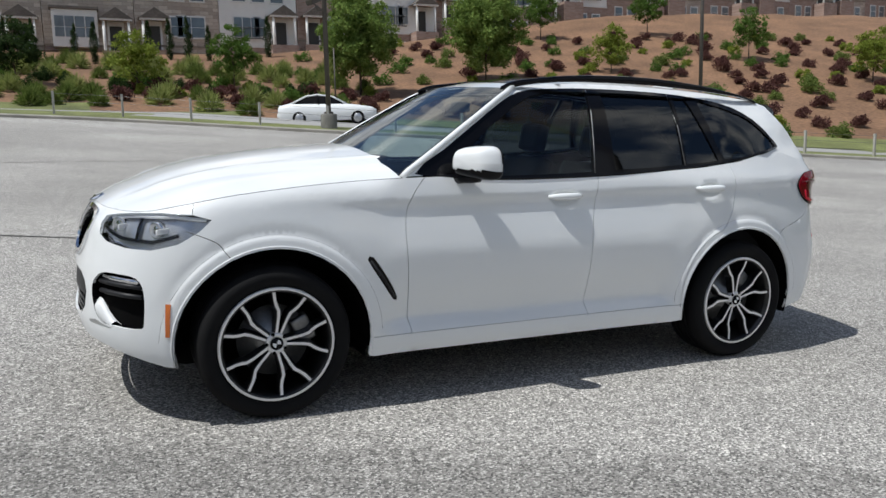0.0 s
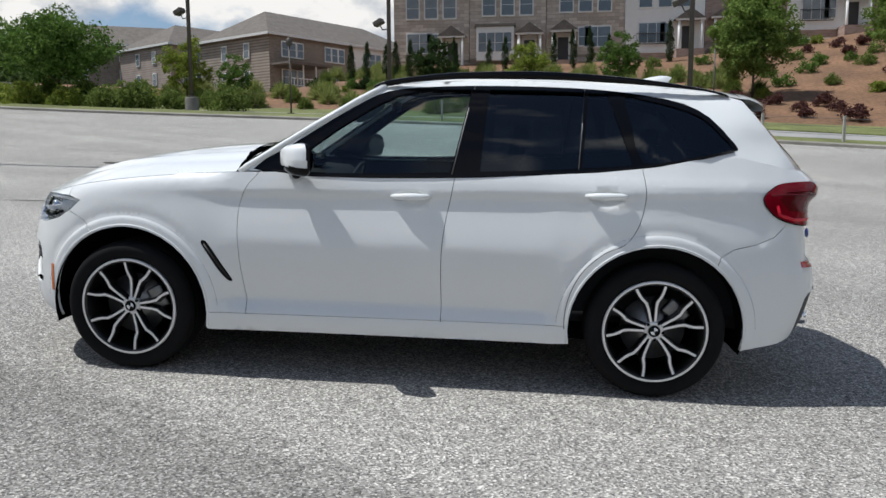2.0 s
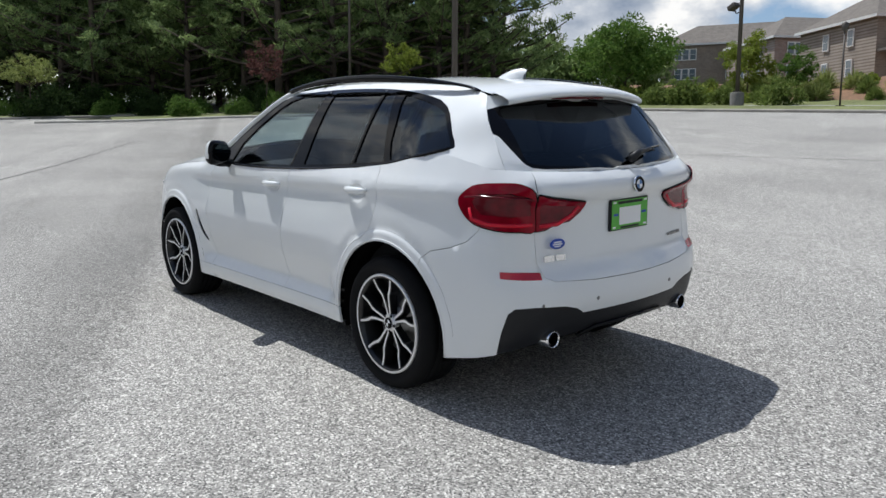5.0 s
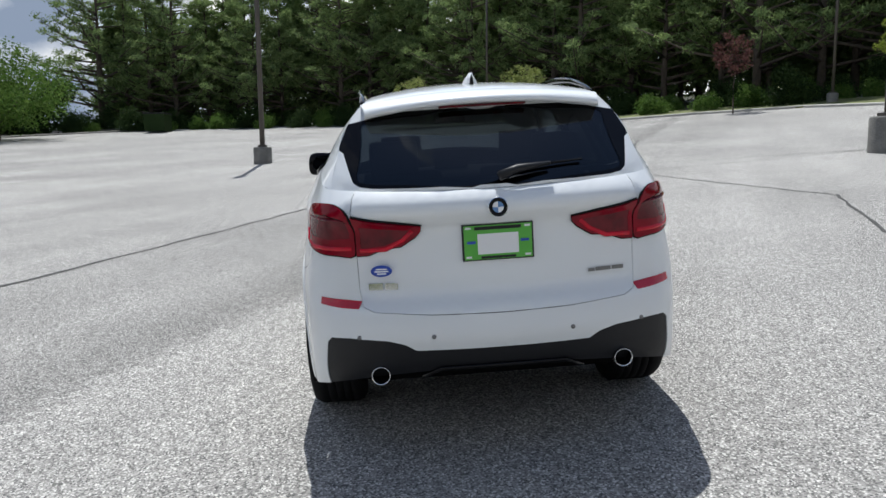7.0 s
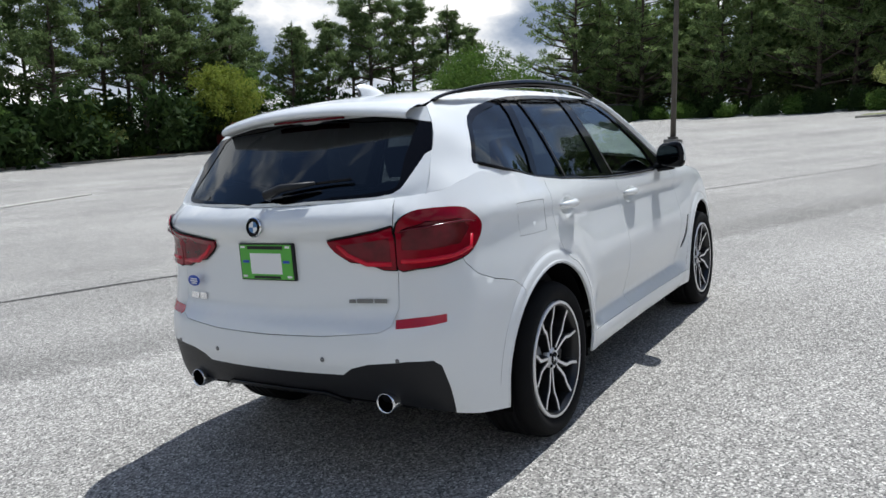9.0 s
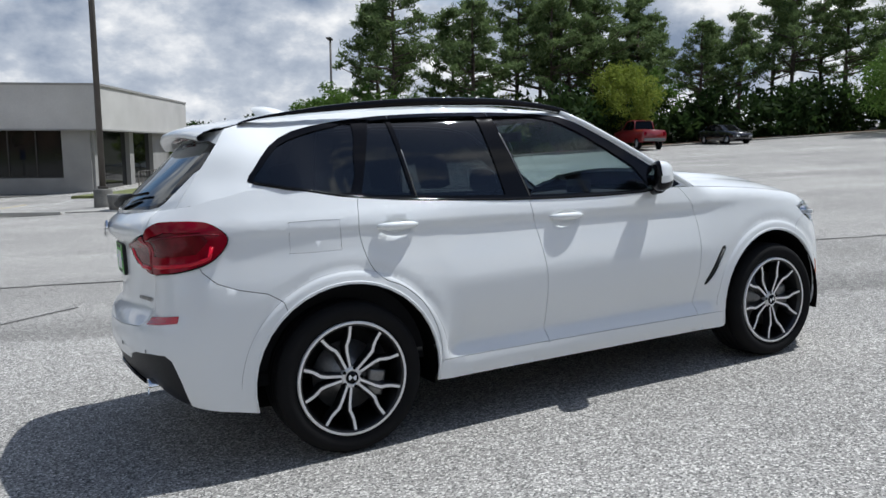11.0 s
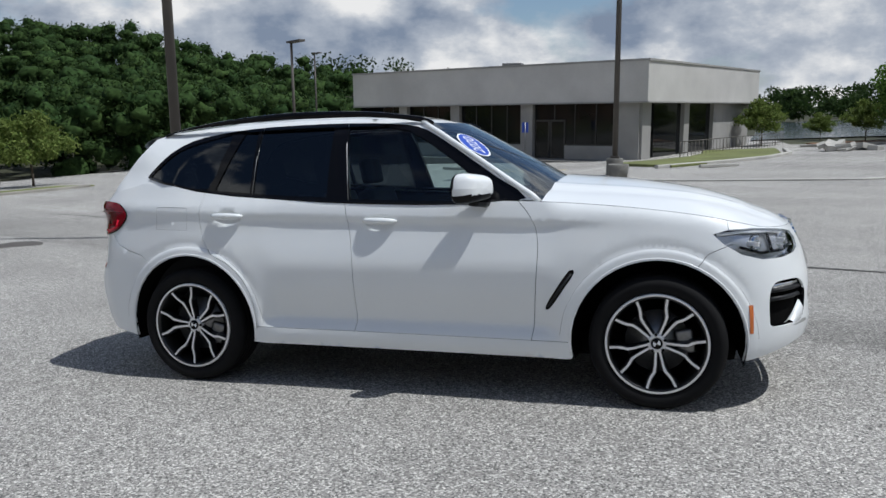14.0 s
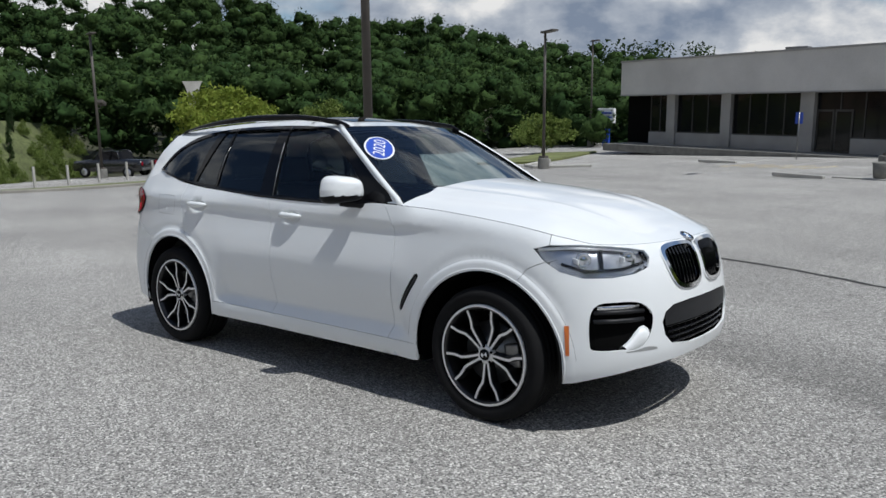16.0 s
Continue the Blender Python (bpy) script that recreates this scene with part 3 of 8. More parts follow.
def cut_sheet(outer, loops, bands, res, to3d, guides=()):
    """Triangulates a flat outline with closed loops and thin bands cut into it, lifts it into space,
    and returns the pieces: a list of (triangles as point triples, a function that tests a flat point)."""
    pts, edges = [], []

    def add(loop):
        base = len(pts)
        pts.extend(loop)
        edges.extend((base + i, base + (i + 1) % len(loop)) for i in range(len(loop)))

    outer = dense(outer, res)
    add(outer)
    for lp in loops:
        add(dense(lp, res * 0.6))
    for b in bands:
        add(b)
    for g in guides:
        base = len(pts)
        pts.extend(g)
        edges.extend((base + i, base + i + 1) for i in range(len(g) - 1))
    x0, x1 = min(p[0] for p in outer), max(p[0] for p in outer)
    y0, y1 = min(p[1] for p in outer), max(p[1] for p in outer)
    fixed = np.array(pts)
    gx = x0 + res / 2
    row = 0
    grid = []
    while gx < x1:
        gy = y0 + (res / 2 if row % 2 else res * 0.25)
        while gy < y1:
            if inside(outer, gx, gy) and np.min(np.abs(fixed[:, 0] - gx) + np.abs(fixed[:, 1] - gy)) > res * 0.45:
                grid.append((gx, gy))
            gy += res
        gx += res * 0.9
        row += 1
    pts.extend(grid)
    vs, es, fs, _, _, _ = delaunay_2d_cdt([Vector(p) for p in pts], edges, [], 0, 1e-6)
    kept = []
    for f in fs:
        c = (vs[f[0]] + vs[f[1]] + vs[f[2]]) / 3
        if inside(outer, c.x, c.y) and not any(inside(b, c.x, c.y) for b in bands):
            key = tuple(inside(lp, c.x, c.y) for lp in loops)
            kept.append((tuple(f), key))
    by_edge = {}
    for i, (f, key) in enumerate(kept):
        for a, b in ((f[0], f[1]), (f[1], f[2]), (f[2], f[0])):
            by_edge.setdefault((min(a, b), max(a, b), key), []).append(i)
    seen, pieces = set(), []
    for i in range(len(kept)):
        if i in seen:
            continue
        stack, comp = [i], []
        seen.add(i)
        while stack:
            k = stack.pop()
            comp.append(kept[k][0])
            f, key = kept[k]
            for a, b in ((f[0], f[1]), (f[1], f[2]), (f[2], f[0])):
                for n in by_edge[min(a, b), max(a, b), key]:
                    if n not in seen:
                        seen.add(n)
                        stack.append(n)
        pieces.append(comp)
    flat = [tuple(v) for v in vs]
    return flat, pieces, to3d


def piece_at(sheet, p):
    """The piece of a cut sheet that holds the flat point p."""
    flat, pieces, _ = sheet
    for comp in pieces:
        for f in comp:
            if inside([flat[k] for k in f], *p):
                return comp
    return None


def piece_mesh(sheet, comp, side=1, inset=0.0, rim=0.012, bm=None, skip_centre=True):
    """Lifts a piece into space, moved inwards by inset, with its edges folded inwards by rim."""
    flat, _, to3d = sheet
    bm = bm or bmesh.new()
    own, middle = {}, {}
    for v in bm.verts:
        if abs(v.co.y) < 1e-5:
            middle[round(v.co.x, 4), round(v.co.z, 4)] = v
    pos, nrm = {}, {}
    for f in comp:
        for k in f:
            if k not in pos:
                pos[k] = to3d(*flat[k])
                nrm[k] = Vector()
    for f in comp:
        a, b, c = (pos[k] for k in f)
        n = (b - a).cross(c - a)
        for k in f:
            nrm[k] += n
    for k in pos:
        n = nrm[k].normalized()
        if n.dot(Vector((pos[k].x * 0.25, pos[k].y, 0.35))) < 0:
            n = -n
        nrm[k] = n
        if abs(pos[k].y) < 1e-4:
            n = Vector((n.x, 0, n.z)).normalized()
            nrm[k] = n
        p = pos[k] - n * inset
        key = (round(p.x, 4), round(p.z, 4))
        own[k] = middle[key] if abs(p.y) < 1e-5 and key in middle else bm.verts.new((p.x, p.y * side, p.z))
    count = {}
    for f in comp:
        corner = {own[k] for k in f}
        if len(corner) == 3 and bm.faces.get(tuple(corner)) is None:
            bm.faces.new([own[k] for k in f])
        for a, b in ((f[0], f[1]), (f[1], f[2]), (f[2], f[0])):
            count[min(a, b), max(a, b)] = count.get((min(a, b), max(a, b)), 0) + 1
    if rim:
        low, high = {}, {}
        for (a, b), n in count.items():
            if n == 1:
                if skip_centre and abs(pos[a].y) < 1e-3 and abs(pos[b].y) < 1e-3:
                    continue
                for k in (a, b):
                    if k not in low:
                        p = pos[k] - nrm[k] * (inset + rim)
                        low[k] = bm.verts.new((p.x, p.y * side, p.z))
                        high[k] = bm.verts.new(own[k].co)
                bm.faces.new((high[a], high[b], low[b], low[a]))
    return bm


def finish(bm):
    bmesh.ops.recalc_face_normals(bm, faces=bm.faces)
    return bm


def both_sides(sheet, seed, name, mat, parent, label="", inset=0.0, rim=0.012):
    """Two mirrored parts from one piece."""
    comp = piece_at(sheet, seed)
    out = []
    for side in (-1, 1):
        out.append(part(name, finish(piece_mesh(sheet, comp, side, inset, rim)), mat, parent[side] if isinstance(parent, dict) else parent, label))
    return {-1: out[0], 1: out[1]}


def across(sheet, seed, name, mat, parent, label="", inset=0.0, rim=0.012):
    """One part that crosses the car's middle, from a piece of the half sheet."""
    comp = piece_at(sheet, seed)
    bm = bmesh.new()
    for side in (-1, 1):
        piece_mesh(sheet, comp, side, inset, rim, bm)
    return part(name, finish(bm), mat, parent, label)


# -- the lower skin -------------------------------------------------------------
BELT = [(-0.80, 1.125), (-0.68, 1.135), (-0.4, 1.112), (0.36, 1.128), (1.0, 1.168), (1.31, 1.198), (1.71, 1.275)]


def arch(cx, r, lift=0.0, n=22, foot=0.20):
    """Wheel opening in (x, z)."""
    pts = [(cx - r * 1.0, foot)]
    for k in range(n + 1):
        a = math.pi * (1.06 - 1.12 * k / n)
        pts.append((cx + r * math.cos(a), 0.36 + lift + r * math.sin(a) * 1.0))
    pts.append((cx + r * 1.0, foot))
    return pts


top = []
for k in range(30):
    s = S0 + (s_of_x(-0.80) - S0) * k / 29
    xx = float(np.interp(s, PS, PX))
    top.append((s, curve_at(HOOD_EDGE, xx)))
for x in (-0.6, -0.4, -0.1, 0.2, 0.5, 0.8, 1.1, 1.4, 1.7):
    top.append((s_of_x(x), curve_at(BELT, x)))
top += [(s_of_x(1.85), 1.268), (s_of_x(2.0), 1.235), (s_of_x(2.12), 1.215), (s_of_y(0.72, True), 1.205), (s_of_y(0.5, True), 1.195), (s_of_y(0.25, True), 1.188), (S1, 1.186)]
bottom = [(S1, 0.40), (s_of_y(0.30, True), 0.40), (s_of_y(0.66, True), 0.36), (s_of_x(2.2), 0.34), (s_of_x(1.88), 0.275)]
bottom += [(s_of_x(x), z) for x, z in arch(1.432, 0.452, 0.0, foot=0.275)[::-1]]
bottom += [(s_of_x(0.9), 0.268), (s_of_x(0.0), 0.262), (s_of_x(-0.95), 0.258)]
bottom += [(s_of_x(x), max(z, 0.275) if x < -1.6 else z) for x, z in arch(-1.432, 0.452, 0.0, foot=0.262)[::-1]]
bottom += [(s_of_x(-1.93), 0.280), (s_of_x(-2.03), 0.306), (s_of_y(0.6, False), 0.343), (s_of_y(0.4, False), 0.358), (s_of_y(0.2, False), 0.362), (S0, 0.362)]
skin_outline = top + bottom
JOIN.extend(wrap(s_of_x(1.3) + (s_of_y(0.62, True) - s_of_x(1.3)) * k / 40, float(np.interp(s_of_x(1.3) + (s_of_y(0.62, True) - s_of_x(1.3)) * k / 40, [p[0] for p in top], [p[1] for p in top]))) for k in range(41))
TAIL_TOP = [wrap(s_of_y(0.74, True) + (S1 - s_of_y(0.74, True)) * k / 30, float(np.interp(s_of_y(0.74, True) + (S1 - s_of_y(0.74, True)) * k / 30, [p[0] for p in top], [p[1] for p in top]))) for k in range(31)]


def sx(pts):
    return [(s_of_x(x), z) for x, z in pts]


def sfy(pts):
    return [(s_of_y(y, False), z) for y, z in pts]


def sry(pts):
    return [(s_of_y(y, True), z) for y, z in pts]


headlight = [(s_of_x(-1.715), 0.944), (s_of_x(-1.80), 0.966), (s_of_x(-1.95), 0.968), (s_of_y(0.70, False), 0.956), (s_of_y(0.60, False), 0.944), (s_of_y(0.505, False), 0.928),
             (s_of_y(0.488, False), 0.895), (s_of_y(0.515, False), 0.848), (s_of_y(0.60, False), 0.822), (s_of_y(0.72, False), 0.808), (s_of_x(-1.97), 0.808), (s_of_x(-1.86), 0.838), (s_of_x(-1.77), 0.892)]
kidney_out = smooth_loop(sfy([(0.022, 0.86), (0.028, 0.925), (0.09, 0.942), (0.22, 0.945), (0.33, 0.940), (0.385, 0.915), (0.375, 0.84), (0.325, 0.752), (0.24, 0.715), (0.10, 0.716), (0.035, 0.752)]), 4)
kidney_in = smooth_loop(sfy([(0.044, 0.86), (0.050, 0.912), (0.10, 0.926), (0.22, 0.928), (0.315, 0.920), (0.358, 0.90), (0.350, 0.845), (0.305, 0.770), (0.23, 0.737), (0.11, 0.737), (0.056, 0.766)]), 4)
fog = smooth_loop(sfy([(0.535, 0.640), (0.60, 0.683), (0.70, 0.690), (0.775, 0.680), (0.800, 0.62), (0.800, 0.50), (0.785, 0.452), (0.68, 0.450), (0.60, 0.455), (0.548, 0.50), (0.520, 0.58)]), 3)
low_grille = [(S0 - 0.001, 0.655), (s_of_y(0.2, False), 0.655), (s_of_y(0.36, False), 0.648), (s_of_y(0.43, False), 0.618), (s_of_y(0.455, False), 0.57), (s_of_y(0.435, False), 0.50),
              (s_of_y(0.38, False), 0.450), (s_of_y(0.2, False), 0.425), (S0 - 0.001, 0.422)]
low_grille = [(max(a, S0), b) for a, b in low_grille]
marker = [(s_of_x(-1.915), 0.425), (s_of_x(-1.898), 0.425), (s_of_x(-1.890), 0.575), (s_of_x(-1.912), 0.575)]
vent = smooth_loop(sx([(-1.002, 0.742), (-0.972, 0.752), (-0.900, 0.65), (-0.838, 0.545), (-0.852, 0.530), (-0.885, 0.565), (-0.95, 0.66)]), 2)
tail_side = smooth_loop([(s_of_x(1.952), 1.065), (s_of_x(1.990), 1.112), (s_of_x(2.06), 1.142), (s_of_y(0.765, True), 1.150), (s_of_y(0.70, True), 1.140), (s_of_y(0.652, True), 1.106), (s_of_y(0.638, True), 1.02),
                         (s_of_y(0.642, True), 0.925), (s_of_y(0.72, True), 0.926), (s_of_x(2.16), 0.935), (s_of_x(2.05), 0.962), (s_of_x(1.985), 1.005)], 3)
tail_gate = [(s_of_y(0.632, True), 1.098), (s_of_y(0.56, True), 1.082), (s_of_y(0.44, True), 1.062), (s_of_y(0.335, True), 1.046), (s_of_y(0.342, True), 1.022), (s_of_y(0.366, True), 0.996), (s_of_y(0.43, True), 0.958), (s_of_y(0.505, True), 0.951),
             (s_of_y(0.575, True), 0.925), (s_of_y(0.632, True), 0.922)]
reflector = sry([(0.615, 0.725), (0.70, 0.733), (0.798, 0.742), (0.795, 0.712), (0.70, 0.702), (0.620, 0.698)])
diffuser = [(S1, 0.512), (s_of_y(0.38, True), 0.510), (s_of_y(0.425, True), 0.540), (s_of_y(0.50, True), 0.560), (s_of_y(0.66, True), 0.572), (s_of_y(0.745, True), 0.570), (s_of_x(2.215), 0.545),
            (s_of_x(2.19), 0.45), (s_of_x(2.165), 0.33), (s_of_y(0.64, True), 0.362), (s_of_y(0.30, True), 0.405), (S1, 0.405)]
fuel = smooth_loop(sx([(1.440, 0.985), (1.438, 1.095), (1.455, 1.112), (1.66, 1.116), (1.678, 1.10), (1.684, 0.99), (1.668, 0.975), (1.455, 0.972)]), 2)

GAP = 0.0017
seams = {
    "front_door_front": sx(smooth_loop([(-0.655, 1.17), (-0.690, 1.125), (-0.745, 1.06), (-0.785, 0.98), (-0.800, 0.87), (-0.792, 0.70), (-0.775, 0.50), (-0.760, 0.352)], 4, False)),
    "front_rear": sx(smooth_loop([(0.368, 1.17), (0.348, 1.04), (0.325, 0.92), (0.308, 0.78), (0.304, 0.62), (0.308, 0.355)], 4, False)),
    "rear_door": sx(smooth_loop([(1.312, 1.24), (1.338, 1.13), (1.344, 1.04), (1.322, 0.93), (1.285, 0.855), (1.235, 0.808), (1.145, 0.765), (1.045, 0.67), (0.985, 0.55),
                                 (0.962, 0.44), (0.962, 0.355)], 4, False)),
    "sill": sx([(-1.02, 0.356), (-0.5, 0.360), (0.3, 0.366), (1.02, 0.372)]),
    "fender_bumper": sx(smooth_loop([(-1.84, 0.900), (-1.76, 0.872), (-1.69, 0.840), (-1.655, 0.795), (-1.60, 0.74)], 3, False)),
    "bumper_rear": [(s_of_x(1.70), 0.66), (s_of_x(1.735), 0.765), (s_of_x(1.80), 0.808), (s_of_x(1.92), 0.836), (s_of_x(2.01), 0.872), (s_of_x(2.07), 0.925), (s_of_x(2.09), 0.962)],
    "lamp_top": [(s_of_x(-1.80), 0.93), (s_of_x(-1.80), 1.06)],
    "gate": [(s_of_y(0.637, True), 1.24), (s_of_y(0.637, True), 1.10), (s_of_y(0.636, True), 0.93), (s_of_y(0.628, True), 0.77), (s_of_y(0.60, True), 0.706), (s_of_y(0.55, True), 0.684),
             (s_of_y(0.3, True), 0.668), (S1 + 0.05, 0.664)],
}
bands = [buffered(dense(l, 0.05, False), GAP) for l in seams.values()]
tail_core = [(s_of_x(2.03), 1.062), (s_of_x(2.07), 1.10), (s_of_y(0.76, True), 1.105), (s_of_y(0.665, True), 1.085), (s_of_y(0.660, True), 1.0), (s_of_y(0.76, True), 0.995), (s_of_x(2.09), 1.005)]
gate_core = [(s_of_y(0.61, True), 1.060), (s_of_y(0.50, True), 1.045), (s_of_y(0.385, True), 1.032), (s_of_y(0.43, True), 0.99), (s_of_y(0.50, True), 0.965), (s_of_y(0.61, True), 0.955)]
loops = [headlight, kidney_out, kidney_in, fog, low_grille, marker, vent, tail_side, tail_gate, tail_core, gate_core, reflector, diffuser, fuel]
guides = [[(s_of_x(x), 1.024 + 0.024 * (x + 0.7) + dz) for x in (-1.45 + 3.3 * k / 82 for k in range(83))] for dz in (0.09, 0.05, 0.02, 0.0, -0.014, -0.034, -0.055)]
guides += [[(s_of_x(x), z) for x in (-0.95 + 1.9 * k / 50 for k in range(51))] for z in (0.378, 0.40, 0.424, 0.436, 0.46)]
guides += [[(s_of_x(cx + r * math.cos(a)), 0.36 + r * math.sin(a)) for a in (math.radians(-8 + 196 * k / 60) for k in range(61)) if 0.36 + r * math.sin(a) > 0.30] for cx in (-1.432, 1.432) for r in (0.485, 0.4985, 0.5065, 0.5145, 0.542, 0.570)]
guides += [[(s_of_x(hx + 0.095 * r * math.cos(a)), hz + 0.046 * r * math.sin(a)) for a in (2 * math.pi * k / 28 for k in range(29))] for hx, hz in HANDLES for r in (1.0, 0.84, 0.66, 0.35)]
skin = cut_sheet(skin_outline, loops, bands, 0.034, wrap, guides)

# -- painted panels -------------------------------------------------------------
fenders = both_sides(skin, (s_of_x(-1.2), 0.95), "front_fender", M_PAINT, suv)
doors_f = both_sides(skin, (s_of_x(-0.2), 0.7), "front_door", M_PAINT, suv)
doors_r = both_sides(skin, (s_of_x(0.7), 0.7), "rear_door", M_PAINT, suv)
quarters = both_sides(skin, (s_of_x(1.55), 0.90), "rear_quarter_panel", M_PAINT, suv)
gate = across(skin, (s_of_y(0.2, True), 0.8), "tailgate", M_PAINT, suv)
sills = both_sides(skin, (s_of_x(0.0), 0.31), "sill", M_PAINT, suv)
bumper_f = across(skin, (s_of_y(0.48, False), 0.72), "front_bumper", M_PAINT, suv)
bumper_r = across(skin, (s_of_y(0.3, True), 0.6), "rear_bumper", M_PAINT, suv)
comp = piece_at(skin, (s_of_x(1.55), 1.04))
part("fuel_flap", finish(piece_mesh(skin, comp, 1, 0.0006, 0.0)), M_PAINT, quarters[1])
part("quarter_infill", finish(piece_mesh(skin, comp, -1, 0.0, 0.0)), M_PAINT, quarters[-1])
pts = [wrap(*p) for p in dense(fuel, 0.02)]
part("flap_gap", tube([Vector((p.x, p.y - 0.0005, p.z)) for p in pts + pts[:1]], 0.0007, 5), M_SHADOW, quarters[1])

# carcass behind the panel gaps, its near-black standing for the shade inside them
bm = bmesh.new()
for seed in ((s_of_x(-1.2), 0.95), (s_of_x(-0.2), 0.7), (s_of_x(0.7), 0.7), (s_of_x(1.55), 0.90), (s_of_y(0.2, True), 0.8), (s_of_x(0.0), 0.31), (s_of_y(0.48, False), 0.72), (s_of_y(0.3, True), 0.6)):
    for side in (-1, 1):
        piece_mesh(skin, piece_at(skin, seed), side, 0.016, 0.0, bm)
for line in seams.values():
    for side in (-1, 1):
        rows = []
        for p in dense(line, 0.02, False):
            p = (max(S0, min(S1, p[0])), p[1])
            if (inside(skin_outline, *p) or p[0] > S1 - 0.01) and p[1] < 1.2 and not any(inside(lp, *p) for lp in (headlight, tail_side, tail_gate)) and min(math.hypot(float(np.interp(p[0], PS, PX)) - cx, p[1] - 0.36) for cx in (-1.432, 1.432)) > 0.475:
                rows.append(wrap(*p))
        for a, b in zip(rows, rows[1:]):
            if (b - a).length > 0.06:
                continue
            d = (b - a).normalized()
            out = Vector((0.2 * a.x / 2.3, 1, 0)) if abs(a.y) > 0.62 else Vector((1 if a.x > 0 else -1, 0.2, 0))
            w = d.cross(out).normalized() * 0.008
            pts = [a + w, a - w, b - w, b + w]
            pts = [q - out.normalized() * 0.013 for q in pts]
            bm.faces.new([bm.verts.new((q.x, q.y * side, q.z)) for q in pts])
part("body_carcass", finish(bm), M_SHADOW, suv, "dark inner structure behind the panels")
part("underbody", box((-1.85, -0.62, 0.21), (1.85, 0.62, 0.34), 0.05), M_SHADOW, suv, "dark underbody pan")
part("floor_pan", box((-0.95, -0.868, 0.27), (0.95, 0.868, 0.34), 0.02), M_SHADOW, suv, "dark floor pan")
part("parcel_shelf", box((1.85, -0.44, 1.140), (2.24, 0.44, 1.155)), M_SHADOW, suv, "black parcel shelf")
# added box that stops sun leaking through the gap round the lower grille
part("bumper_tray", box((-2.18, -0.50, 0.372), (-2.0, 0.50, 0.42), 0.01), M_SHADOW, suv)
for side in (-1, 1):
    # added hidden shelf against sun that enters by the quarter window
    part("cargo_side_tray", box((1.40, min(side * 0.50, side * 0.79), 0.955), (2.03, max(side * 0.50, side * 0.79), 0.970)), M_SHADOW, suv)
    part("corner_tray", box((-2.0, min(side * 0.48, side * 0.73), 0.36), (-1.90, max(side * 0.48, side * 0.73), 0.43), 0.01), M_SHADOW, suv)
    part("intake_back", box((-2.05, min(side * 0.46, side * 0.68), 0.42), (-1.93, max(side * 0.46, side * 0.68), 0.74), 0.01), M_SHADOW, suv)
# added plate along the nose outline, keeps sun streaks off the ground below
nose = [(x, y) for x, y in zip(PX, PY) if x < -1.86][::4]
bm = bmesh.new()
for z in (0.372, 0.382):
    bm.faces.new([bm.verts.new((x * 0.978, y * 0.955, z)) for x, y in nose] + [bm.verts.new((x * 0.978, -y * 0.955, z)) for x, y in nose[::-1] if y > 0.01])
part("front_undertray", finish(bm), M_SHADOW, suv, "black plate added inside the nose to block light", smooth=False)
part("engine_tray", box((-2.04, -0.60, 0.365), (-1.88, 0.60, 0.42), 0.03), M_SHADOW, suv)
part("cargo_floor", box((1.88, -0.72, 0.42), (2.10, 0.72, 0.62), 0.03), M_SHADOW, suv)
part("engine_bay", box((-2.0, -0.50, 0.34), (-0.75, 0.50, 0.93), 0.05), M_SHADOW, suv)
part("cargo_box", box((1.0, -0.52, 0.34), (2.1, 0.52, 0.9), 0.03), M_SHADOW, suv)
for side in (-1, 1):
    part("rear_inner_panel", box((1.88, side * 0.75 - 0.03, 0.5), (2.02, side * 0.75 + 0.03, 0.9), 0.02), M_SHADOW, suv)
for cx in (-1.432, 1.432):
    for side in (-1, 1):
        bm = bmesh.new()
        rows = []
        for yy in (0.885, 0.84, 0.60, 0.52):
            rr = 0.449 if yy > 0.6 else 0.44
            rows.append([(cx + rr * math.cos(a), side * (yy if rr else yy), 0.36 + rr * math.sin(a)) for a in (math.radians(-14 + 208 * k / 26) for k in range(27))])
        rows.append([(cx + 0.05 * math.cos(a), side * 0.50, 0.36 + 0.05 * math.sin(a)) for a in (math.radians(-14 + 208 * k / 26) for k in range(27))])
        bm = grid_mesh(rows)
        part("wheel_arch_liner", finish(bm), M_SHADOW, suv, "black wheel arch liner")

# -- arch lips: a rolled edge round each opening ----------------------------------
for cx, names in ((-1.432, fenders), (1.432, quarters)):
    for side in (-1, 1):
        pts = []
        for k in range(41):
            a = math.pi * (1.055 - 1.11 * k / 40)
            p = wrap(s_of_x(cx + 0.460 * math.cos(a)), 0.36 + 0.460 * math.sin(a))
            pts.append(Vector((p.x, (p.y - 0.004) * side, p.z)))
        part("arch_lip", tube(pts, 0.007, 8), M_PAINT, names[side])
        pts = []
        for k in range(49):
            a = math.radians(4 + 172 * k / 48)
            p = wrap(s_of_x(cx + 0.514 * math.cos(a)), 0.36 + 0.514 * math.sin(a))
            pts.append(Vector((p.x, (p.y - 0.0006) * side, p.z)))
        part("flare_seam", tube(pts, 0.0010, 5), M_SHADOW, names[side])

# -- hood ------------------------------------------------------------------------
HOOD_CROWN = [(-2.275, 0.0), (-2.2, 0.035), (-2.05, 0.075), (-1.9, 0.098), (-1.6, 0.112), (-1.2, 0.122), (-0.8, 0.128)]


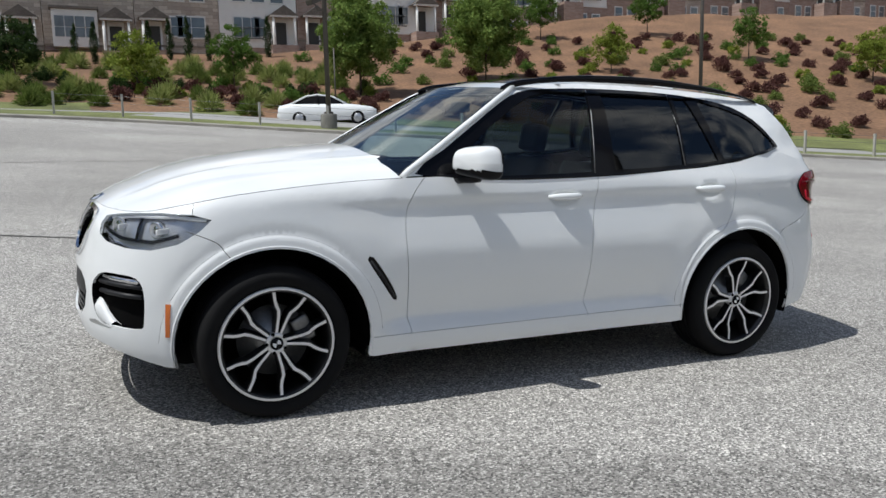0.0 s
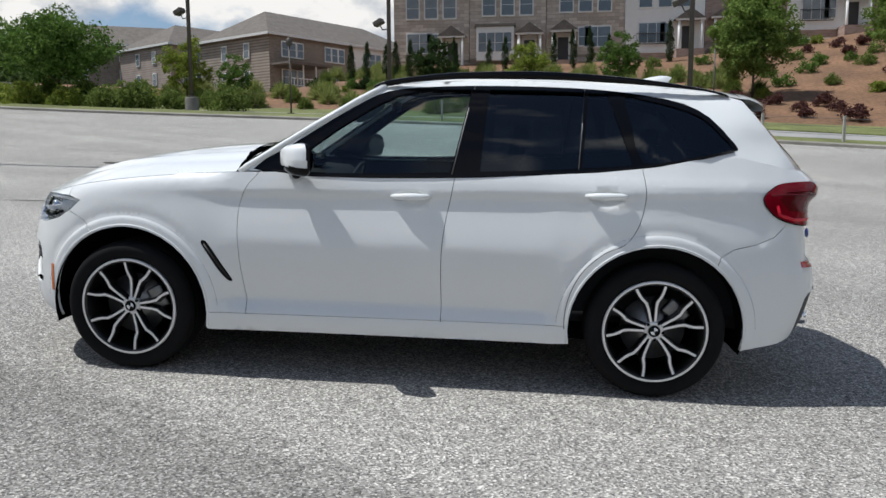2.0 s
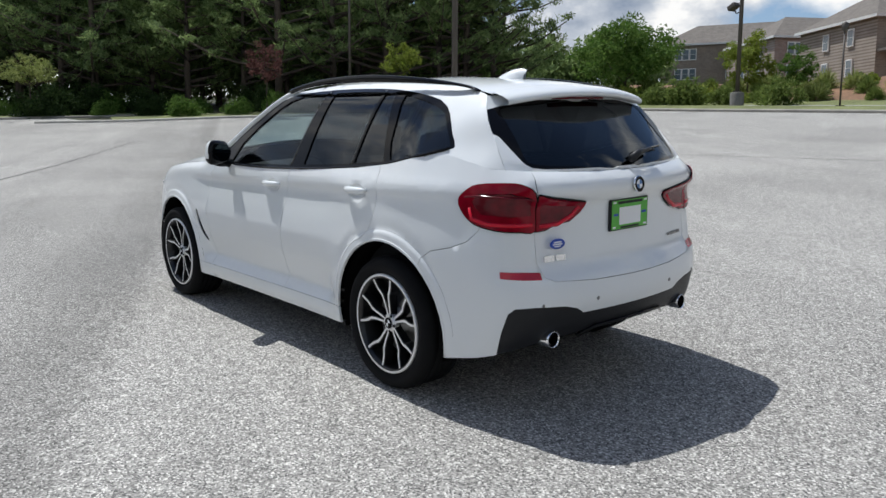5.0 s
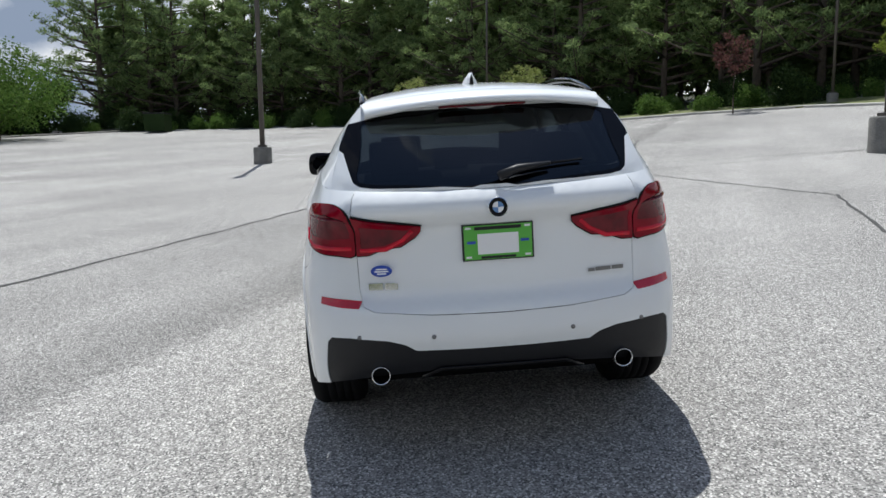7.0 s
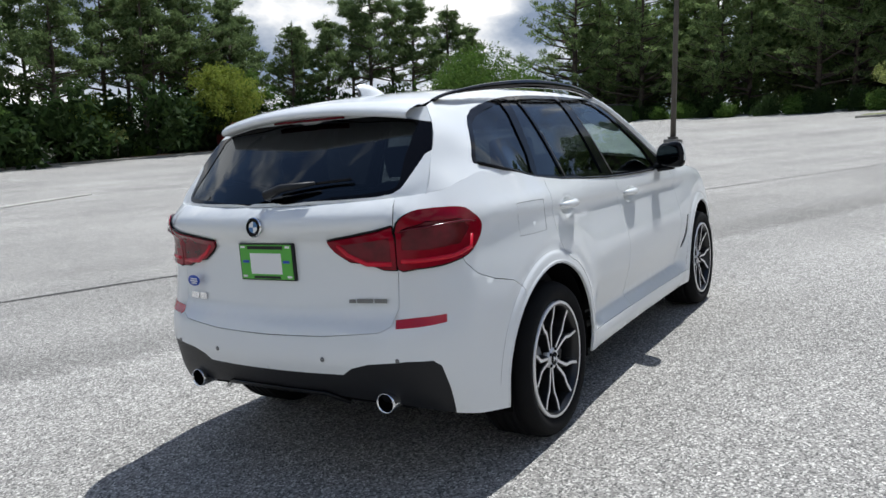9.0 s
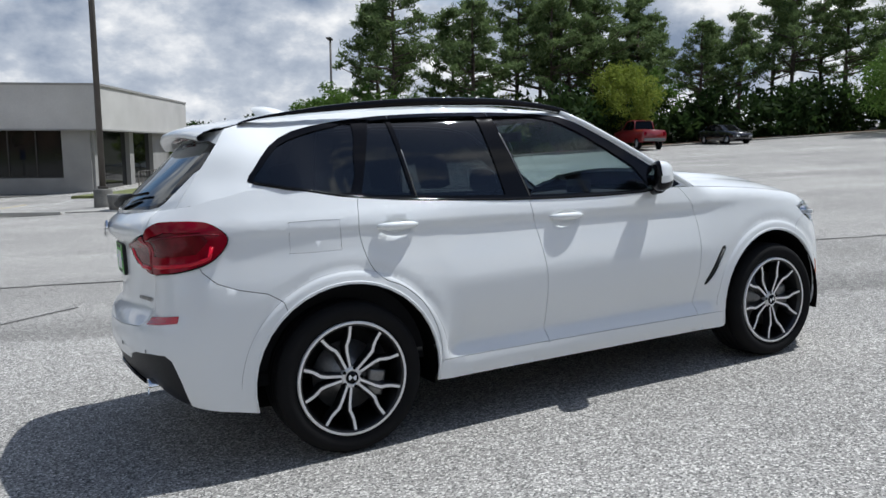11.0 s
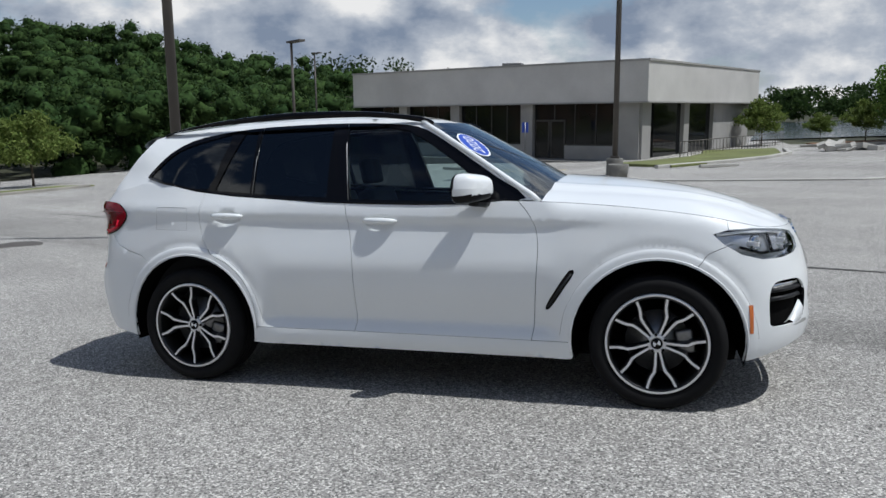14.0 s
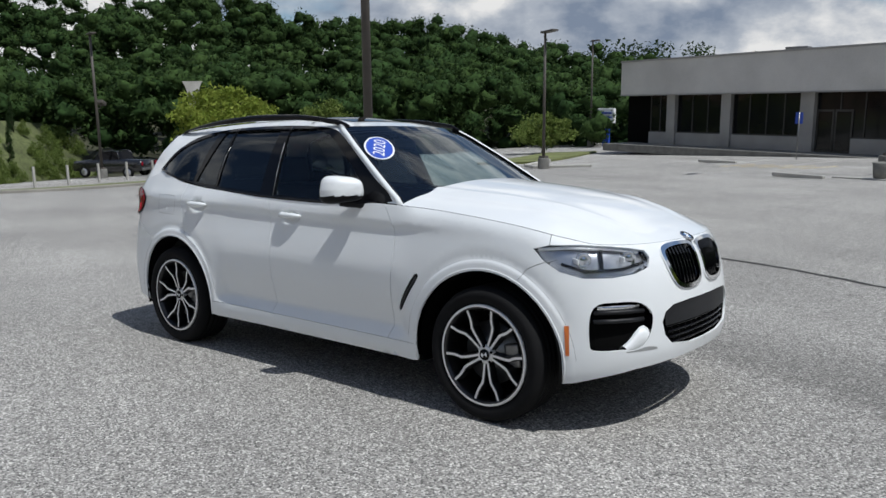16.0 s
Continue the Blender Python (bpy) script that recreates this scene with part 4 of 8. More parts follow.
def hood_point(s, k, lift=0.0):
    x = float(np.interp(s, PS, PX))
    p = wrap(s, curve_at(HOOD_EDGE, x))
    p.z += 0.0012
    y = p.y * k
    shape = (1 - abs(k) ** 2.4)
    back = 0.05 * step(-1.9, -0.8, x) * (1 - k * k)
    z = p.z + curve_at(HOOD_CROWN, x) * shape
    ridge = 0.40 + 0.16 * step(-2.2, -0.8, x)
    z += 0.011 * math.exp(-((abs(y) - ridge) / 0.035) ** 2) * step(-2.25, -1.9, x)
    z -= 0.006 * math.exp(-((abs(y) - ridge - 0.085) / 0.05) ** 2) * step(-2.25, -1.9, x)
    return Vector((p.x - back, y, z + lift))


rows = []
for i in range(46):
    s = S0 + 0.015 + (s_of_x(-0.815) - S0 - 0.015) * (i / 45) ** 1.15
    rows.append([hood_point(s, -0.9965 + 1.993 * j / 40) for j in range(41)])
hood = part("hood", finish(grid_mesh(rows)), M_PAINT, suv)
rows = []
for i in range(24):
    s = S0 + 0.02 + (s_of_x(-0.82) - S0 - 0.02) * i / 23
    rows.append([hood_point(s, -0.992 + 1.984 * j / 24, -0.022) for j in range(25)])
part("hood_liner", finish(grid_mesh(rows)), M_SHADOW, hood, "dark hood underside")

# -- cabin sides -------------------------------------------------------------------
ROOF_EDGE = [(-0.05, 1.592), (0.1, 1.618), (0.4, 1.640), (0.8, 1.644), (1.2, 1.632), (1.5, 1.615), (1.75, 1.590), (1.90, 1.560)]
A_EDGE = [(1.128, -0.80), (1.20, -0.685), (1.365, -0.430), (1.47, -0.262), (1.535, -0.158), (1.592, -0.05)]
D_EDGE = [(1.205, 2.13), (1.28, 2.075), (1.36, 2.015), (1.44, 1.952), (1.50, 1.905), (1.56, 1.860)]
outline = [(x, curve_at(BELT, x)) for x in (-0.68, -0.4, -0.1, 0.2, 0.5, 0.8, 1.1, 1.29)] + [(q.x, q.z) for q in JOIN[2::3] if q.x < 2.125]
outline += [(x, z) for z, x in D_EDGE]
outline += [(x, curve_at(ROOF_EDGE, x)) for x in (1.75, 1.6, 1.4, 1.2, 1.0, 0.8, 0.6, 0.4, 0.2, 0.05)]
outline += [(x, z) for z, x in A_EDGE[::-1]]
dlo = smooth_loop([(-0.730, 1.142), (-0.552, 1.262), (-0.328, 1.41), (-0.158, 1.515), (-0.032, 1.572), (0.15, 1.597), (0.45, 1.612), (0.8, 1.613), (1.1, 1.603), (1.35, 1.577), (1.55, 1.538), (1.68, 1.468),
                   (1.77, 1.37), (1.815, 1.312), (1.77, 1.295), (1.5, 1.240), (1.2, 1.195), (0.8, 1.160), (0.3, 1.134), (-0.1, 1.121), (-0.45, 1.119)], 2)
win_f = [(-0.50, 1.135), (-0.42, 1.262), (-0.27, 1.375), (-0.10, 1.487), (0.02, 1.549), (0.15, 1.578), (0.30, 1.588), (0.425, 1.590), (0.398, 1.45), (0.362, 1.28), (0.335, 1.152), (0.0, 1.138), (-0.3, 1.132)]
win_r = [(0.492, 1.162), (0.520, 1.592), (0.80, 1.594), (1.030, 1.588), (1.015, 1.40), (0.998, 1.192), (0.75, 1.174)]
win_q = [(1.022, 1.195), (1.040, 1.42), (1.054, 1.586), (1.150, 1.579), (1.215, 1.40), (1.283, 1.216), (1.15, 1.203)]
win_b = smooth_loop([(1.335, 1.228), (1.275, 1.42), (1.243, 1.565), (1.35, 1.552), (1.50, 1.520), (1.640, 1.468), (1.730, 1.380), (1.787, 1.317), (1.74, 1.299), (1.55, 1.259)], 2)
side_sheet = cut_sheet(outline, [dlo, win_f, win_r, win_q, win_b], [], 0.04, cabin)
frames = both_sides(side_sheet, (0.6, 1.628), "roof_side_frame", M_PAINT, suv, rim=0.02)
trims = both_sides(side_sheet, (0.46, 1.4), "window_trim", M_BLACK, suv, "gloss black window surround", inset=-0.001, rim=0.02)
panes = []
for seed, nm, mt, lb in (((0.1, 1.35), "front_window", M_GLASS_F, "lightly tinted front door glass"), ((0.75, 1.4), "rear_window", M_GLASS_R, "dark privacy glass"),
                         ((1.09, 1.4), "rear_vent_window", M_GLASS_R, "dark privacy glass"), ((1.4, 1.4), "quarter_window", M_GLASS_R, "dark privacy glass")):
    for ob in both_sides(side_sheet, seed, nm, mt, suv, lb, inset=0.006, rim=0.0).values():
        ob.visible_shadow = False
        panes.append(ob)
# bright edge on the door frames and a soft belt strip
for side in (-1, 1):
    for line in ([(0.437, 1.602), (0.41, 1.47), (0.372, 1.28), (0.345, 1.145)], [(1.032, 1.60), (1.018, 1.40), (1.003, 1.185)]):
        pts = [cabin(*p) for p in line]
        part("door_frame_edge", tube([Vector((p.x, (p.y + 0.002) * side, p.z)) for p in pts], 0.0035, 6), M_DISC, trims[side])
    pts = [cabin(x, curve_at(BELT, x) + 0.004) for x in (-0.62, -0.4, -0.1, 0.2, 0.5, 0.8, 1.1, 1.25)] + [cabin(*p) for p in ((1.36, 1.212), (1.5, 1.239), (1.65, 1.269), (1.79, 1.302))]
    part("belt_strip", tube([Vector((p.x, (p.y + 0.004) * side, p.z)) for p in pts], 0.009, 6), M_BLACK, trims[side])

# -- windscreen, roof, hatch glass ---------------------------------------------------
def screen_row(z, n=28, inset=0.0):
    x = curve_at(A_EDGE, z)
    p = cabin(x, z)
    bulge = 0.20 - 0.08 * step(1.12, 1.6, z)
    return [Vector((x - bulge * (1 - k * k) + inset, p.y * k, z + 0.012 * (1 - k * k))) for k in (-1 + 2 * j / n for j in range(n + 1))]


pane = part("windscreen", finish(grid_mesh([screen_row(1.10 + 0.492 * i / 20) for i in range(21)])), M_GLASS_W, suv, "clear curved windscreen")
pane.visible_shadow = False
rows = [screen_row(1.085 + 0.04 * i / 3, inset=-0.004) for i in range(4)]
part("cowl", finish(grid_mesh(rows)), M_PLASTIC, suv, "black cowl at the windscreen foot")
for side in (-1, 1):
    pts = []
    for i in range(15):
        z = 1.12 + 0.475 * i / 14
        r = screen_row(z)
        q = r[-1] if side > 0 else r[0]
        pts.append(q + Vector((-0.004, side * 0.002, 0.004)))
    part("a_pillar", tube(pts, 0.017, 8), M_PAINT, suv)
    part("screen_seal", tube([p + Vector((-0.012, -side * 0.016, 0)) for p in pts], 0.009, 6), M_BLACK, suv)


def roof_point(x0, k):
    """x0: place along the edge; the front row follows the windscreen's top."""
    z = curve_at(ROOF_EDGE, x0)
    p = cabin(x0, z)
    bulge = 0.12 * (1 - step(-0.05, 0.7, x0)) - 0.035 * step(1.5, 1.9, x0)
    crown = 0.012 + 0.030 * step(-0.05, 0.4, x0)
    return Vector((x0 - bulge * (1 - k * k), p.y * k, z + crown * (1 - abs(k) ** 2.2)))


rows = [[roof_point(-0.05 + 1.94 * i / 36, -1 + 2 * j / 28) for j in range(29)] for i in range(37)]
roof = part("roof", finish(grid_mesh(rows)), M_PAINT, suv)
rows = [[roof_point(0.10 + 0.95 * i / 14, -0.70 + 1.4 * j / 14) + Vector((0, 0, 0.004)) for j in range(15)] for i in range(15)]
part("sunroof", finish(grid_mesh(rows)), M_BLACK, roof, "black glass panoramic sunroof")
rows = [[roof_point(-0.03 + 1.9 * i / 20, -0.97 + 1.94 * j / 16) + Vector((0, 0, -0.03)) for j in range(17)] for i in range(21)]
part("headliner", finish(grid_mesh(rows)), M_LINER, roof, "dark headliner")


def hatch(y, z):
    x = curve_at(D_EDGE, z)
    e = cabin(x, z).y
    k = min(1.0, y / e)
    px = x + (0.155 - 0.09 * step(1.2, 1.55, z)) * (1 - k ** 2.6)
    ys = [q.y for q in TAIL_TOP[::-1]]
    low = float(np.interp(y, ys, [q.x for q in TAIL_TOP[::-1]])) - 0.004
    x0 = 2.13 + 0.155 * (1 - min(1.0, y / 0.72) ** 2.6)
    return Vector((px + (low - x0) * max(0.0, 1 - (z - 1.19) / 0.12), y, z))


def hatch_edge(z):
    return cabin(curve_at(D_EDGE, z), z).y


hz = [1.19, 1.25, 1.32, 1.40, 1.48, 1.556]
hatch_outline = [(0.0, 1.188)] + [(hatch_edge(z) - 0.002, z) for z in hz] + [(0.0, 1.556)]
hatch_glass = smooth_loop([(0.0, 1.216), (0.35, 1.217), (0.54, 1.228), (0.588, 1.252), (0.572, 1.34), (0.562, 1.43), (0.540, 1.495), (0.30, 1.512), (0.0, 1.516)], 3)
hatch_black = [(-0.05, 1.203), (0.35, 1.204), (0.52, 1.208), (0.578, 1.216), (0.604, 1.234), (0.615, 1.262), (0.627, 1.30), (0.645, 1.36), (0.70, 1.40), (0.70, 1.478), (0.60, 1.492), (0.50, 1.512), (0.36, 1.532), (-0.05, 1.536)]
hatch_glass = [(max(0.0, a), b) for a, b in hatch_glass]
hatch_sheet = cut_sheet(hatch_outline, [hatch_black, hatch_glass], [], 0.045, hatch)
across(hatch_sheet, (0.4, 1.196), "hatch_panel", M_PAINT, suv, "white panel round the rear window", rim=0.02)
across(hatch_sheet, (0.2, 1.546), "hatch_header", M_PAINT, suv, "white panel above the rear window", rim=0.02)
hatch_frame = across(hatch_sheet, (0.2, 1.525), "hatch_trim", M_BLACK, suv, "gloss black rear window surround", rim=0.02)
pane = across(hatch_sheet, (0.2, 1.35), "rear_windscreen", M_GLASS_R, suv, "dark rear window glass", inset=0.003, rim=0.0)
pane.visible_shadow = False

# roof spoiler over the hatch
rows = []
for t, dz in ((0.0, 0.004), (0.35, 0.006), (0.75, -0.002), (1.0, -0.014), (1.03, -0.028), (0.95, -0.040), (0.5, -0.050), (0.1, -0.052)):
    row = []
    for j in range(29):
        k = -1 + 2 * j / 28
        a = roof_point(1.86, k)
        reach = 0.12 + 0.035 * (1 - k * k)
        row.append(Vector((a.x + reach * t, a.y * (1 - 0.035 * t), a.z + dz - 0.022 * t)))
    rows.append(row)
spoiler = part("roof_spoiler", finish(grid_mesh(rows)), M_PAINT, suv, "white roof spoiler")
part("high_brake_light", box((1.955, -0.20, 1.535), (1.975, 0.20, 1.547), 0.003), M_RED_DARK, spoiler)
# shark fin
rows = []
for i in range(9):
    t = i / 8
    z0, zt = 1.672 - 0.02 * 0, 1.672 + 0.040 * math.sin(min(1, t * 1.25) * math.pi / 2) * (1 if t < 0.8 else (1 - ((t - 0.8) / 0.2) ** 2 * 0.25))
    x = 1.37 + 0.20 * t
    w = 0.044 * math.sin(math.pi * (0.12 + 0.80 * t))
    zb = roof_point(1.4, 0).z - 0.012
    rows.append([Vector((x, -w, zb)), Vector((x, -w * 0.75, zb + (zt - zb) * 0.45)), Vector((x + 0.02 * t, -w * 0.2, zt)), Vector((x + 0.02 * t, w * 0.2, zt)), Vector((x, w * 0.75, zb + (zt - zb) * 0.45)), Vector((x, w, zb))])
part("antenna_fin", finish(grid_mesh(rows)), M_PAINT, roof, "white shark-fin antenna")
# roof rails
RAIL = [(-0.12, 1.602), (-0.06, 1.628), (0.05, 1.648), (0.36, 1.682), (0.83, 1.693), (1.28, 1.668), (1.60, 1.630), (1.74, 1.604), (1.79, 1.588)]
for side in (-1, 1):
    bm = bmesh.new()
    rings = []
    for x, z in smooth_loop(RAIL, 5, False):
        y = 0.575 + 0.012 * step(-0.2, 0.4, x) - 0.035 * step(1.1, 1.8, x)
        foot = min(z - 0.012, curve_at(ROOF_EDGE, x) + 0.006) if x > -0.05 else z - 0.02
        rings.append([bm.verts.new((x, side * (y + a), b)) for a, b in ((-0.015, foot), (-0.012, z - 0.004), (0.0, z), (0.012, z - 0.004), (0.016, foot))])
    for a, b in zip(rings, rings[1:]):
        for k in range(5):
            bm.faces.new((a[k], a[(k + 1) % 5], b[(k + 1) % 5], b[k]))
    bm.faces.new(rings[0])
    bm.faces.new(rings[-1][::-1])
    rail = part("roof_rail", finish(bm), M_BLACK, suv, "gloss black roof rail")

# -- lamps and grilles -----------------------------------------------------------------
for side in (-1, 1):
    comp = piece_at(skin, (s_of_x(-2.0), 0.89))
    lamp = part("headlight", finish(piece_mesh(skin, comp, side, 0.040, 0.0)), M_LAMP, suv, "clear headlight with bright reflector")
    bm = bmesh.new()
    flat, _, to3 = skin
    for i in range(len(headlight)):
        a, b = to3(*headlight[i]), to3(*headlight[(i + 1) % len(headlight)])
        inw = Vector((0.045, -0.03, 0))
        pts = [a, b, b + inw, a + inw]
        bm.faces.new([bm.verts.new((p.x, p.y * side, p.z)) for p in pts])
    part("headlight_bezel", bm, M_CHROME, lamp, "bright bezel")
    cover = part("headlight_cover", finish(piece_mesh(skin, comp, side, 0.0, 0.0)), M_LENS, lamp, "clear lens")
    cover.visible_shadow = False
    for sx0, zz in ((s_of_x(-1.99), 0.888), (s_of_y(0.60, False), 0.890)):
        p = wrap(sx0, zz) + Vector((0.040, -0.024, 0))
        q = Vector((-0.78, 0.62, 0)).normalized().to_track_quat("Z", "Y").to_matrix().to_4x4()
        bm = lathe([(0.036, -0.02), (0.040, 0.012), (0.034, 0.016), (0.028, 0.006), (0.018, 0.011), (0.001, 0.014)], 20, "Z")
        bm.transform(Matrix.Translation(p) @ q)
        if side < 0:
            bmesh.ops.scale(bm, vec=(1, -1, 1), verts=bm.verts)
        part("projector", finish(bm), M_CHROME, lamp, "chrome projector")
        bm = box((-0.048, -0.046, -0.012), (-0.040, 0.046, 0.012), 0.003)
        bm.transform(Matrix.Translation(p + Vector((-0.004, 0.003, 0))) @ q @ Matrix.Rotation(radians(90), 4, "X"))
        if side < 0:
            bmesh.ops.scale(bm, vec=(1, -1, 1), verts=bm.verts)
        part("light_guide", finish(bm), M_WHITE_INK, lamp, "white light guide")
    for line, mt, nm in (([(s_of_x(-1.76), 0.940), (s_of_x(-1.90), 0.950), (s_of_y(0.70, False), 0.940), (s_of_y(0.54, False), 0.918)], M_WHITE_INK, "light_bar"),
                         ([(s_of_x(-1.88), 0.872), (s_of_x(-1.99), 0.838), (s_of_y(0.66, False), 0.842), (s_of_y(0.53, False), 0.866)], M_BLACK, "lamp_trim"),
                         ([(s_of_x(-2.06), 0.935), (s_of_x(-2.06), 0.845)], M_BLACK, "lamp_trim")):
        pts = [wrap(*p) + Vector((0.024, -0.016, 0)) for p in dense(line, 0.03, False)]
        part(nm, tube([Vector((p.x, p.y * side, p.z)) for p in pts], 0.009, 6), mt, lamp)
    # kidney grille: chrome ring, black bars
    ring_seed = (s_of_y(0.034, False), 0.86)
    ring = part("kidney_grille", finish(piece_mesh(skin, piece_at(skin, ring_seed), side, -0.010, 0.03)), M_CHROME, suv, "chrome-ringed grille with black vertical bars")
    part("grille_back", finish(piece_mesh(skin, piece_at(skin, (s_of_y(0.2, False), 0.85)), side, 0.05, 0.0)), M_SHADOW, ring)
    for i in range(8):
        yy = 0.078 + 0.0355 * i
        ss = s_of_y(yy, False)
        zt = 0.925 - 0.10 * max(0, (yy - 0.30)) - 0.02 * (i == 0)
        zb = 0.742 + (0.0 if yy < 0.23 else (yy - 0.23) * 0.75) + 0.02 * (i == 0)
        pts = [wrap(ss, zb + (zt - zb) * k / 5) + Vector((0.012, 0, 0)) for k in range(6)]
        bm = bmesh.new()
        rings = [[bm.verts.new((p.x + dx, (p.y + dy) * side, p.z)) for dx, dy in ((-0.012, -0.007), (-0.012, 0.007), (0.025, 0.004), (0.025, -0.004))] for p in pts]
        for a, b in zip(rings, rings[1:]):
            for k in range(4):
                bm.faces.new((a[k], a[(k + 1) % 4], b[(k + 1) % 4], b[k]))
        bm.faces.new(rings[0]); bm.faces.new(rings[-1])
        part("grille_bar", finish(bm), M_BLACK, ring, smooth=False)
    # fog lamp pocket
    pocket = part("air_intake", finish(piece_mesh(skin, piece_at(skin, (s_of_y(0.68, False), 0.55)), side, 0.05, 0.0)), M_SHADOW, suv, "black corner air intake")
    bm = bmesh.new()
    for i in range(len(fog)):
        a, b = wrap(*fog[i]), wrap(*fog[(i + 1) % len(fog)])
        inw = Vector((0.06, -0.02, 0))
        bm.faces.new([bm.verts.new((p.x, p.y * side, p.z)) for p in (a, b, b + inw, a + inw)])
    part("intake_wall", finish(bm), M_BLACK, pocket)
    pts = [wrap(s_of_y(yy, False), 0.662 - 0.01 * (yy - 0.6)) + Vector((0.02, -0.01, 0)) for yy in (0.59, 0.65, 0.71, 0.77)]
    part("fog_lamp", tube([Vector((p.x, p.y * side, p.z)) for p in pts], 0.014, 8), M_CHROME, pocket, "slim fog lamp")
    pts = [wrap(s_of_y(yy, False), 0.615) + Vector((0.02, -0.01, 0)) for yy in (0.56, 0.63, 0.70, 0.78)]
    bm = bmesh.new()
    for dz in (0.022, -0.022):
        bm_tube(bm, [Vector((p.x, p.y * side, p.z + dz)) for p in pts], 0.012, 6)
    part("intake_blade", finish(bm), M_PLASTIC, pocket)
    # white flick below the intake
    rows = []
    for k in range(9):
        yy = 0.49 + 0.17 * k / 8
        base = wrap(s_of_y(yy, False), 0.44)
        tall = 0.115 * math.exp(-((yy - 0.560) / 0.075) ** 2) + 0.008
        rows.append([Vector((base.x + 0.03, base.y * side, 0.43)), Vector((base.x - 0.001, base.y * side, 0.437)), Vector((base.x + 0.004, base.y * side, 0.44 + tall * 0.7)),
                     Vector((base.x + 0.022, base.y * side, 0.44 + tall)), Vector((base.x + 0.055, base.y * side, 0.44))])
    part("bumper_blade", finish(grid_mesh(rows)), M_PAINT, bumper_f, "white bumper blade")
    part("side_marker", finish(piece_mesh(skin, piece_at(skin, (s_of_x(-1.903), 0.5)), side, -0.003, 0.01)), M_AMBER, bumper_f, "amber side marker")
    part("fender_vent", finish(piece_mesh(skin, piece_at(skin, (s_of_x(-0.92), 0.65)), side, 0.006, 0.0)), M_BLACK, fenders[side], "black air breather")
    pts = [wrap(s_of_x(x), z) for x, z in ((-0.985, 0.735), (-0.915, 0.640), (-0.853, 0.548))]
    part("vent_blade", tube([Vector((p.x, (p.y - 0.003) * side, p.z)) for p in pts], 0.006, 6), M_PLASTIC, fenders[side])
    # tail lamps
    tl = part("tail_light", finish(piece_mesh(skin, piece_at(skin, (s_of_x(2.0), 1.05)), side, -0.014, 0.03)), M_RED_LENS, suv, "red wrap-round tail light")
    part("tail_light_core", finish(piece_mesh(skin, piece_at(skin, (s_of_y(0.73, True), 1.05)), side, -0.0125, 0.0)), M_RED_DARK, tl, "darker red core")
    tg = part("gate_light", finish(piece_mesh(skin, piece_at(skin, (s_of_y(0.42, True), 1.052)), side, -0.014, 0.03)), M_RED_LENS, gate, "red tail light on the tailgate")
    part("gate_light_core", finish(piece_mesh(skin, piece_at(skin, (s_of_y(0.55, True), 1.0)), side, -0.0125, 0.0)), M_RED_DARK, tg, "darker red core")
    for lens, line in ((tl, [(s_of_x(2.02), 1.035), (s_of_x(2.035), 0.985), (s_of_x(2.12), 0.962), (s_of_y(0.72, True), 0.955), (s_of_y(0.655, True), 0.955)]),
                       (tg, [(s_of_y(0.615, True), 0.945), (s_of_y(0.50, True), 0.948), (s_of_y(0.42, True), 0.985), (s_of_y(0.375, True), 1.025)])):
        pts = [wrap(*p) for p in dense(line, 0.03, False)]
        out = [Vector((0.25 if q.y > 0.8 else 1.0, 1.0 if q.y > 0.7 else 0.2, 0)).normalized() * 0.0075 for q in pts]
        part("light_bar", tube([Vector((q.x + o.x, (q.y + o.y) * side, q.z)) for q, o in zip(pts, out)], 0.0115, 8), M_RED_BAR, lens, "brighter red light bar")
    for lens, loop in ((tl, tail_side), (tg, tail_gate)):
        pts = [wrap(*p) for p in dense(loop, 0.03)]
        out = [Vector((0.25 if q.y > 0.8 else 1.0, 1.0 if q.y > 0.7 else 0.2, 0)).normalized() * 0.006 for q in pts]
        ring = [Vector((q.x + o.x, (q.y + o.y) * side, q.z)) for q, o in zip(pts, out)]
        if lens is tl:
            line = [wrap(*p) for p in dense([(s_of_x(1.985), 1.085), (s_of_x(2.06), 1.092), (s_of_x(2.15), 1.090), (s_of_y(0.70, True), 1.082), (s_of_y(0.645, True), 1.072)], 0.03, False)]
            part("lamp_line", tube([Vector((q.x + (0.003 if q.y > 0.8 else 0.0125), (q.y + (0.0125 if q.y > 0.7 else 0.003)) * side, q.z)) for q in line], 0.005, 6), M_RED_DARK, lens, "dark line across the lamp")
        part("lamp_border", tube(ring + ring[:1], 0.0055, 6), M_BLACK, lens, "black lamp border")
    part("rear_reflector", finish(piece_mesh(skin, piece_at(skin, (s_of_y(0.7, True), 0.72)), side, -0.003, 0.01)), M_REFLECT, bumper_r, "red reflector strip")
    # exhaust
    bm = lathe([(0.040, -0.10), (0.042, -0.01), (0.041, 0.003), (0.039, 0.004), (0.037, -0.004)], 28)
    bm.transform(pose(2.295, side * 0.54, 0.394, 0, 0, -90))
    tip = part("exhaust_tip", finish(bm), M_CHROME, suv, "chrome exhaust tip")
    bm = lathe([(0.0375, -0.003), (0.036, -0.08), (0.001, -0.09)], 28)
    bm.transform(pose(2.295, side * 0.54, 0.394, 0, 0, -90))
    part("exhaust_bore", finish(bm), M_SHADOW, tip, "black exhaust bore")
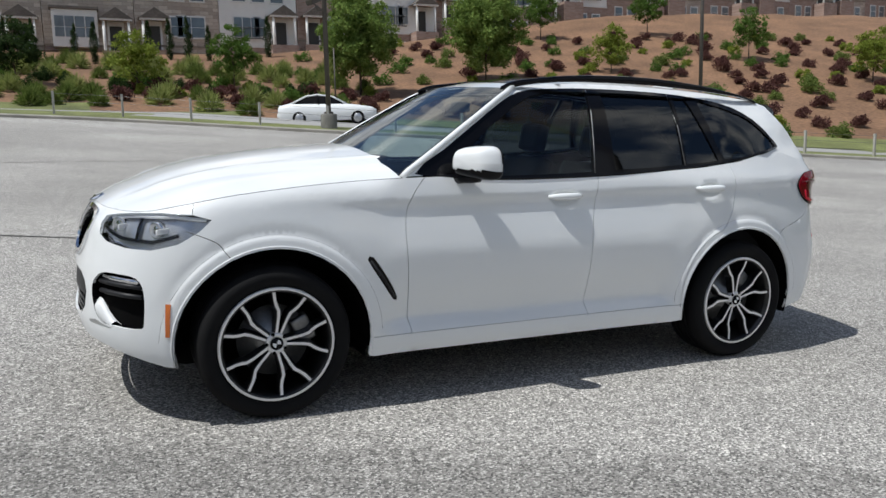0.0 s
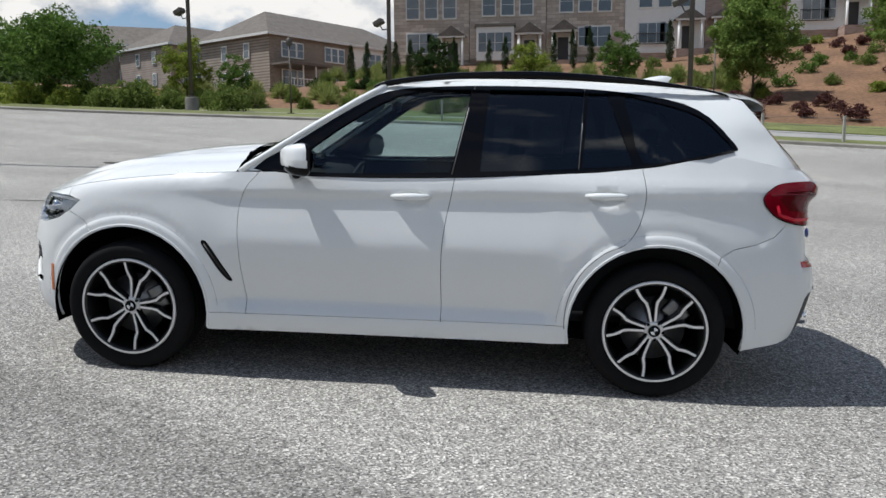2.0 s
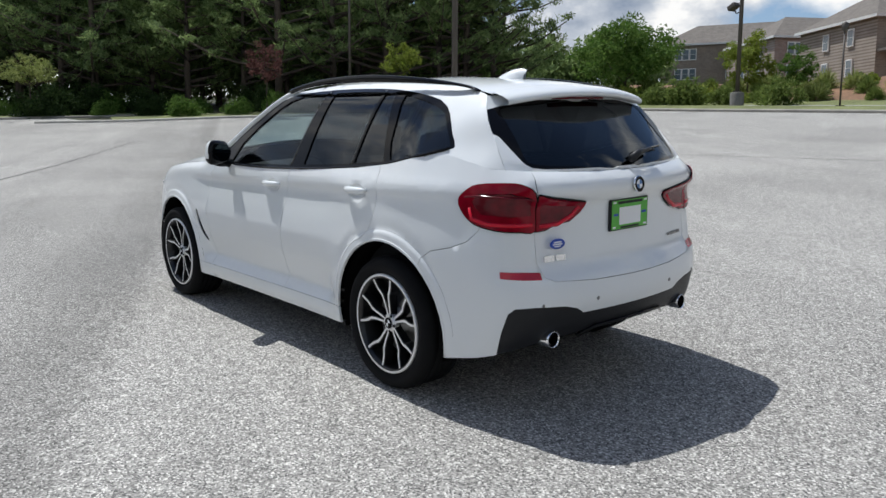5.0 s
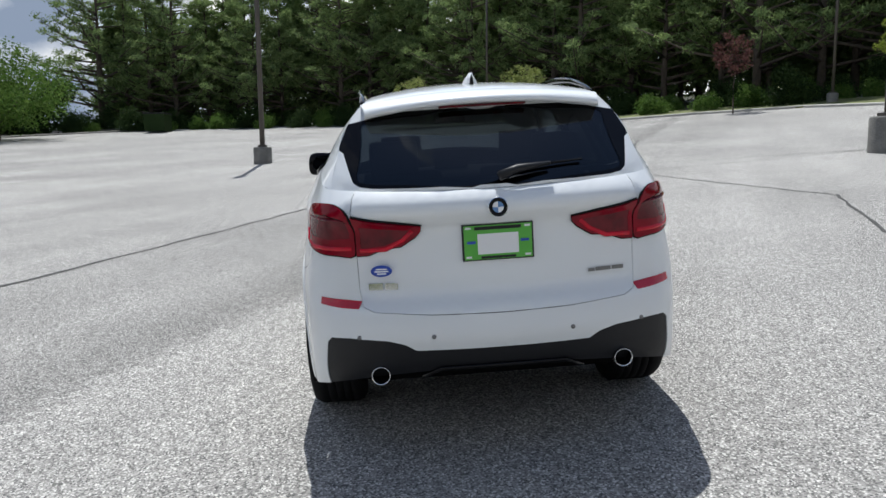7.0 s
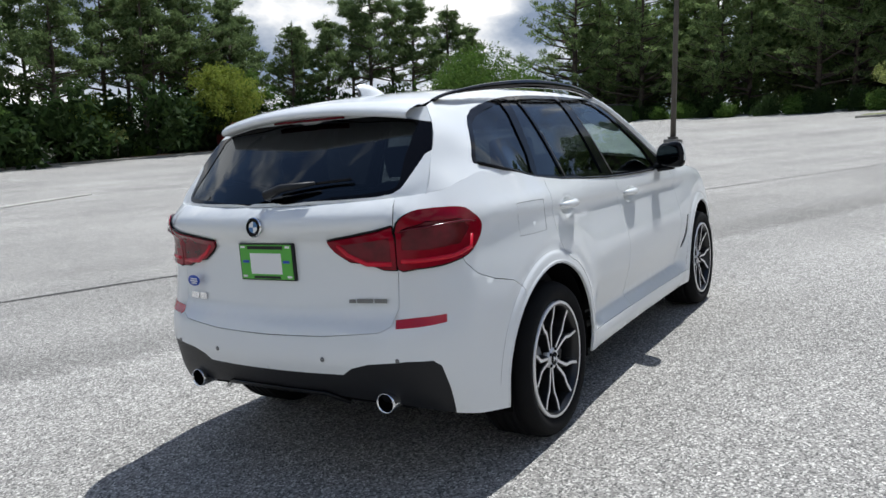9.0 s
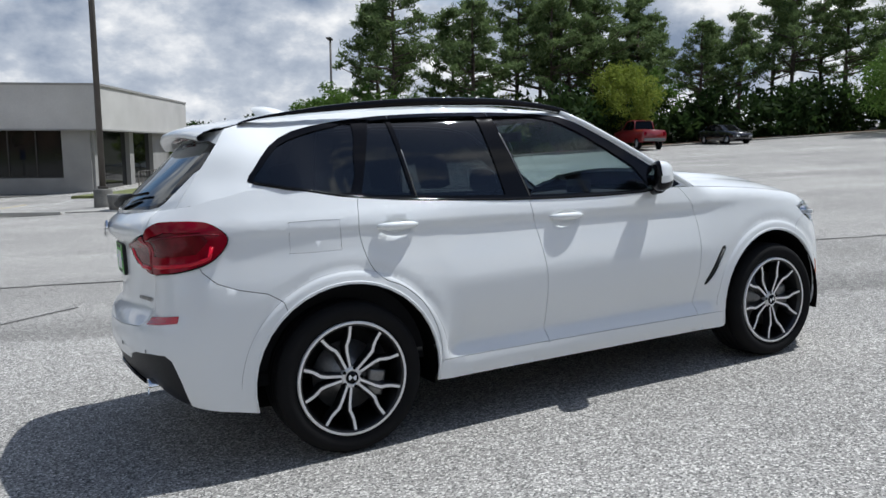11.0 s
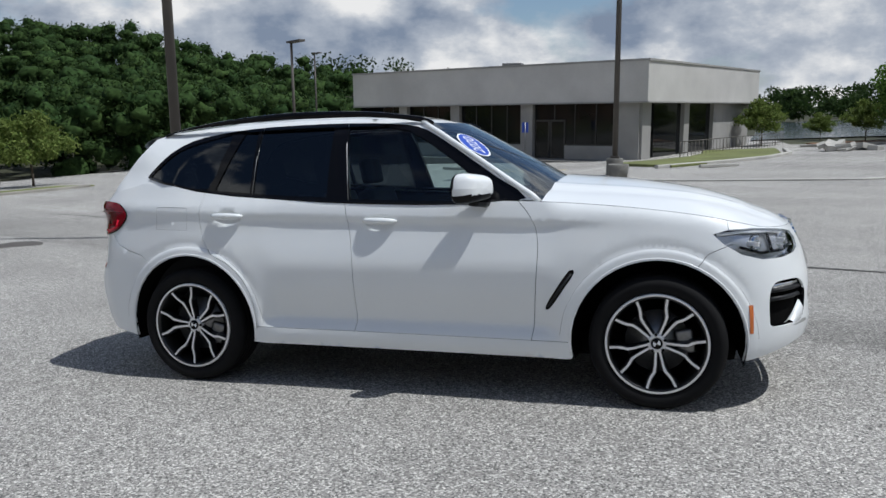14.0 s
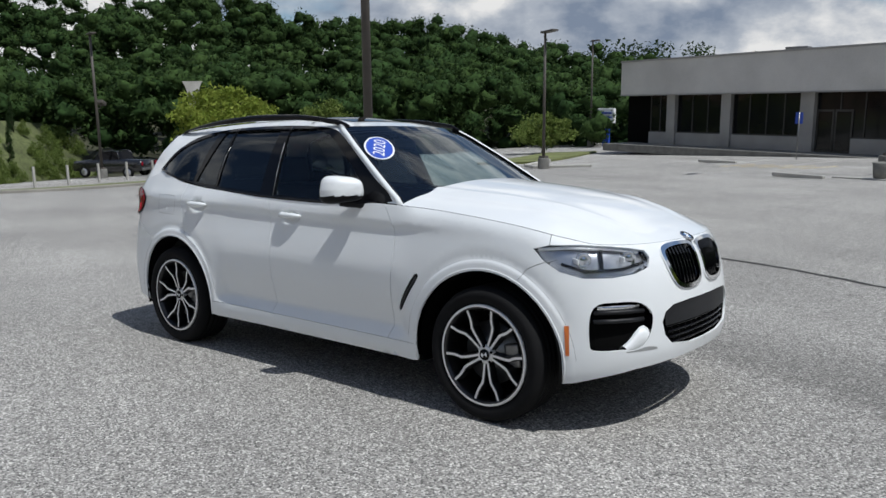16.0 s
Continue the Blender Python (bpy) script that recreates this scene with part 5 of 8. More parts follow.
    # handles
    for doors, x0, z0 in ((doors_f, 0.030, 1.022), (doors_r, 1.038, 1.058)):
        pts = []
        for k in range(9):
            t = k / 8
            p = wrap(s_of_x(x0 + 0.215 * t), z0 + 0.004 * t)
            bow = 0.022 * math.sin(math.pi * t) ** 0.5 if 0 < t < 1 else 0.0
            bow += 0.018 * (1 - step(0.45, 1.0, min(1.0, ((0.215 * t - 0.1075) / 0.095) ** 2 + (0.008 / 0.046) ** 2)))
            pts.append(Vector((p.x, (p.y + bow + 0.002) * side, p.z)))
        h = part("door_handle", tube(pts, [0.008, 0.015, 0.018, 0.019, 0.019, 0.019, 0.018, 0.015, 0.008], 10), M_PAINT, doors[side])
    # mirrors: white cap, black lower shell and rear rim
    def mirror_shell(grow, keep):
        rows = []
        for i in range(17):
            t = -math.pi / 2 + math.pi * i / 16
            cx = abs(math.cos(t)) ** 0.55
            row = []
            for k in range(33):
                a = 2 * math.pi * k / 32
                yy = math.copysign(abs(math.cos(a)) ** 0.52, math.cos(a))
                zz = math.copysign(abs(math.sin(a)) ** 0.52, math.sin(a))
                slim = 1.0 - 0.12 * max(0, zz) - 0.10 * max(0, -yy)
                row.append(Vector(((0.095 * math.sin(t) if t < 0 else 0.040 * math.sin(t)) + 0.048 * yy * cx, 0.115 * yy * cx * slim, 0.080 * zz * cx * (1 + 0.12 * yy))) * grow)
            rows.append(row)
        bm = grid_mesh(rows)
        bmesh.ops.delete(bm, geom=[f for f in bm.faces if not keep(f.calc_center_median())], context="FACES")
        return finish(bm)

    mat_m = pose(-0.435, side * 0.955, 1.208, 0, 0, -6 * side) @ Matrix.Diagonal((1, side, 1, 1))
    mirror = part("door_mirror", mirror_shell(1.0, lambda c: True), M_PAINT, suv, "white door mirror with black lower shell", at=mat_m)
    part("mirror_shell", mirror_shell(1.02, lambda c: c.z < -0.034 or c.x - 0.40 * c.y > 0.006), M_BLACK, mirror, "gloss black lower shell")
    rows = [[Vector((0.0440 + 0.036 * math.cos(a) * r, 0.086 * math.cos(a) * r, 0.062 * math.sin(a) * r)) for a in (2 * math.pi * k / 24 for k in range(25))] for r in (0.001, 1.0)]
    part("mirror_glass", finish(grid_mesh(rows)), M_MIRROR, mirror)
    bm = bm_tube(bmesh.new(), [(-0.50, side * 0.845, 1.122), (-0.49, side * 0.885, 1.125), (-0.465, side * 0.93, 1.128), (-0.45, side * 0.97, 1.140)], [0.034, 0.026, 0.026, 0.030], 10)
    part("mirror_foot", finish(bm), M_BLACK, suv, "black mirror foot")

# lower grille, diffuser, nose badge
grille = across(skin, (s_of_y(0.2, False), 0.54), "lower_grille", M_SHADOW, suv, "black lower grille", inset=0.04, rim=0.0)
for z0, z1 in ((0.545, 0.648),):
    rows = []
    for z in (z0, z1):
        rows.append([wrap(s_of_y(abs(yy), False), z) * 1 if False else Vector((wrap(s_of_y(abs(yy), False), z).x + 0.008, yy, z)) for yy in (-0.42 + 0.84 * j / 24 for j in range(25))])
    part("plate_bar", finish(grid_mesh(rows)), M_PLASTIC, grille, "dark grey bar")
for i in range(5):
    z = 0.445 + 0.030 * i
    half = 0.36 + 0.012 * i
    pts = [Vector((wrap(s_of_y(abs(yy), False), z).x + 0.022, yy, z)) for yy in (-half + 2 * half * j / 16 for j in range(17))]
    part("grille_slat", tube(pts, 0.006, 6), M_BLACK, grille)
for i in range(-5, 6):
    yy = i * 0.068
    a, b = wrap(s_of_y(abs(yy), False), 0.435), wrap(s_of_y(abs(yy), False), 0.59)
    part("grille_rib", tube([Vector((a.x + 0.026, yy - 0.015, 0.435)), Vector((b.x + 0.026, yy + 0.015, 0.595))], 0.004, 5), M_BLACK, grille)
diff = across(skin, (s_of_y(0.5, True), 0.46), "rear_diffuser", M_PLASTIC, suv, "dark grey rear diffuser", inset=0.004, rim=0.02)
pts = [wrap(s_of_y(abs(y), True), z) + Vector((0.006, 0, 0)) for y, z in ((0.37, 0.375), (0.28, 0.418), (0.0, 0.424))]
pts = [Vector((p.x, -abs(p.y), p.z)) for p in pts] + [Vector((p.x, abs(p.y), p.z)) for p in pts[-2::-1]]
part("diffuser_ridge", tube(pts, 0.010, 6), M_BLACK, diff)
bm = box((1.80, -0.62, 0.335), (2.18, 0.62, 0.44), 0.03)
part("rear_valance", bm, M_SHADOW, suv, "dark rear valance")


def roundel(at, r, parent):
    """A round badge of plain shapes: dark ring, two blue and two white quarters."""
    ring = part("badge", lathe([(r, 0.0), (r, 0.005), (r * 0.94, 0.008), (r * 0.6, 0.007), (r * 0.58, 0.005), (0.001, 0.005)], 32, "Z"), M_BLACK, parent, "round badge", at=at)
    for q in range(4):
        bm = bmesh.new()
        c = bm.verts.new((0, 0, 0.0075))
        arc = [bm.verts.new((0.57 * r * math.cos(a), 0.57 * r * math.sin(a), 0.0075)) for a in (math.radians(90 * q + 90 * k / 8) for k in range(9))]
        for a, b in zip(arc, arc[1:]):
            bm.faces.new((c, a, b))
        part("badge_quarter", bm, M_WHITE_INK if q % 2 else M_BADGE, ring, smooth=False)
    bm = lathe([(r * 1.03, 0.0), (r * 1.03, 0.007), (r * 0.95, 0.0095)], 32, "Z")
    part("badge_rim", bm, M_CHROME, ring)
    return ring


roundel(pose(2.366, 0, 1.112, 90 - 6, 0, 90), 0.041, gate)
roundel(Matrix.Translation(hood_point(S0 + 0.16, 0.0) + Vector((0.0, 0, 0.001))) @ pose(0, 0, 0, 0, -28, 0), 0.041, hood)

# plate with a green dealer frame and a blank white card
plate = part("plate_frame", box((2.302, -0.154, 0.880), (2.318, 0.154, 1.038), 0.004), M_PLASTIC, gate, "green dealer plate frame with blank white card", smooth=False)
for lo, hi, mt, nm in (((2.3185, -0.146, 0.886), (2.3205, 0.146, 1.032), M_GREEN, "plate_face"), ((2.3210, -0.088, 0.908), (2.3225, 0.088, 0.996), M_WHITE_INK, "plate_card"),
                       ((2.3210, -0.10, 1.013), (2.3225, 0.10, 1.027), M_PLASTIC, "plate_lettering"), ((2.3210, -0.075, 0.889), (2.3225, 0.075, 0.899), M_PLASTIC, "plate_lettering")):
    part(nm, box(lo, hi), mt, plate, smooth=False)
for y in (-0.115, 0.115):
    part("plate_dot", box((2.3210, y - 0.018, 0.955), (2.3225, y + 0.018, 0.966)), M_BLUE_INK, plate, smooth=False)
    for z in (0.893, 1.018):
        part("plate_dot", box((2.3210, y - 0.012 + 0.012 * (1 if y > 0 else -1), z), (2.3226, y + 0.012 + 0.012 * (1 if y > 0 else -1), z + 0.009)), M_WHITE_INK, plate, smooth=False)
# oval sticker and model lettering as bars
bm = lathe([(0.046, 0.0), (0.046, 0.001), (0.001, 0.001)], 32, "Z")
bmesh.ops.scale(bm, vec=(1, 0.55, 1), verts=bm.verts)
sticker = part("oval_sticker", bm, M_BLUE_INK, gate, "blue oval sticker with white bars", at=pose(2.3155 - 0.034, -0.506, 0.858, 90, 0, 90 - 8))
for dz, hw in ((0.008, 0.024), (-0.002, 0.030), (-0.012, 0.020)):
    part("sticker_bar", box((-hw, dz - 0.003, 0.0012), (hw, dz + 0.003, 0.002)), M_WHITE_INK, sticker, smooth=False)
for y0, y1, z0, z1 in ((-0.566, -0.505, 0.772, 0.800), (-0.495, -0.440, 0.772, 0.800), (0.395, 0.425, 0.792, 0.806), (0.43, 0.50, 0.792, 0.808), (0.505, 0.56, 0.792, 0.808)):
    rr = [[(wrap(s_of_y(abs(y), True), z).x + d, y, z) for y in (y0, y1)] for z, d in ((z0, 0.0), (z0, 0.004), (z1, 0.004), (z1, 0.0))]
    part("lettering", grid_mesh(rr), M_CHROME if y1 - y0 > 0.05 and y0 < 0 else M_DISC, gate, smooth=False)
# parking sensors
for y in (-0.30, 0.30, -0.62, 0.62):
    p = wrap(s_of_y(abs(y), True), 0.575)
    bm = lathe([(0.010, 0.0), (0.010, 0.002), (0.001, 0.002)], 14)
    bm.transform(pose(p.x, math.copysign(p.y, y), p.z, 0, 0, -90))
    part("parking_sensor", finish(bm), M_DISC, bumper_r)
# rear wiper
wiper = part("rear_wiper", tube([hatch(0.02, 1.235) + Vector((0.035, 0, 0)), hatch(0.10, 1.262) + Vector((0.05, 0, 0)), hatch(0.25, 1.275) + Vector((0.04, 0, 0))], [0.022, 0.018, 0.008], 8), M_PLASTIC, suv, "black rear wiper")
part("wiper_blade", tube([hatch(0.06, 1.255) + Vector((0.02, 0, 0)), hatch(0.22, 1.272) + Vector((0.02, 0, 0)), hatch(0.40, 1.282) + Vector((0.02, 0, 0))], 0.007, 6), M_BLACK, wiper)
for side, x0 in ((-1, 0.55), (1, -0.05)):
    r = [screen_row(1.105)[14 + int(side * 6)], screen_row(1.13)[14 + int(side * 0)]]
    part("front_wiper", tube([screen_row(1.10)[20 if side > 0 else 10] + Vector((-0.02, 0, 0.02)), screen_row(1.125)[14 if side > 0 else 4] + Vector((-0.02, 0, 0.02))], 0.008, 6), M_BLACK, suv, "black wiper")

# -- wheels -----------------------------------------------------------------------------
def build_wheel():
    w = part("wheel", lathe([(0.262, 0.035), (0.270, 0.012), (0.272, 0.0), (0.266, -0.008), (0.256, -0.010), (0.250, -0.006), (0.244, 0.02), (0.236, 0.05), (0.232, 0.20)], 64), M_RIMDARK, suv, "two-tone alloy wheel")
    prof = [(0.262, 0.03), (0.275, 0.002), (0.292, -0.012), (0.318, -0.018), (0.338, -0.014), (0.351, 0.002), (0.357, 0.016)]
    for k in range(5):
        a = 0.030 + 0.040 * k
        prof += [(0.362, a), (0.363, a + 0.032), (0.354, a + 0.034), (0.354, a + 0.038)]
    prof += [(0.355, 0.235), (0.335, 0.252), (0.262, 0.24)]
    part("tyre", finish(lathe(prof, 72)), M_RUBBER, w, "black low-profile tyre")
    part("rim_lip", finish(lathe([(0.2725, 0.002), (0.271, -0.0095), (0.266, -0.0115), (0.2585, -0.0095)], 72)), M_RIMFACE, w, "bright machined rim lip")
    part("brake_disc", finish(lathe([(0.17, 0.10), (0.17, 0.085), (0.09, 0.083), (0.085, 0.06), (0.001, 0.06)], 48)), M_DISC, w, "steel brake disc")
    part("barrel_back", finish(lathe([(0.235, 0.20), (0.10, 0.205), (0.001, 0.205)], 40)), M_SHADOW, w)
    bm = box((-0.045, 0.055, 0.10), (0.085, 0.115, 0.19), 0.015)
    bm.transform(pose(0, 0, 0, 0, 50, 0))
    part("brake_caliper", bm, M_DISC, w)
    bm_face, bm_side = bmesh.new(), bmesh.new()
    for pair in range(5):
        for hand in (-1, 1):
            mid = math.radians(72 * pair + 90)
            path = [(0.030, 15.0, 0.009), (0.060, 11.5, 0.0095), (0.125, 9.6, 0.0100), (0.158, 10.6, 0.0115), (0.178, 14.2, 0.0120), (0.205, 16.6, 0.0100), (0.252, 17.6, 0.0105)]
            f_rows, s_rows = [], []
            for r, deg, half in path:
                a = mid + hand * math.radians(deg)
                c = Vector((math.cos(a), 0, math.sin(a))) * r
                t = Vector((-math.sin(a), 0, math.cos(a)))
                y = 0.024 - 0.026 * min(1, (r / 0.25)) ** 1.5
                f_rows.append([c - t * half * 0.66 + Vector((0, y, 0)), c + t * half * 0.66 + Vector((0, y, 0))])
                s_rows.append([c - t * half * 1.7 + Vector((0, y + 0.045, 0)), c - t * half * 1.05 + Vector((0, y + 0.004, 0)), c - t * half * 0.72 + Vector((0, y + 0.001, 0)),
                               c + t * half * 0.72 + Vector((0, y + 0.001, 0)), c + t * half * 1.05 + Vector((0, y + 0.004, 0)), c + t * half * 1.7 + Vector((0, y + 0.045, 0))])
            sp = part("spoke", finish(grid_mesh(s_rows)), M_RIMDARK, w, "dark spoke with bright face", smooth=False)
            bmf = grid_mesh(f_rows)
            for f in bmf.faces:
                bm_face.faces.new([bm_face.verts.new(v.co) for v in f.verts])
            bmf.free()
    part("spoke_face", finish(bm_face), M_RIMFACE, w, "bright machined spoke face", smooth=False)
    part("hub", finish(lathe([(0.050, 0.05), (0.050, 0.020), (0.044, 0.0135), (0.032, 0.0135), (0.031, 0.016), (0.001, 0.016)], 32)), M_RIMFACE, w)
    for k in range(5):
        a = math.radians(72 * k + 54)
        bm = lathe([(0.009, 0.016), (0.007, 0.010), (0.001, 0.012)], 10)
        bm.transform(pose(0.046 * math.cos(a), 0.0, 0.046 * math.sin(a)))
        part("lug_bolt", finish(bm), M_SHADOW, w)
    bm = lathe([(0.030, 0.0), (0.030, 0.004), (0.001, 0.005)], 24, "Z")
    part("hub_cap", finish(bm), M_BLACK, w, "round hub cap", at=pose(0, 0.014, 0, 90, 0, 0))
    bm = bmesh.new()
    for q in (0, 2):
        c = bm.verts.new((0, 0, 0.0058))
        arc = [bm.verts.new((0.020 * math.cos(a), 0.020 * math.sin(a), 0.0058)) for a in (math.radians(90 * q + 90 * k / 6) for k in range(7))]
        for a, b in zip(arc, arc[1:]):
            bm.faces.new((c, a, b))
    part("cap_mark", bm, M_WHITE_INK, w, at=pose(0, 0.014, 0, 90, 0, 0), smooth=False)
    return w


wheel = build_wheel()
wheel.matrix_basis = pose(-1.432, -0.905, 0.362, 0, 14, 0)
for x, side, spin in ((1.432, -1, -8), (-1.432, 1, 30), (1.432, 1, 55)):
    copy_thing(wheel, pose(x, side * 0.905, 0.362, 0, spin, 0 if side < 0 else 180))

# -- inside the car ------------------------------------------------------------------------
def seat(name, x, y, width, parent, back_tilt=18, head=True):
    s = part(name, box((-0.25, -width / 2, 0.0), (0.27, width / 2, 0.16), 0.05), M_SEAT, parent, "black leather seat", at=pose(x, y, 0.52))
    b = box((-0.06, -width / 2, 0.0), (0.06, width / 2, 0.60), 0.05)
    part("seat_back", b, M_SEAT, s, at=pose(0.25, 0, 0.08, 0, back_tilt, 0))
    if head:
        for yy in ((0,) if width < 0.8 else (-0.42, 0.42)):
            part("headrest", box((-0.045, -0.125, 0.0), (0.045, 0.125, 0.19), 0.04), M_SEAT, s, at=pose(0.25 + 0.64 * math.sin(radians(back_tilt)), yy, 0.08 + 0.64 * math.cos(radians(back_tilt)), 0, back_tilt * 0.6, 0))
    return s


for y in (-0.37, 0.37):
    seat("front_seat", 0.22, y, 0.50, suv)
seat("rear_seat", 1.05, 0.0, 1.26, suv, 20)
rows = [[(x, y, z - 0.03 * (abs(y) / 0.75) ** 2) for y in (-0.74, -0.4, 0, 0.4, 0.74)] for x, z in ((-0.98, 1.09), (-0.75, 1.115), (-0.55, 1.10), (-0.45, 1.04), (-0.42, 0.80), (-0.55, 0.45))]
part("dashboard", finish(grid_mesh(rows)), M_LINER, suv, "dark dashboard")
bm = lathe([(0.175, 0.0), (0.185, 0.012), (0.195, 0.0), (0.185, -0.012), (0.175, 0.0)], 32)
bm.transform(pose(-0.30, -0.37, 0.99, 0, 0, -90) @ pose(0, 0, 0, -24, 0, 0))
bm_box(bm, (-0.32, -0.55, 0.97), (-0.30, -0.19, 1.0), 0.008)
part("steering_wheel", finish(bm), M_LINER, suv, "black steering wheel")
part("cabin_floor", box((-0.75, -0.75, 0.36), (1.95, 0.75, 0.42)), M_LINER, suv)
part("load_cover", box((1.42, -0.66, 0.98), (2.02, 0.66, 1.00), 0.008), M_LINER, suv)
part("rear_view_mirror", box((-0.10, -0.11, 1.46), (-0.07, 0.11, 1.52), 0.012), M_LINER, suv)
part("screen", box((-0.60, -0.10, 1.10), (-0.585, 0.16, 1.19), 0.006), M_BLACK, suv)
for side in (-1, 1):
    rows = [[(x, side * (curve_at([(-0.9, 0.905), (0.4, 0.913), (2.0, 0.86)], x) - 0.135), z) for x in (-0.70, 0.0, 0.7, 1.3, 1.9)] for z in (0.42, 0.8, 1.10)]
    part("door_card", finish(grid_mesh(rows)), M_LINER, suv)
# blue oval year sticker on the windscreen's upper corner
def oval(name, a, b, mat, lift, parent, at):
    bm = bmesh.new()
    bm.faces.new([bm.verts.new((a * math.cos(t), b * math.sin(t), lift)) for t in (2 * math.pi * k / 40 for k in range(40))])
    return part(name, bm, mat, parent, smooth=False, at=at)


r0, r1, r2 = screen_row(1.49), screen_row(1.40), screen_row(1.445)
c0 = r2[25]
ex = (r2[26] - r2[24]).normalized()
ey = (r0[25] - r1[25]).normalized()
ez = ex.cross(ey).normalized()
ez = ez if ez.x < 0 else -ez
basis = Matrix((ex, ez.cross(ex), ez)).transposed().to_4x4()
place = Matrix.Translation(c0 + ez * 0.004) @ basis @ pose(0, 0, 0, 0, 0, 241) @ Matrix.Diagonal((1.45, 1.45, 1, 1))
year = oval("year_sticker", 0.105, 0.068, M_WHITE_INK, 0.0, suv, place)
tagged(year, "blue oval sticker reading 2020")
oval("sticker_field", 0.097, 0.060, M_BLUE_INK, 0.0012, year, Matrix())
txt = bpy.data.curves.new("digits", "FONT")
txt.body = "2020"
txt.size = 0.075
txt.align_x, txt.align_y = "CENTER", "CENTER"
tmp = new("digits_tmp", txt)
me = bpy.data.meshes.new_from_object(tmp.evaluated_get(bpy.context.evaluated_depsgraph_get()))
bpy.data.objects.remove(tmp)
me.materials.clear()
me.materials.append(M_WHITE_INK)
digits = new("digits", me)
digits.parent = year
digits.matrix_basis = pose(0, -0.002, 0.0022)
part("price_sticker", grid_mesh([[screen_row(1.17)[5] + Vector((-0.004, 0, 0)), screen_row(1.17)[6] + Vector((-0.004, 0, 0))], [screen_row(1.205)[5] + Vector((-0.004, 0, 0)), screen_row(1.205)[6] + Vector((-0.004, 0, 0))]]), M_WHITE_INK, suv, "small white sticker", smooth=False)

# ---------------------------------------------------------------- plants
rng = np.random.default_rng(7)


def leaf_mesh(name, centres, spread, count, size, mat, gen, droop=0.0, slim=0.5, flat=0.0):
    """A cloud of small leaf blades gathered round many centres."""
    count, size = 2 * count, size * 0.72
    n = len(centres) * count
    base = np.repeat(np.asarray(centres, float), count, 0)
    spread = np.repeat(np.asarray(spread, float).reshape(len(centres), -1) * np.ones((len(centres), 3)), count, 0)
    d = gen.normal(size=(n, 3))
    d /= np.linalg.norm(d, axis=1)[:, None] + 1e-9
    pos = base + d * spread * (gen.random((n, 1)) ** 0.45)
    ax = gen.normal(size=(n, 3)) + d * 0.6
    ax[:, 2] -= droop
    ax[:, 2] *= 1 - flat
    ax /= np.linalg.norm(ax, axis=1)[:, None]
    side = np.cross(ax, gen.normal(size=(n, 3)))
    side /= np.linalg.norm(side, axis=1)[:, None] + 1e-9
    s = size * (0.65 + 0.7 * gen.random((n, 1)))
    a = pos - ax * s * 0.5 + side * s * slim * 0.5
    b = pos - ax * s * 0.5 - side * s * slim * 0.5
    c = pos + ax * s * 0.5
    v = np.stack([a, b, c], 1).reshape(-1, 3)
    me = bpy.data.meshes.new(name)
    me.vertices.add(3 * n)
    me.vertices.foreach_set("co", v.ravel())
    me.loops.add(3 * n)
    me.loops.foreach_set("vertex_index", np.arange(3 * n, dtype=np.int32))
    me.polygons.add(n)
    me.polygons.foreach_set("loop_start", np.arange(0, 3 * n, 3, dtype=np.int32))
    me.update()
    me.validate()
    me.materials.append(mat)
    return me


def crown_part(me, parent, label=""):
    ob = new("crown", me)
    ob.parent = parent
    if label:
        tagged(ob, label)
    return ob


def branchy_trunk(height, radius, limbs, gen, lean=0.3, start=0.3, up=0.5, reach=0.35):
    """Trunk with limbs; returns the bmesh and the limb tips."""
    bm = bmesh.new()
    bend = [(gen.normal() * lean * 0.1, gen.normal() * lean * 0.1) for _ in range(6)]
    path = [Vector((bend[i][0] * i / 5, bend[i][1] * i / 5, height * i / 5)) for i in range(6)]
    bm_tube(bm, path, [radius * (1 - 0.85 * i / 5) for i in range(6)], 8)
    tips = []
    for k in range(limbs):
        t = start + (0.95 - start) * (k + gen.random()) / limbs
        i = min(4, int(t * 5))
        p = path[i].lerp(path[i + 1], t * 5 - i)
        a = gen.random() * 6.283
        l = height * reach * (1.15 - t) * (0.7 + 0.6 * gen.random())
        d = Vector((math.cos(a), math.sin(a), up * (0.6 + 0.8 * gen.random())))
        q = p + d * l * 0.55 + Vector((0, 0, 0))
        e = p + d * l + Vector((0, 0, l * 0.12))
        r = radius * (1 - 0.8 * t) * 0.45
        bm_tube(bm, [p, q, e], [r, r * 0.6, r * 0.25], 5)
        tips += [tuple(q), tuple(e), tuple(q.lerp(e, 0.5))]
    return bm, tips


def build_pine(height, seed, label, low=0.10, mat=None):
    g = np.random.default_rng(seed)
    t = thing("pine_tree", pose(0, 0, 0), label, "tree", "pines round the lot")
    bm, tips = branchy_trunk(height, 0.17 + 0.008 * height, int(height * 3.1), g, 0.8, low, 0.20, 0.30)
    part("trunk", bm, M_BARK, t)
    centres, spreads = [], []
    for p in tips:
        for _ in range(2):
            centres.append((p[0] + g.normal() * 0.22, p[1] + g.normal() * 0.22, p[2] + 0.12 + g.normal() * 0.14))
            s = (0.34 + 0.38 * g.random()) * (height / 14) ** 0.4
            spreads.append((s, s, s * 0.5))
    centres.append((0, 0, height * 0.98))
    spreads.append((0.35, 0.35, 0.7))
    crown_part(leaf_mesh("pine_crown", centres, spreads, 17, 0.52, mat or M_PINE, g, -0.3, 0.27), t)
    return t


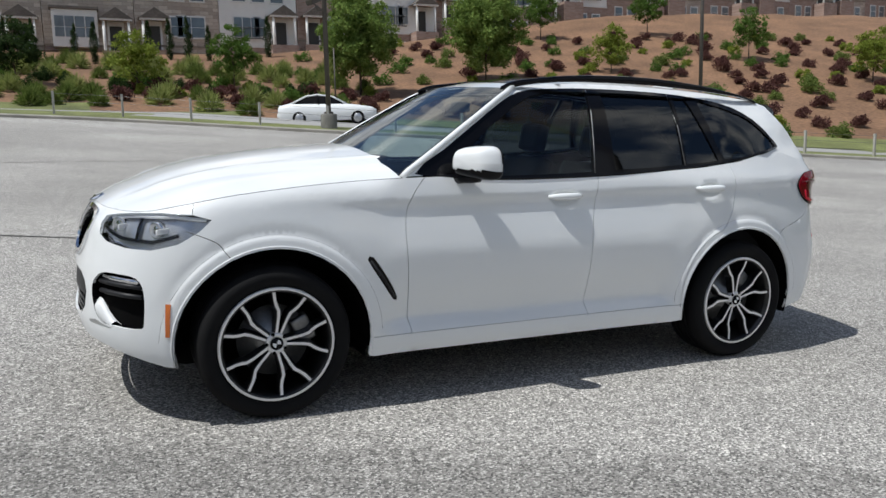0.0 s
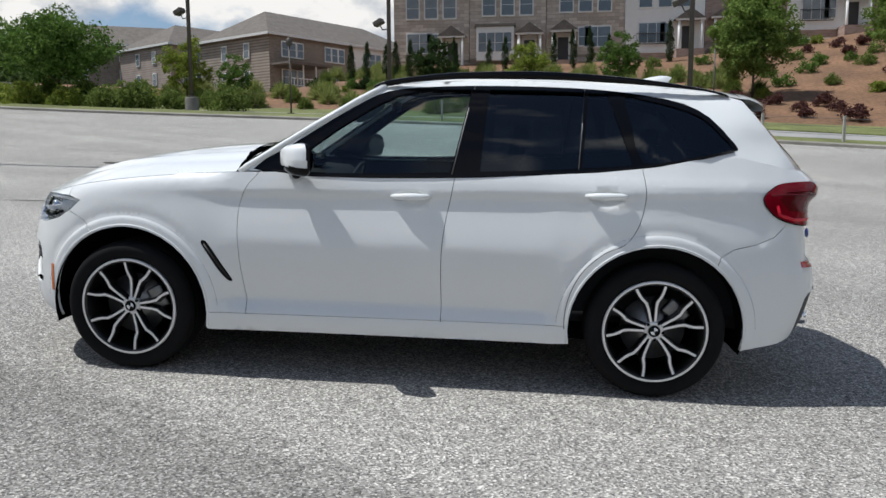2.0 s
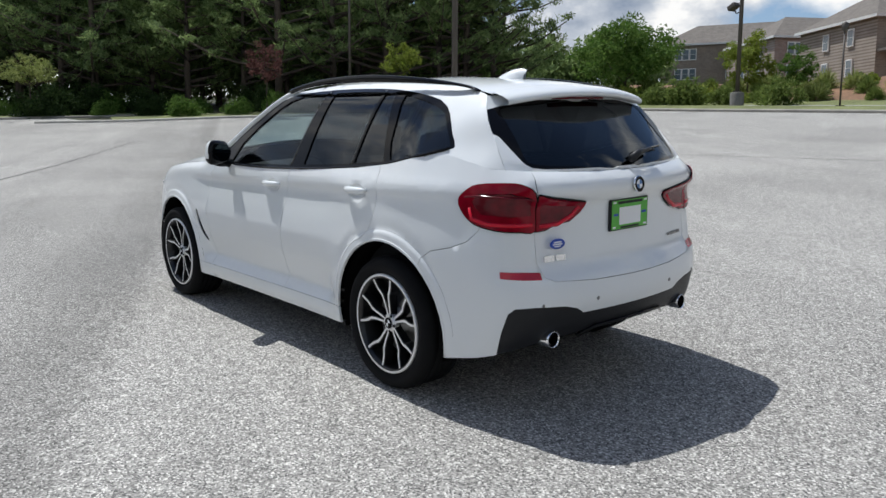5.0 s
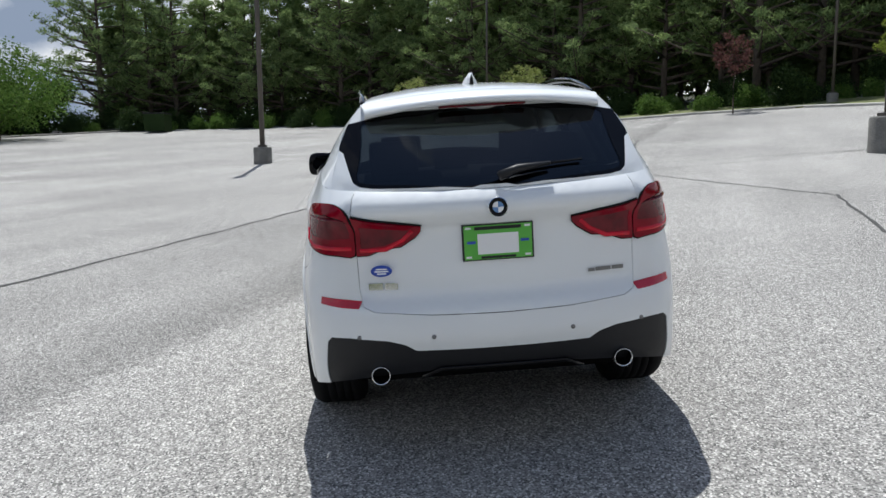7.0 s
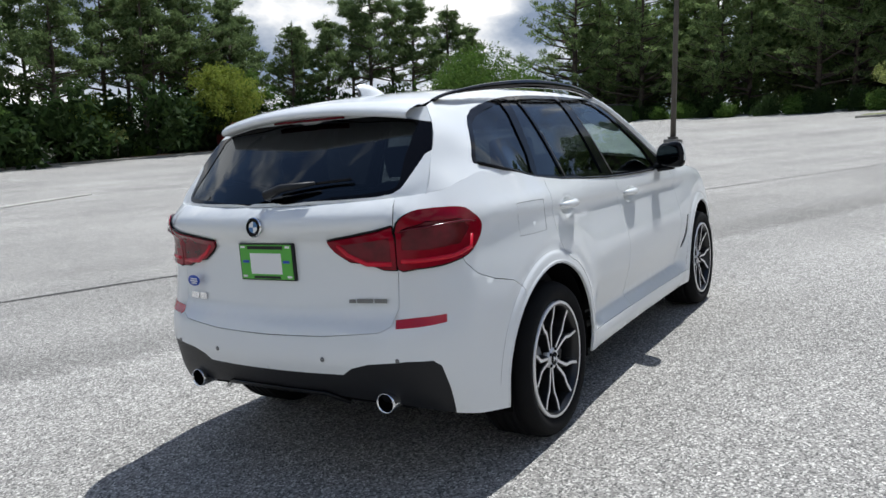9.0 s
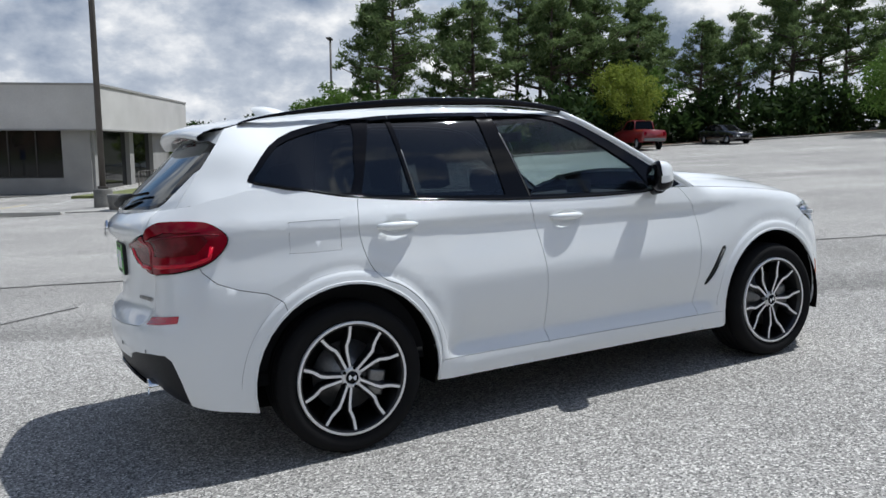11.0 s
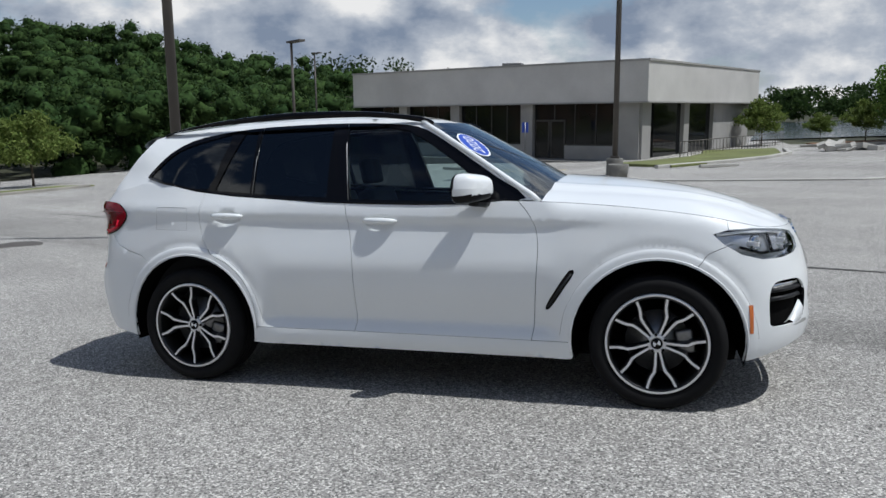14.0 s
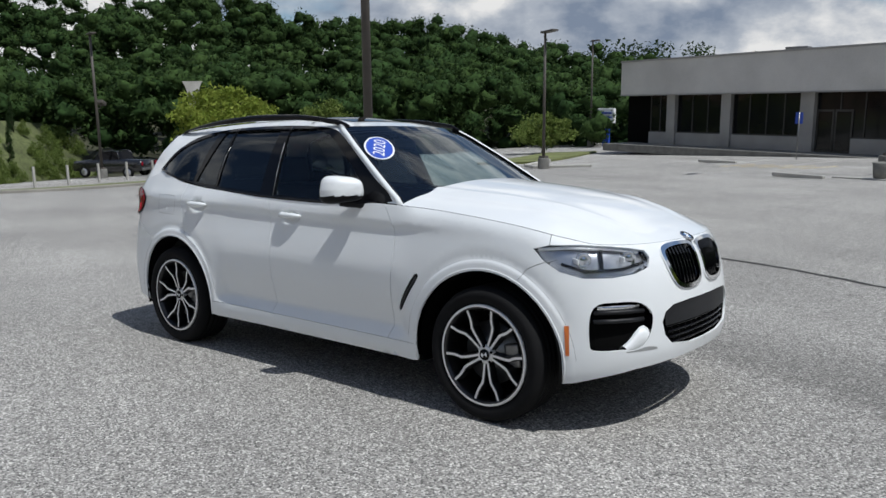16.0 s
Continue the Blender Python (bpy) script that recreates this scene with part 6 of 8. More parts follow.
def build_broadleaf(height, width, seed, mat, name, label, group="", leaf=0.15, trunk=0.09, low=0.28, per=34, clumps=120):
    g = np.random.default_rng(seed)
    t = thing(name, pose(0, 0, 0), label, "tree", group)
    bm, tips = branchy_trunk(height * 0.85, trunk, 14, g, 0.5, low, 0.9, 0.36)
    part("trunk", bm, M_BARK, t)
    centres, spreads = [], []
    zc, hz = height * (low + 1) / 2, height * (1 - low) / 2
    for _ in range(clumps):
        d = g.normal(size=3)
        d /= np.linalg.norm(d)
        r = 0.62 + 0.42 * g.random() if g.random() > 0.25 else 0.2 + 0.4 * g.random()
        taper = 1 - 0.25 * max(0, d[2])
        centres.append((d[0] * r * width / 2 * taper, d[1] * r * width / 2 * taper, zc + d[2] * r * hz))
        s = width * (0.07 + 0.08 * g.random())
        spreads.append((s, s, s * 0.8))
    crown_part(leaf_mesh(name + "_crown", centres, spreads, per, leaf * 1.45, mat, g, 0.2, 0.62), t)
    return t


def build_cypress(height, seed):
    g = np.random.default_rng(seed)
    t = thing("cypress", pose(0, 0, 0), "dark green columnar cypress on the bank", "tree", "cypresses before the houses")
    part("trunk", tube([(0, 0, -0.2), (0, 0, height * 0.8)], [0.06, 0.02], 6), M_BARK, t)
    centres, spreads = [], []
    for i in range(46):
        z = height * (0.05 + 0.9 * i / 45)
        w = 0.42 * math.sin(math.pi * min(0.93, 0.18 + 0.8 * i / 45)) ** 0.7
        a = g.random() * 6.28
        centres.append((math.cos(a) * w * 0.5, math.sin(a) * w * 0.5, z))
        spreads.append((w * 0.62, w * 0.62, 0.25))
    crown_part(leaf_mesh("cypress_crown", centres, spreads, 26, 0.15, M_CYPRESS, g, -1.2, 0.5), t)
    return t


def build_shrub(size, seed, mat, name, label, group, leaf=0.10, tall=0.8, per=26, clumps=22, droop=0.0, slim=0.55):
    leaf = leaf * (1.6 if droop == 0 else 1.0)
    g = np.random.default_rng(seed)
    centres, spreads = [], []
    for _ in range(clumps):
        d = g.normal(size=3)
        d /= np.linalg.norm(d)
        d[2] = abs(d[2])
        r = 0.40 + 0.42 * g.random()
        centres.append((d[0] * r * size / 2, d[1] * r * size / 2, 0.08 + d[2] * r * size * tall * 0.8))
        s = size * (0.15 + 0.07 * g.random())
        spreads.append((s, s, s * 0.85))
    me = leaf_mesh(name, centres, spreads, per, leaf, mat, g, droop, slim)
    return tagged(new(name, me), label, "shrub", group)


def build_tuft(size, seed, mat, label, group, blades=760, tall=0.72):
    """A dome of fine grass blades that arch out from one root."""
    g = np.random.default_rng(seed)
    d = g.normal(size=(blades, 3))
    d[:, 2] = np.abs(d[:, 2]) * 1.1 + 0.05
    d /= np.linalg.norm(d, axis=1)[:, None]
    r = size / 2 * (0.62 + 0.42 * g.random((blades, 1)))
    tip = d * r * np.array((1.0, 1.0, 2.0 * tall))
    root = tip * (0.30 + 0.45 * g.random((blades, 1)))
    tip[:, 2] -= 0.10 * size * g.random(blades)
    side = np.cross(d, g.normal(size=(blades, 3)))
    side *= 0.026 / (np.linalg.norm(side, axis=1)[:, None] + 1e-9)
    v = np.stack([root + side, root - side, tip], 1).reshape(-1, 3)
    me = bpy.data.meshes.new("grass_clump")
    me.from_pydata(v.tolist(), [], np.arange(3 * blades).reshape(-1, 3).tolist())
    me.materials.append(mat)
    return tagged(new("grass_clump", me), label, "shrub", group)


def put(ob, x, y, turn, scale=1.0, sink=0.05):
    ob.matrix_basis = pose(x, y, ground_height(x, y) - sink, 0, 0, turn) @ Matrix.Diagonal((scale, scale, scale, 1))
    return ob


def put_copy(ob, x, y, turn, scale=1.0, sink=0.05):
    c = copy_thing(ob, pose(0, 0, 0))
    return put(c, x, y, turn, scale, sink)


def scatter(kinds, places, low=0.85, high=1.15):
    """Sets out plants of several kinds at places of (x, y): the first of each kind, then copies."""
    used = set()
    for i, (x, y) in enumerate(places):
        k = kinds[int(rng.integers(len(kinds)))]
        s, t = low + (high - low) * rng.random(), rng.random() * 360
        if k in used:
            put_copy(k, x, y, t, s)
        else:
            put(k, x, y, t, s)
            used.add(k)
    for k in kinds:
        if k not in used:
            for o in (*k.children_recursive, k):
                bpy.data.objects.remove(o)


# -- woods round the lot ------------------------------------------------------------
pines = [build_pine(19, 11, "tall pine with dark green needles at the lot's edge"), build_pine(16.5, 12, "pine with a bare lower trunk at the lot's edge"),
         build_pine(21, 13, "tall pine with dark green needles at the lot's edge"), build_pine(14, 14, "slender pine with open crown at the lot's edge")]


def along(line, spacing, depth, jitter):
    out = []
    for (x0, y0), (x1, y1) in zip(line, line[1:]):
        n = max(1, int(math.hypot(x1 - x0, y1 - y0) / spacing))
        dx, dy = (x1 - x0) / n, (y1 - y0) / n
        l = math.hypot(dx, dy)
        for k in range(n):
            for row in range(depth):
                off = row * 4.0 + rng.normal() * jitter
                out.append((x0 + dx * (k + rng.random() * 0.8) + dy / l * off, y0 + dy * (k + rng.random() * 0.8) - dx / l * off))
    return out


scatter(pines, along([(-77, -32), (-78, -16), (-72, 2), (-60, 14), (-50, 24), (-42, 33), (-36, 36)][::-1], 3.3, 3, 1.0), 0.85, 1.1)
pines_s = [build_pine(13, 21, "open-crowned pine behind the kerb", 0.34, M_PINE_D), build_pine(11.5, 22, "open-crowned pine behind the kerb", 0.34, M_PINE_D), build_pine(14.5, 23, "tall open-crowned pine behind the kerb", 0.34, M_PINE_D)]
scatter(pines_s, along([(-20, -52), (-29, -51), (-40, -54), (-52, -50), (-62, -45), (-72, -38)], 4.2, 2, 1.2), 0.85, 1.15)
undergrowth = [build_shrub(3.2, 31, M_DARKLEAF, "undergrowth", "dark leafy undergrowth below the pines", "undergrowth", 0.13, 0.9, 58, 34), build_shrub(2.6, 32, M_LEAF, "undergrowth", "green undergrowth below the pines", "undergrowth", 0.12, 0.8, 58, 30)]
low_places = along([(-22, -49), (-40, -50.5), (-56, -46), (-70, -37)], 2.6, 2, 0.8)
tall_places = along([(-70, -37), (-75, -16), (-70, 1), (-58, 12), (-48, 22), (-40, 31)], 2.4, 2, 0.8)
scatter(undergrowth, low_places, 0.4, 0.85)
for x, y in tall_places:
    put_copy(undergrowth[int(rng.integers(2))], x, y, rng.random() * 360, 0.7 + 0.5 * rng.random())
yellow = [build_broadleaf(5.5, 5.2, 41, M_LEAF_Y, "small_tree", "yellow-green leafy small tree behind the kerb", leaf=0.2, clumps=80), build_broadleaf(6.5, 5.0, 42, M_LEAF, "small_tree", "green leafy small tree behind the kerb", leaf=0.2, clumps=80)]
scatter(yellow, [(-39, -46.5), (-43.5, -46), (-64.5, -37), (-31, -49)], 0.85, 1.15)

# broad tree south of the lot and round the building
grove = [build_broadleaf(6.6, 6.6, 51, M_LEAF, "broadleaf_tree", "large leafy tree with big pale green leaves", leaf=0.21, clumps=120, low=0.12, per=70), build_broadleaf(5.6, 6.0, 52, M_LEAF, "broadleaf_tree", "leafy tree with big green leaves", leaf=0.20, clumps=100, low=0.1, per=70)]
scatter(grove, [(-14.6, -45.0), (-17.8, -46.2), (-20.5, -47)], 0.9, 1.0)
east_trees = [build_broadleaf(5.0, 6.0, 55, M_LEAF_Y, "small_tree", "yellow-green spreading tree beyond the lot", leaf=0.24, clumps=110, low=0.3), build_broadleaf(4.4, 5.0, 56, M_HEDGE, "small_tree", "pale green spreading tree beyond the lot", leaf=0.22, clumps=90, low=0.3)]
scatter(east_trees, [(33.2, -22.0), (37.0, -26.5), (33.5, -30.0)], 0.85, 1.0)
put(build_broadleaf(2.7, 4.6, 57, M_HEDGE, "small_tree", "low pale green tree beyond the lot", leaf=0.2, clumps=70, low=0.2), 25.3, -43.0, 30)
conifers = [build_cypress(4.2, 61)]
tagged(conifers[0], "green conical conifer on the grass bank", "tree", "conifers on the bank")
# tree by the north-west corner of the lot and island trees
put(build_broadleaf(4.9, 6.3, 71, M_LEAF, "broadleaf_tree", "spreading green tree behind the kerb", leaf=0.19, trunk=0.14, clumps=170, low=0.28), -25.0, 36.5, 20)
red = put(build_broadleaf(4.6, 2.6, 72, M_RED, "crape_myrtle", "small multi-stemmed tree with reddish foliage on a grass island", leaf=0.14, trunk=0.05, low=0.5, clumps=40, per=20), -38.5, 19.2, 0)
put(build_broadleaf(4.4, 2.7, 73, M_LEAF_Y, "crape_myrtle", "small multi-stemmed yellow-green tree on a grass island", leaf=0.14, trunk=0.06, low=0.5, clumps=50, per=26), -35.6, 27.2, 0)
put(build_broadleaf(2.3, 1.9, 74, M_GRASSTUFT, "crape_myrtle", "small pale sapling on the mulch verge", leaf=0.12, trunk=0.04, low=0.5, clumps=24, per=20), -29.5, -44.8, 0)

put(build_broadleaf(7.3, 10.8, 76, M_LEAF, "broadleaf_tree", "broad bright green tree before the pines", leaf=0.20, trunk=0.15, clumps=230, low=0.14), -56.5, -30.8, 50)
put(build_broadleaf(6.8, 6.0, 77, M_LEAF_Y, "broadleaf_tree", "yellow-green tree before the pines", leaf=0.18, trunk=0.12, clumps=150, low=0.25), -38.3, -43.8, 110)
vase = build_broadleaf(3.8, 3.2, 75, M_GRASSTUFT, "crape_myrtle", "small vase-shaped tree with pale green leaves on a grass island", leaf=0.12, trunk=0.06, low=0.52, clumps=60, per=24)
put(vase, -53.8, 1.2, 0)
put_copy(vase, -54.0, 9.6, 130, 1.12)

# -- hill woods, far off --------------------------------------------------------------
SKYLINE = [(-78, 1.2), (-70.5, 2.0), (-68, 2.9), (-65, 3.7), (-61, 4.0), (-57.5, 4.4), (-54, 5.7), (-48, 6.2), (-42, 6.4), (-39.5, 6.8), (-36.5, 8.5), (-32.5, 8.5), (-29, 6.5), (-26, 7.0), (-21, 6.6), (10, 5.0)]


def build_hill_woods():
    """Rows of crowns that climb the hill; each row's tops stand higher than those before it."""
    g = np.random.default_rng(5)
    centres, spreads = [], []
    for k in range(640):
        az = g.uniform(-80, -12)
        d = g.uniform(66, 135)
        if az > -20 and d < 90:
            continue
        up = 0.30 + 0.70 * step(66, 128, d) * g.uniform(0.80, 1.10)
        a = math.radians(az)
        x, y = -2.0 + d * math.cos(a), 4.8 + d * math.sin(a)
        top = 1.5 + d * math.tan(math.radians(curve_at(SKYLINE, az) * up))
        h = g.uniform(5.5, 8.5)
        for _ in range(6):
            v = g.normal(size=3)
            v /= np.linalg.norm(v)
            w = h * 0.30
            centres.append((x + v[0] * w, y + v[1] * w, top - h * 0.42 + v[2] * h * 0.36))
            s = h * g.uniform(0.17, 0.27)
            spreads.append((s, s, s * 0.85))
    woods = tagged(new("woods", leaf_mesh("woods", centres, spreads, 46, 0.46, M_DARKLEAF, g, 0.1, 0.7)), "dark green wooded hillside", "woods", kind="stuff")
    # dense leafy masses inside the clumps, so that each crown shades as one body
    ball = bmesh.new()
    bmesh.ops.create_icosphere(ball, subdivisions=2, radius=1.0)
    unit = np.array([v.co[:] for v in ball.verts])
    tri = np.array([[v.index for v in f.verts] for f in ball.faces])
    ball.free()
    c, r = np.array(centres), np.array(spreads)
    verts = c[:, None, :] + unit[None] * r[:, None, :] * g.uniform(0.28, 0.80, (len(c), len(unit), 1))
    faces = tri[None] + (np.arange(len(c)) * len(unit))[:, None, None]
    me = bpy.data.meshes.new("canopy")
    me.from_pydata(verts.reshape(-1, 3).tolist(), [], faces.reshape(-1, 3).tolist())
    me.materials.append(M_CANOPY)
    me.shade_smooth()
    canopy = tagged(new("canopy", me), "dense inner foliage of the wooded hillside")
    canopy.parent = woods
    return woods


build_hill_woods()


def build_wood_interior(name, line, depth, height, count, seed, mat=None):
    """The dark inner mass of a wood behind its first trees."""
    g = np.random.default_rng(seed)
    centres, spreads = [], []
    seg = list(zip(line, line[1:]))
    lens = np.array([math.hypot(b[0] - a[0], b[1] - a[1]) for a, b in seg])
    for _ in range(count):
        (x0, y0), (x1, y1) = seg[int(g.choice(len(seg), p=lens / lens.sum()))]
        t, off = g.random(), g.uniform(*depth)
        l = math.hypot(x1 - x0, y1 - y0)
        x, y = x0 + (x1 - x0) * t + (y1 - y0) / l * off, y0 + (y1 - y0) * t - (x1 - x0) / l * off
        z = ground_height(x, y)
        h = height * (0.75 + 0.25 * math.sin(x * 0.9 + y * 0.6)) * g.random() ** 0.8
        centres.append((x, y, z + h + 0.4))
        spreads.append((1.5, 1.5, 1.3))
    return tagged(new("woods", leaf_mesh("woods", centres, spreads, 34, 0.85, mat or M_PINE, g, 0.0, 0.5)), name, "woods", kind="stuff")


build_wood_interior("dense dark pine wood behind the lot", [(-77, -32), (-78, -16), (-72, 2), (-60, 14), (-50, 24), (-43, 32), (-39, 36)][::-1], (3.0, 11.0), 13.0, 1500, 15)
# the dark leaf colour puts the shade into this inner mass
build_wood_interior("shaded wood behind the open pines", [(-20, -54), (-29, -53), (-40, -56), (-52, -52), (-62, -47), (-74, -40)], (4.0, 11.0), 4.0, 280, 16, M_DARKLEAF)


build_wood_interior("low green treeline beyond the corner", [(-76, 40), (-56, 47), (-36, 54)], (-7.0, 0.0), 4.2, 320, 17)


def build_far_woods():
    """The low treeline all round, past the lot and the houses."""
    g = np.random.default_rng(6)
    centres, spreads = [], []
    for k in range(330):
        a = math.radians(g.uniform(100, 355) if k % 2 else g.uniform(235, 285))
        d = g.uniform(120, 240)
        x, y = d * math.cos(a), d * math.sin(a)
        h = g.uniform(5, 9) * (0.75 if 235 < math.degrees(a) < 285 else 1.3)
        z = ground_height(max(-260, min(260, x)), max(-260, min(260, y)))
        for _ in range(4):
            v = g.normal(size=3)
            v /= np.linalg.norm(v)
            centres.append((x + v[0] * h * 0.6, y + v[1] * h * 0.6, z + h * 0.5 + v[2] * h * 0.4))
            spreads.append((h * 0.3, h * 0.3, h * 0.22))
    return tagged(new("woods", leaf_mesh("woods", centres, spreads, 30, 0.9, M_DARKLEAF, g, 0.1, 0.7)), "distant dark green treeline", "woods", kind="stuff")


build_far_woods()

# -- the planted bank --------------------------------------------------------------
GB = "shrubs on the bank"
tufts = [build_tuft(1.7, 81, M_GRASSTUFT, "pale green ornamental grass clump on the bank", GB), build_tuft(1.45, 82, M_HEDGE, "green ornamental grass clump on the bank", GB)]
purple = [build_shrub(1.15, 83, M_RED, "purple_shrub", "dark purple rounded shrub on mulch", GB, 0.095, 0.75, 17, 26), build_shrub(1.0, 84, M_RED, "purple_shrub", "dark purple rounded shrub on mulch", GB, 0.095, 0.75, 17, 26)]
green = [build_shrub(1.3, 85, M_LEAF, "green_shrub", "green leafy shrub on mulch", GB, 0.11, 0.7), build_shrub(1.5, 86, M_DARKLEAF, "green_shrub", "dark green shrub on mulch", GB, 0.12, 0.65), build_shrub(1.0, 87, M_LEAF_Y, "yellow_shrub", "yellow-green shrub on mulch", GB, 0.10, 0.7)]


def bank_places(x0, x1, b0, b1, dx, db, jitter=0.5, skip=0.15):
    """Staggered rows between two distances behind the kerb."""
    out = []
    b, row = b0, 0
    while b <= b1:
        x = x0 + (dx / 2 if row % 2 else 0)
        while x <= x1:
            if rng.random() > skip:
                px, pb = x + rng.normal() * jitter, b + rng.normal() * jitter * 0.6
                out.append((px, kerb_y(px) + pb))
            x += dx
        b += db
        row += 1
    return out


scatter(tufts, bank_places(-24, 12, 10.2, 14.5, 1.9, 2.0), 0.9, 1.3)
scatter(green, bank_places(-16, 12, 15.5, 21, 2.0, 1.9), 0.8, 1.2)
scatter([build_tuft(1.8, 88, M_GRASSTUFT, "tall pale ornamental grass clump on the bank", GB), build_tuft(1.6, 89, M_HEDGE, "green ornamental grass clump on the bank", GB)],
        bank_places(-14, 16, 21.5, 30, 2.1, 2.2), 0.9, 1.25)
mixed = [build_shrub(1.25, 90, M_LEAF, "green_shrub", "green leafy shrub on mulch", GB, 0.10, 0.7, 16, 22), build_shrub(1.0, 92, M_LEAF_Y, "yellow_shrub", "yellow-green shrub on mulch", GB, 0.08, 0.7), build_shrub(1.35, 91, M_HEDGE, "green_shrub", "pale green shrub on mulch", GB, 0.09, 0.7)]
rows_e = bank_places(23, 84, 11.5, 44, 2.3, 2.25, 0.4, 0.12)
pick = [rng.random() for _ in rows_e]
scatter(purple, bank_places(0, 23, 12.6, 17.5, 2.1, 2.2) + [p for p, k in zip(rows_e, pick) if k < 0.5], 0.95, 1.45)
scatter(mixed, bank_places(12, 23, 19, 36, 2.8, 2.8, 0.7, 0.3) + [p for p, k in zip(rows_e, pick) if k >= 0.5], 0.9, 1.4)
scatter([build_shrub(2.4, 93, M_HEDGE, "hedge_shrub", "bushy green shrub behind the kerb", "hedge behind the kerb", 0.14, 0.7, 36, 26), build_shrub(2.1, 94, M_LEAF_Y, "hedge_shrub", "yellow-green bushy shrub behind the kerb", "hedge behind the kerb", 0.14, 0.6, 36, 26)],
        bank_places(-34, -15, 3.5, 10, 2.4, 2.8), 0.8, 1.3)
GM = "young trees on the bank"
maples = [build_broadleaf(6.6, 4.4, 101, M_MAPLE, "maple_tree", "dense green maple on the bank", GM, 0.17, 0.09, 0.16, 60, 200), build_broadleaf(6.9, 4.8, 102, M_MAPLE, "maple_tree", "dense green maple on the bank", GM, 0.17, 0.09, 0.14, 60, 210)]
put(maples[0], 14.2, 42.6, 10)
put(maples[1], 23.6, 43.4, 200, 1.05)
young = [build_broadleaf(4.4, 3.0, 103, M_LEAF, "young_tree", "small green tree on the bank", GM, 0.15, 0.06, 0.25, 30, 80), build_broadleaf(3.8, 3.2, 104, M_LEAF_Y, "young_tree", "small yellow-green tree on the bank", GM, 0.15, 0.06, 0.2, 30, 80),
         build_broadleaf(4.0, 3.0, 105, M_DARKLEAF, "young_tree", "small dark green tree on the bank", GM, 0.15, 0.06, 0.15, 30, 80)]
for i, (k, x, y) in enumerate(((0, 6.9, 45.5), (1, 1.2, 44.5), (2, -5.2, 47.5), (0, 36.0, 56.0), (0, 45.5, 53.0), (1, 33.5, 42.5), (0, 46.0, 41.5), (1, 49.0, 33.0), (1, -20.0, 42.0), (0, -16.5, 41.0))):
    (put if i < 3 else put_copy)(young[k], x, y, 40 * i, (0.9 if i < 9 else 0.55) + 0.04 * (i % 5))
cyp = build_cypress(3.4, 110)
for i, (x, y) in enumerate(((-1.9, 58.5), (-0.6, 58.6), (5.0, 62.2), (6.4, 62.0), (7.9, 61.2), (3.4, 61.8), (-7.6, 53.5), (-6.0, 53.0), (-9.6, 54.5), (-8.8, 54.3), (-4.5, 56.0), (13.0, 62.5), (-12.0, 53), (-10.9, 53.6))):
    (put if i == 0 else put_copy)(cyp, x, y, 50 * i, 0.85 + 0.06 * (i % 4))

# ---------------------------------------------------------------- kerbs, road, poles
kerb_line = [(x, kerb_y(x)) for x in range(-34, 61, 2)]
strip("kerb", kerb_line, 0.30, 0.0, 0.13, M_KERB, "weathered concrete kerb along the lot's north edge", "kerb", side=0.15)
strip("verge", kerb_line[4:], 2.2, 0.0, 0.11, M_GRASS, "mown grass verge between lot and street", "verge", side=1.42)
strip("road", kerb_line[8:], 4.4, 0.0, 0.025, M_ROAD, "grey asphalt street beyond the grass verge", "road", side=4.75)
strip("verge", kerb_line[19:], 3.0, 0.0, 0.09, M_GRASS, "mown grass strip at the bank's foot", "verge", side=8.5)
strip("kerb", [(-27, 25.8), (-31, 24.2), (-37, 22.6), (-41.5, 18.0), (-43.5, 12.0), (-46, 8)], 0.25, 0.0, 0.14, M_CONCRETE, "concrete kerb round the north-west corner", "kerb")
strip("grass_island", [(-29.5, 27.2), (-37.5, 25.2), (-44.5, 19.5), (-46.5, 12.5)], 5.0, 0.0, 0.10, M_GRASS, "mown grass island", "grass")
strip("grass_island", [(-55.6, -1.0), (-54.6, 4.0), (-53.6, 10.0), (-50.8, 15.5)], 3.0, 0.0, 0.12, M_GRASS, "mown grass island by the west woods", "grass")
strip("kerb", [(-53.9, -1.2), (-52.9, 4.0), (-51.9, 10.0), (-49.2, 15.0)], 0.25, 0.0, 0.15, M_KERB, "dark kerb of the island by the west woods", "kerb")
strip("kerb", [(-8, -43.0), (-16, -43.3), (-24, -44.5), (-34, -42.8), (-46, -40.5), (-60, -34), (-69, -25)], 0.25, 0.0, 0.14, M_KERB, "concrete kerb along the south-west edge", "kerb")
strip("mulch_verge", [(-9, -45.0), (-24, -46.6), (-34, -45.0), (-47, -42.7), (-61, -36)], 3.4, 0.0, 0.08, M_MULCH, "red-brown mulch verge", "verge")
strip("kerb", [(28.4, -8.0), (28.6, -14.0), (28.8, -20.0), (27.0, -27.0)], 0.25, 0.0, 0.13, M_KERB, "concrete kerb along the east edge", "kerb")
strip("verge", [(30.4, -6.0), (30.4, -14.0), (30.6, -20.0), (28.8, -28.0)], 3.2, 0.0, 0.07, M_GRASS, "grass verge east of the lot", "verge")
strip("kerb", [(-0.6, -27.6), (-3.4, -30.4), (-5.4, -33.0), (-6.6, -36.0), (-6.9, -40.5)], 0.22, 0.0, 0.14, M_CONCRETE, "concrete kerb round the lawn by the building", "kerb")
strip("lawn", [(0.2, -29.2), (-2.0, -31.6), (-3.6, -34.0), (-4.4, -37), (-4.6, -41)], 3.8, 0.0, 0.11, M_GRASS, "bright mown lawn beside the building", "grass")
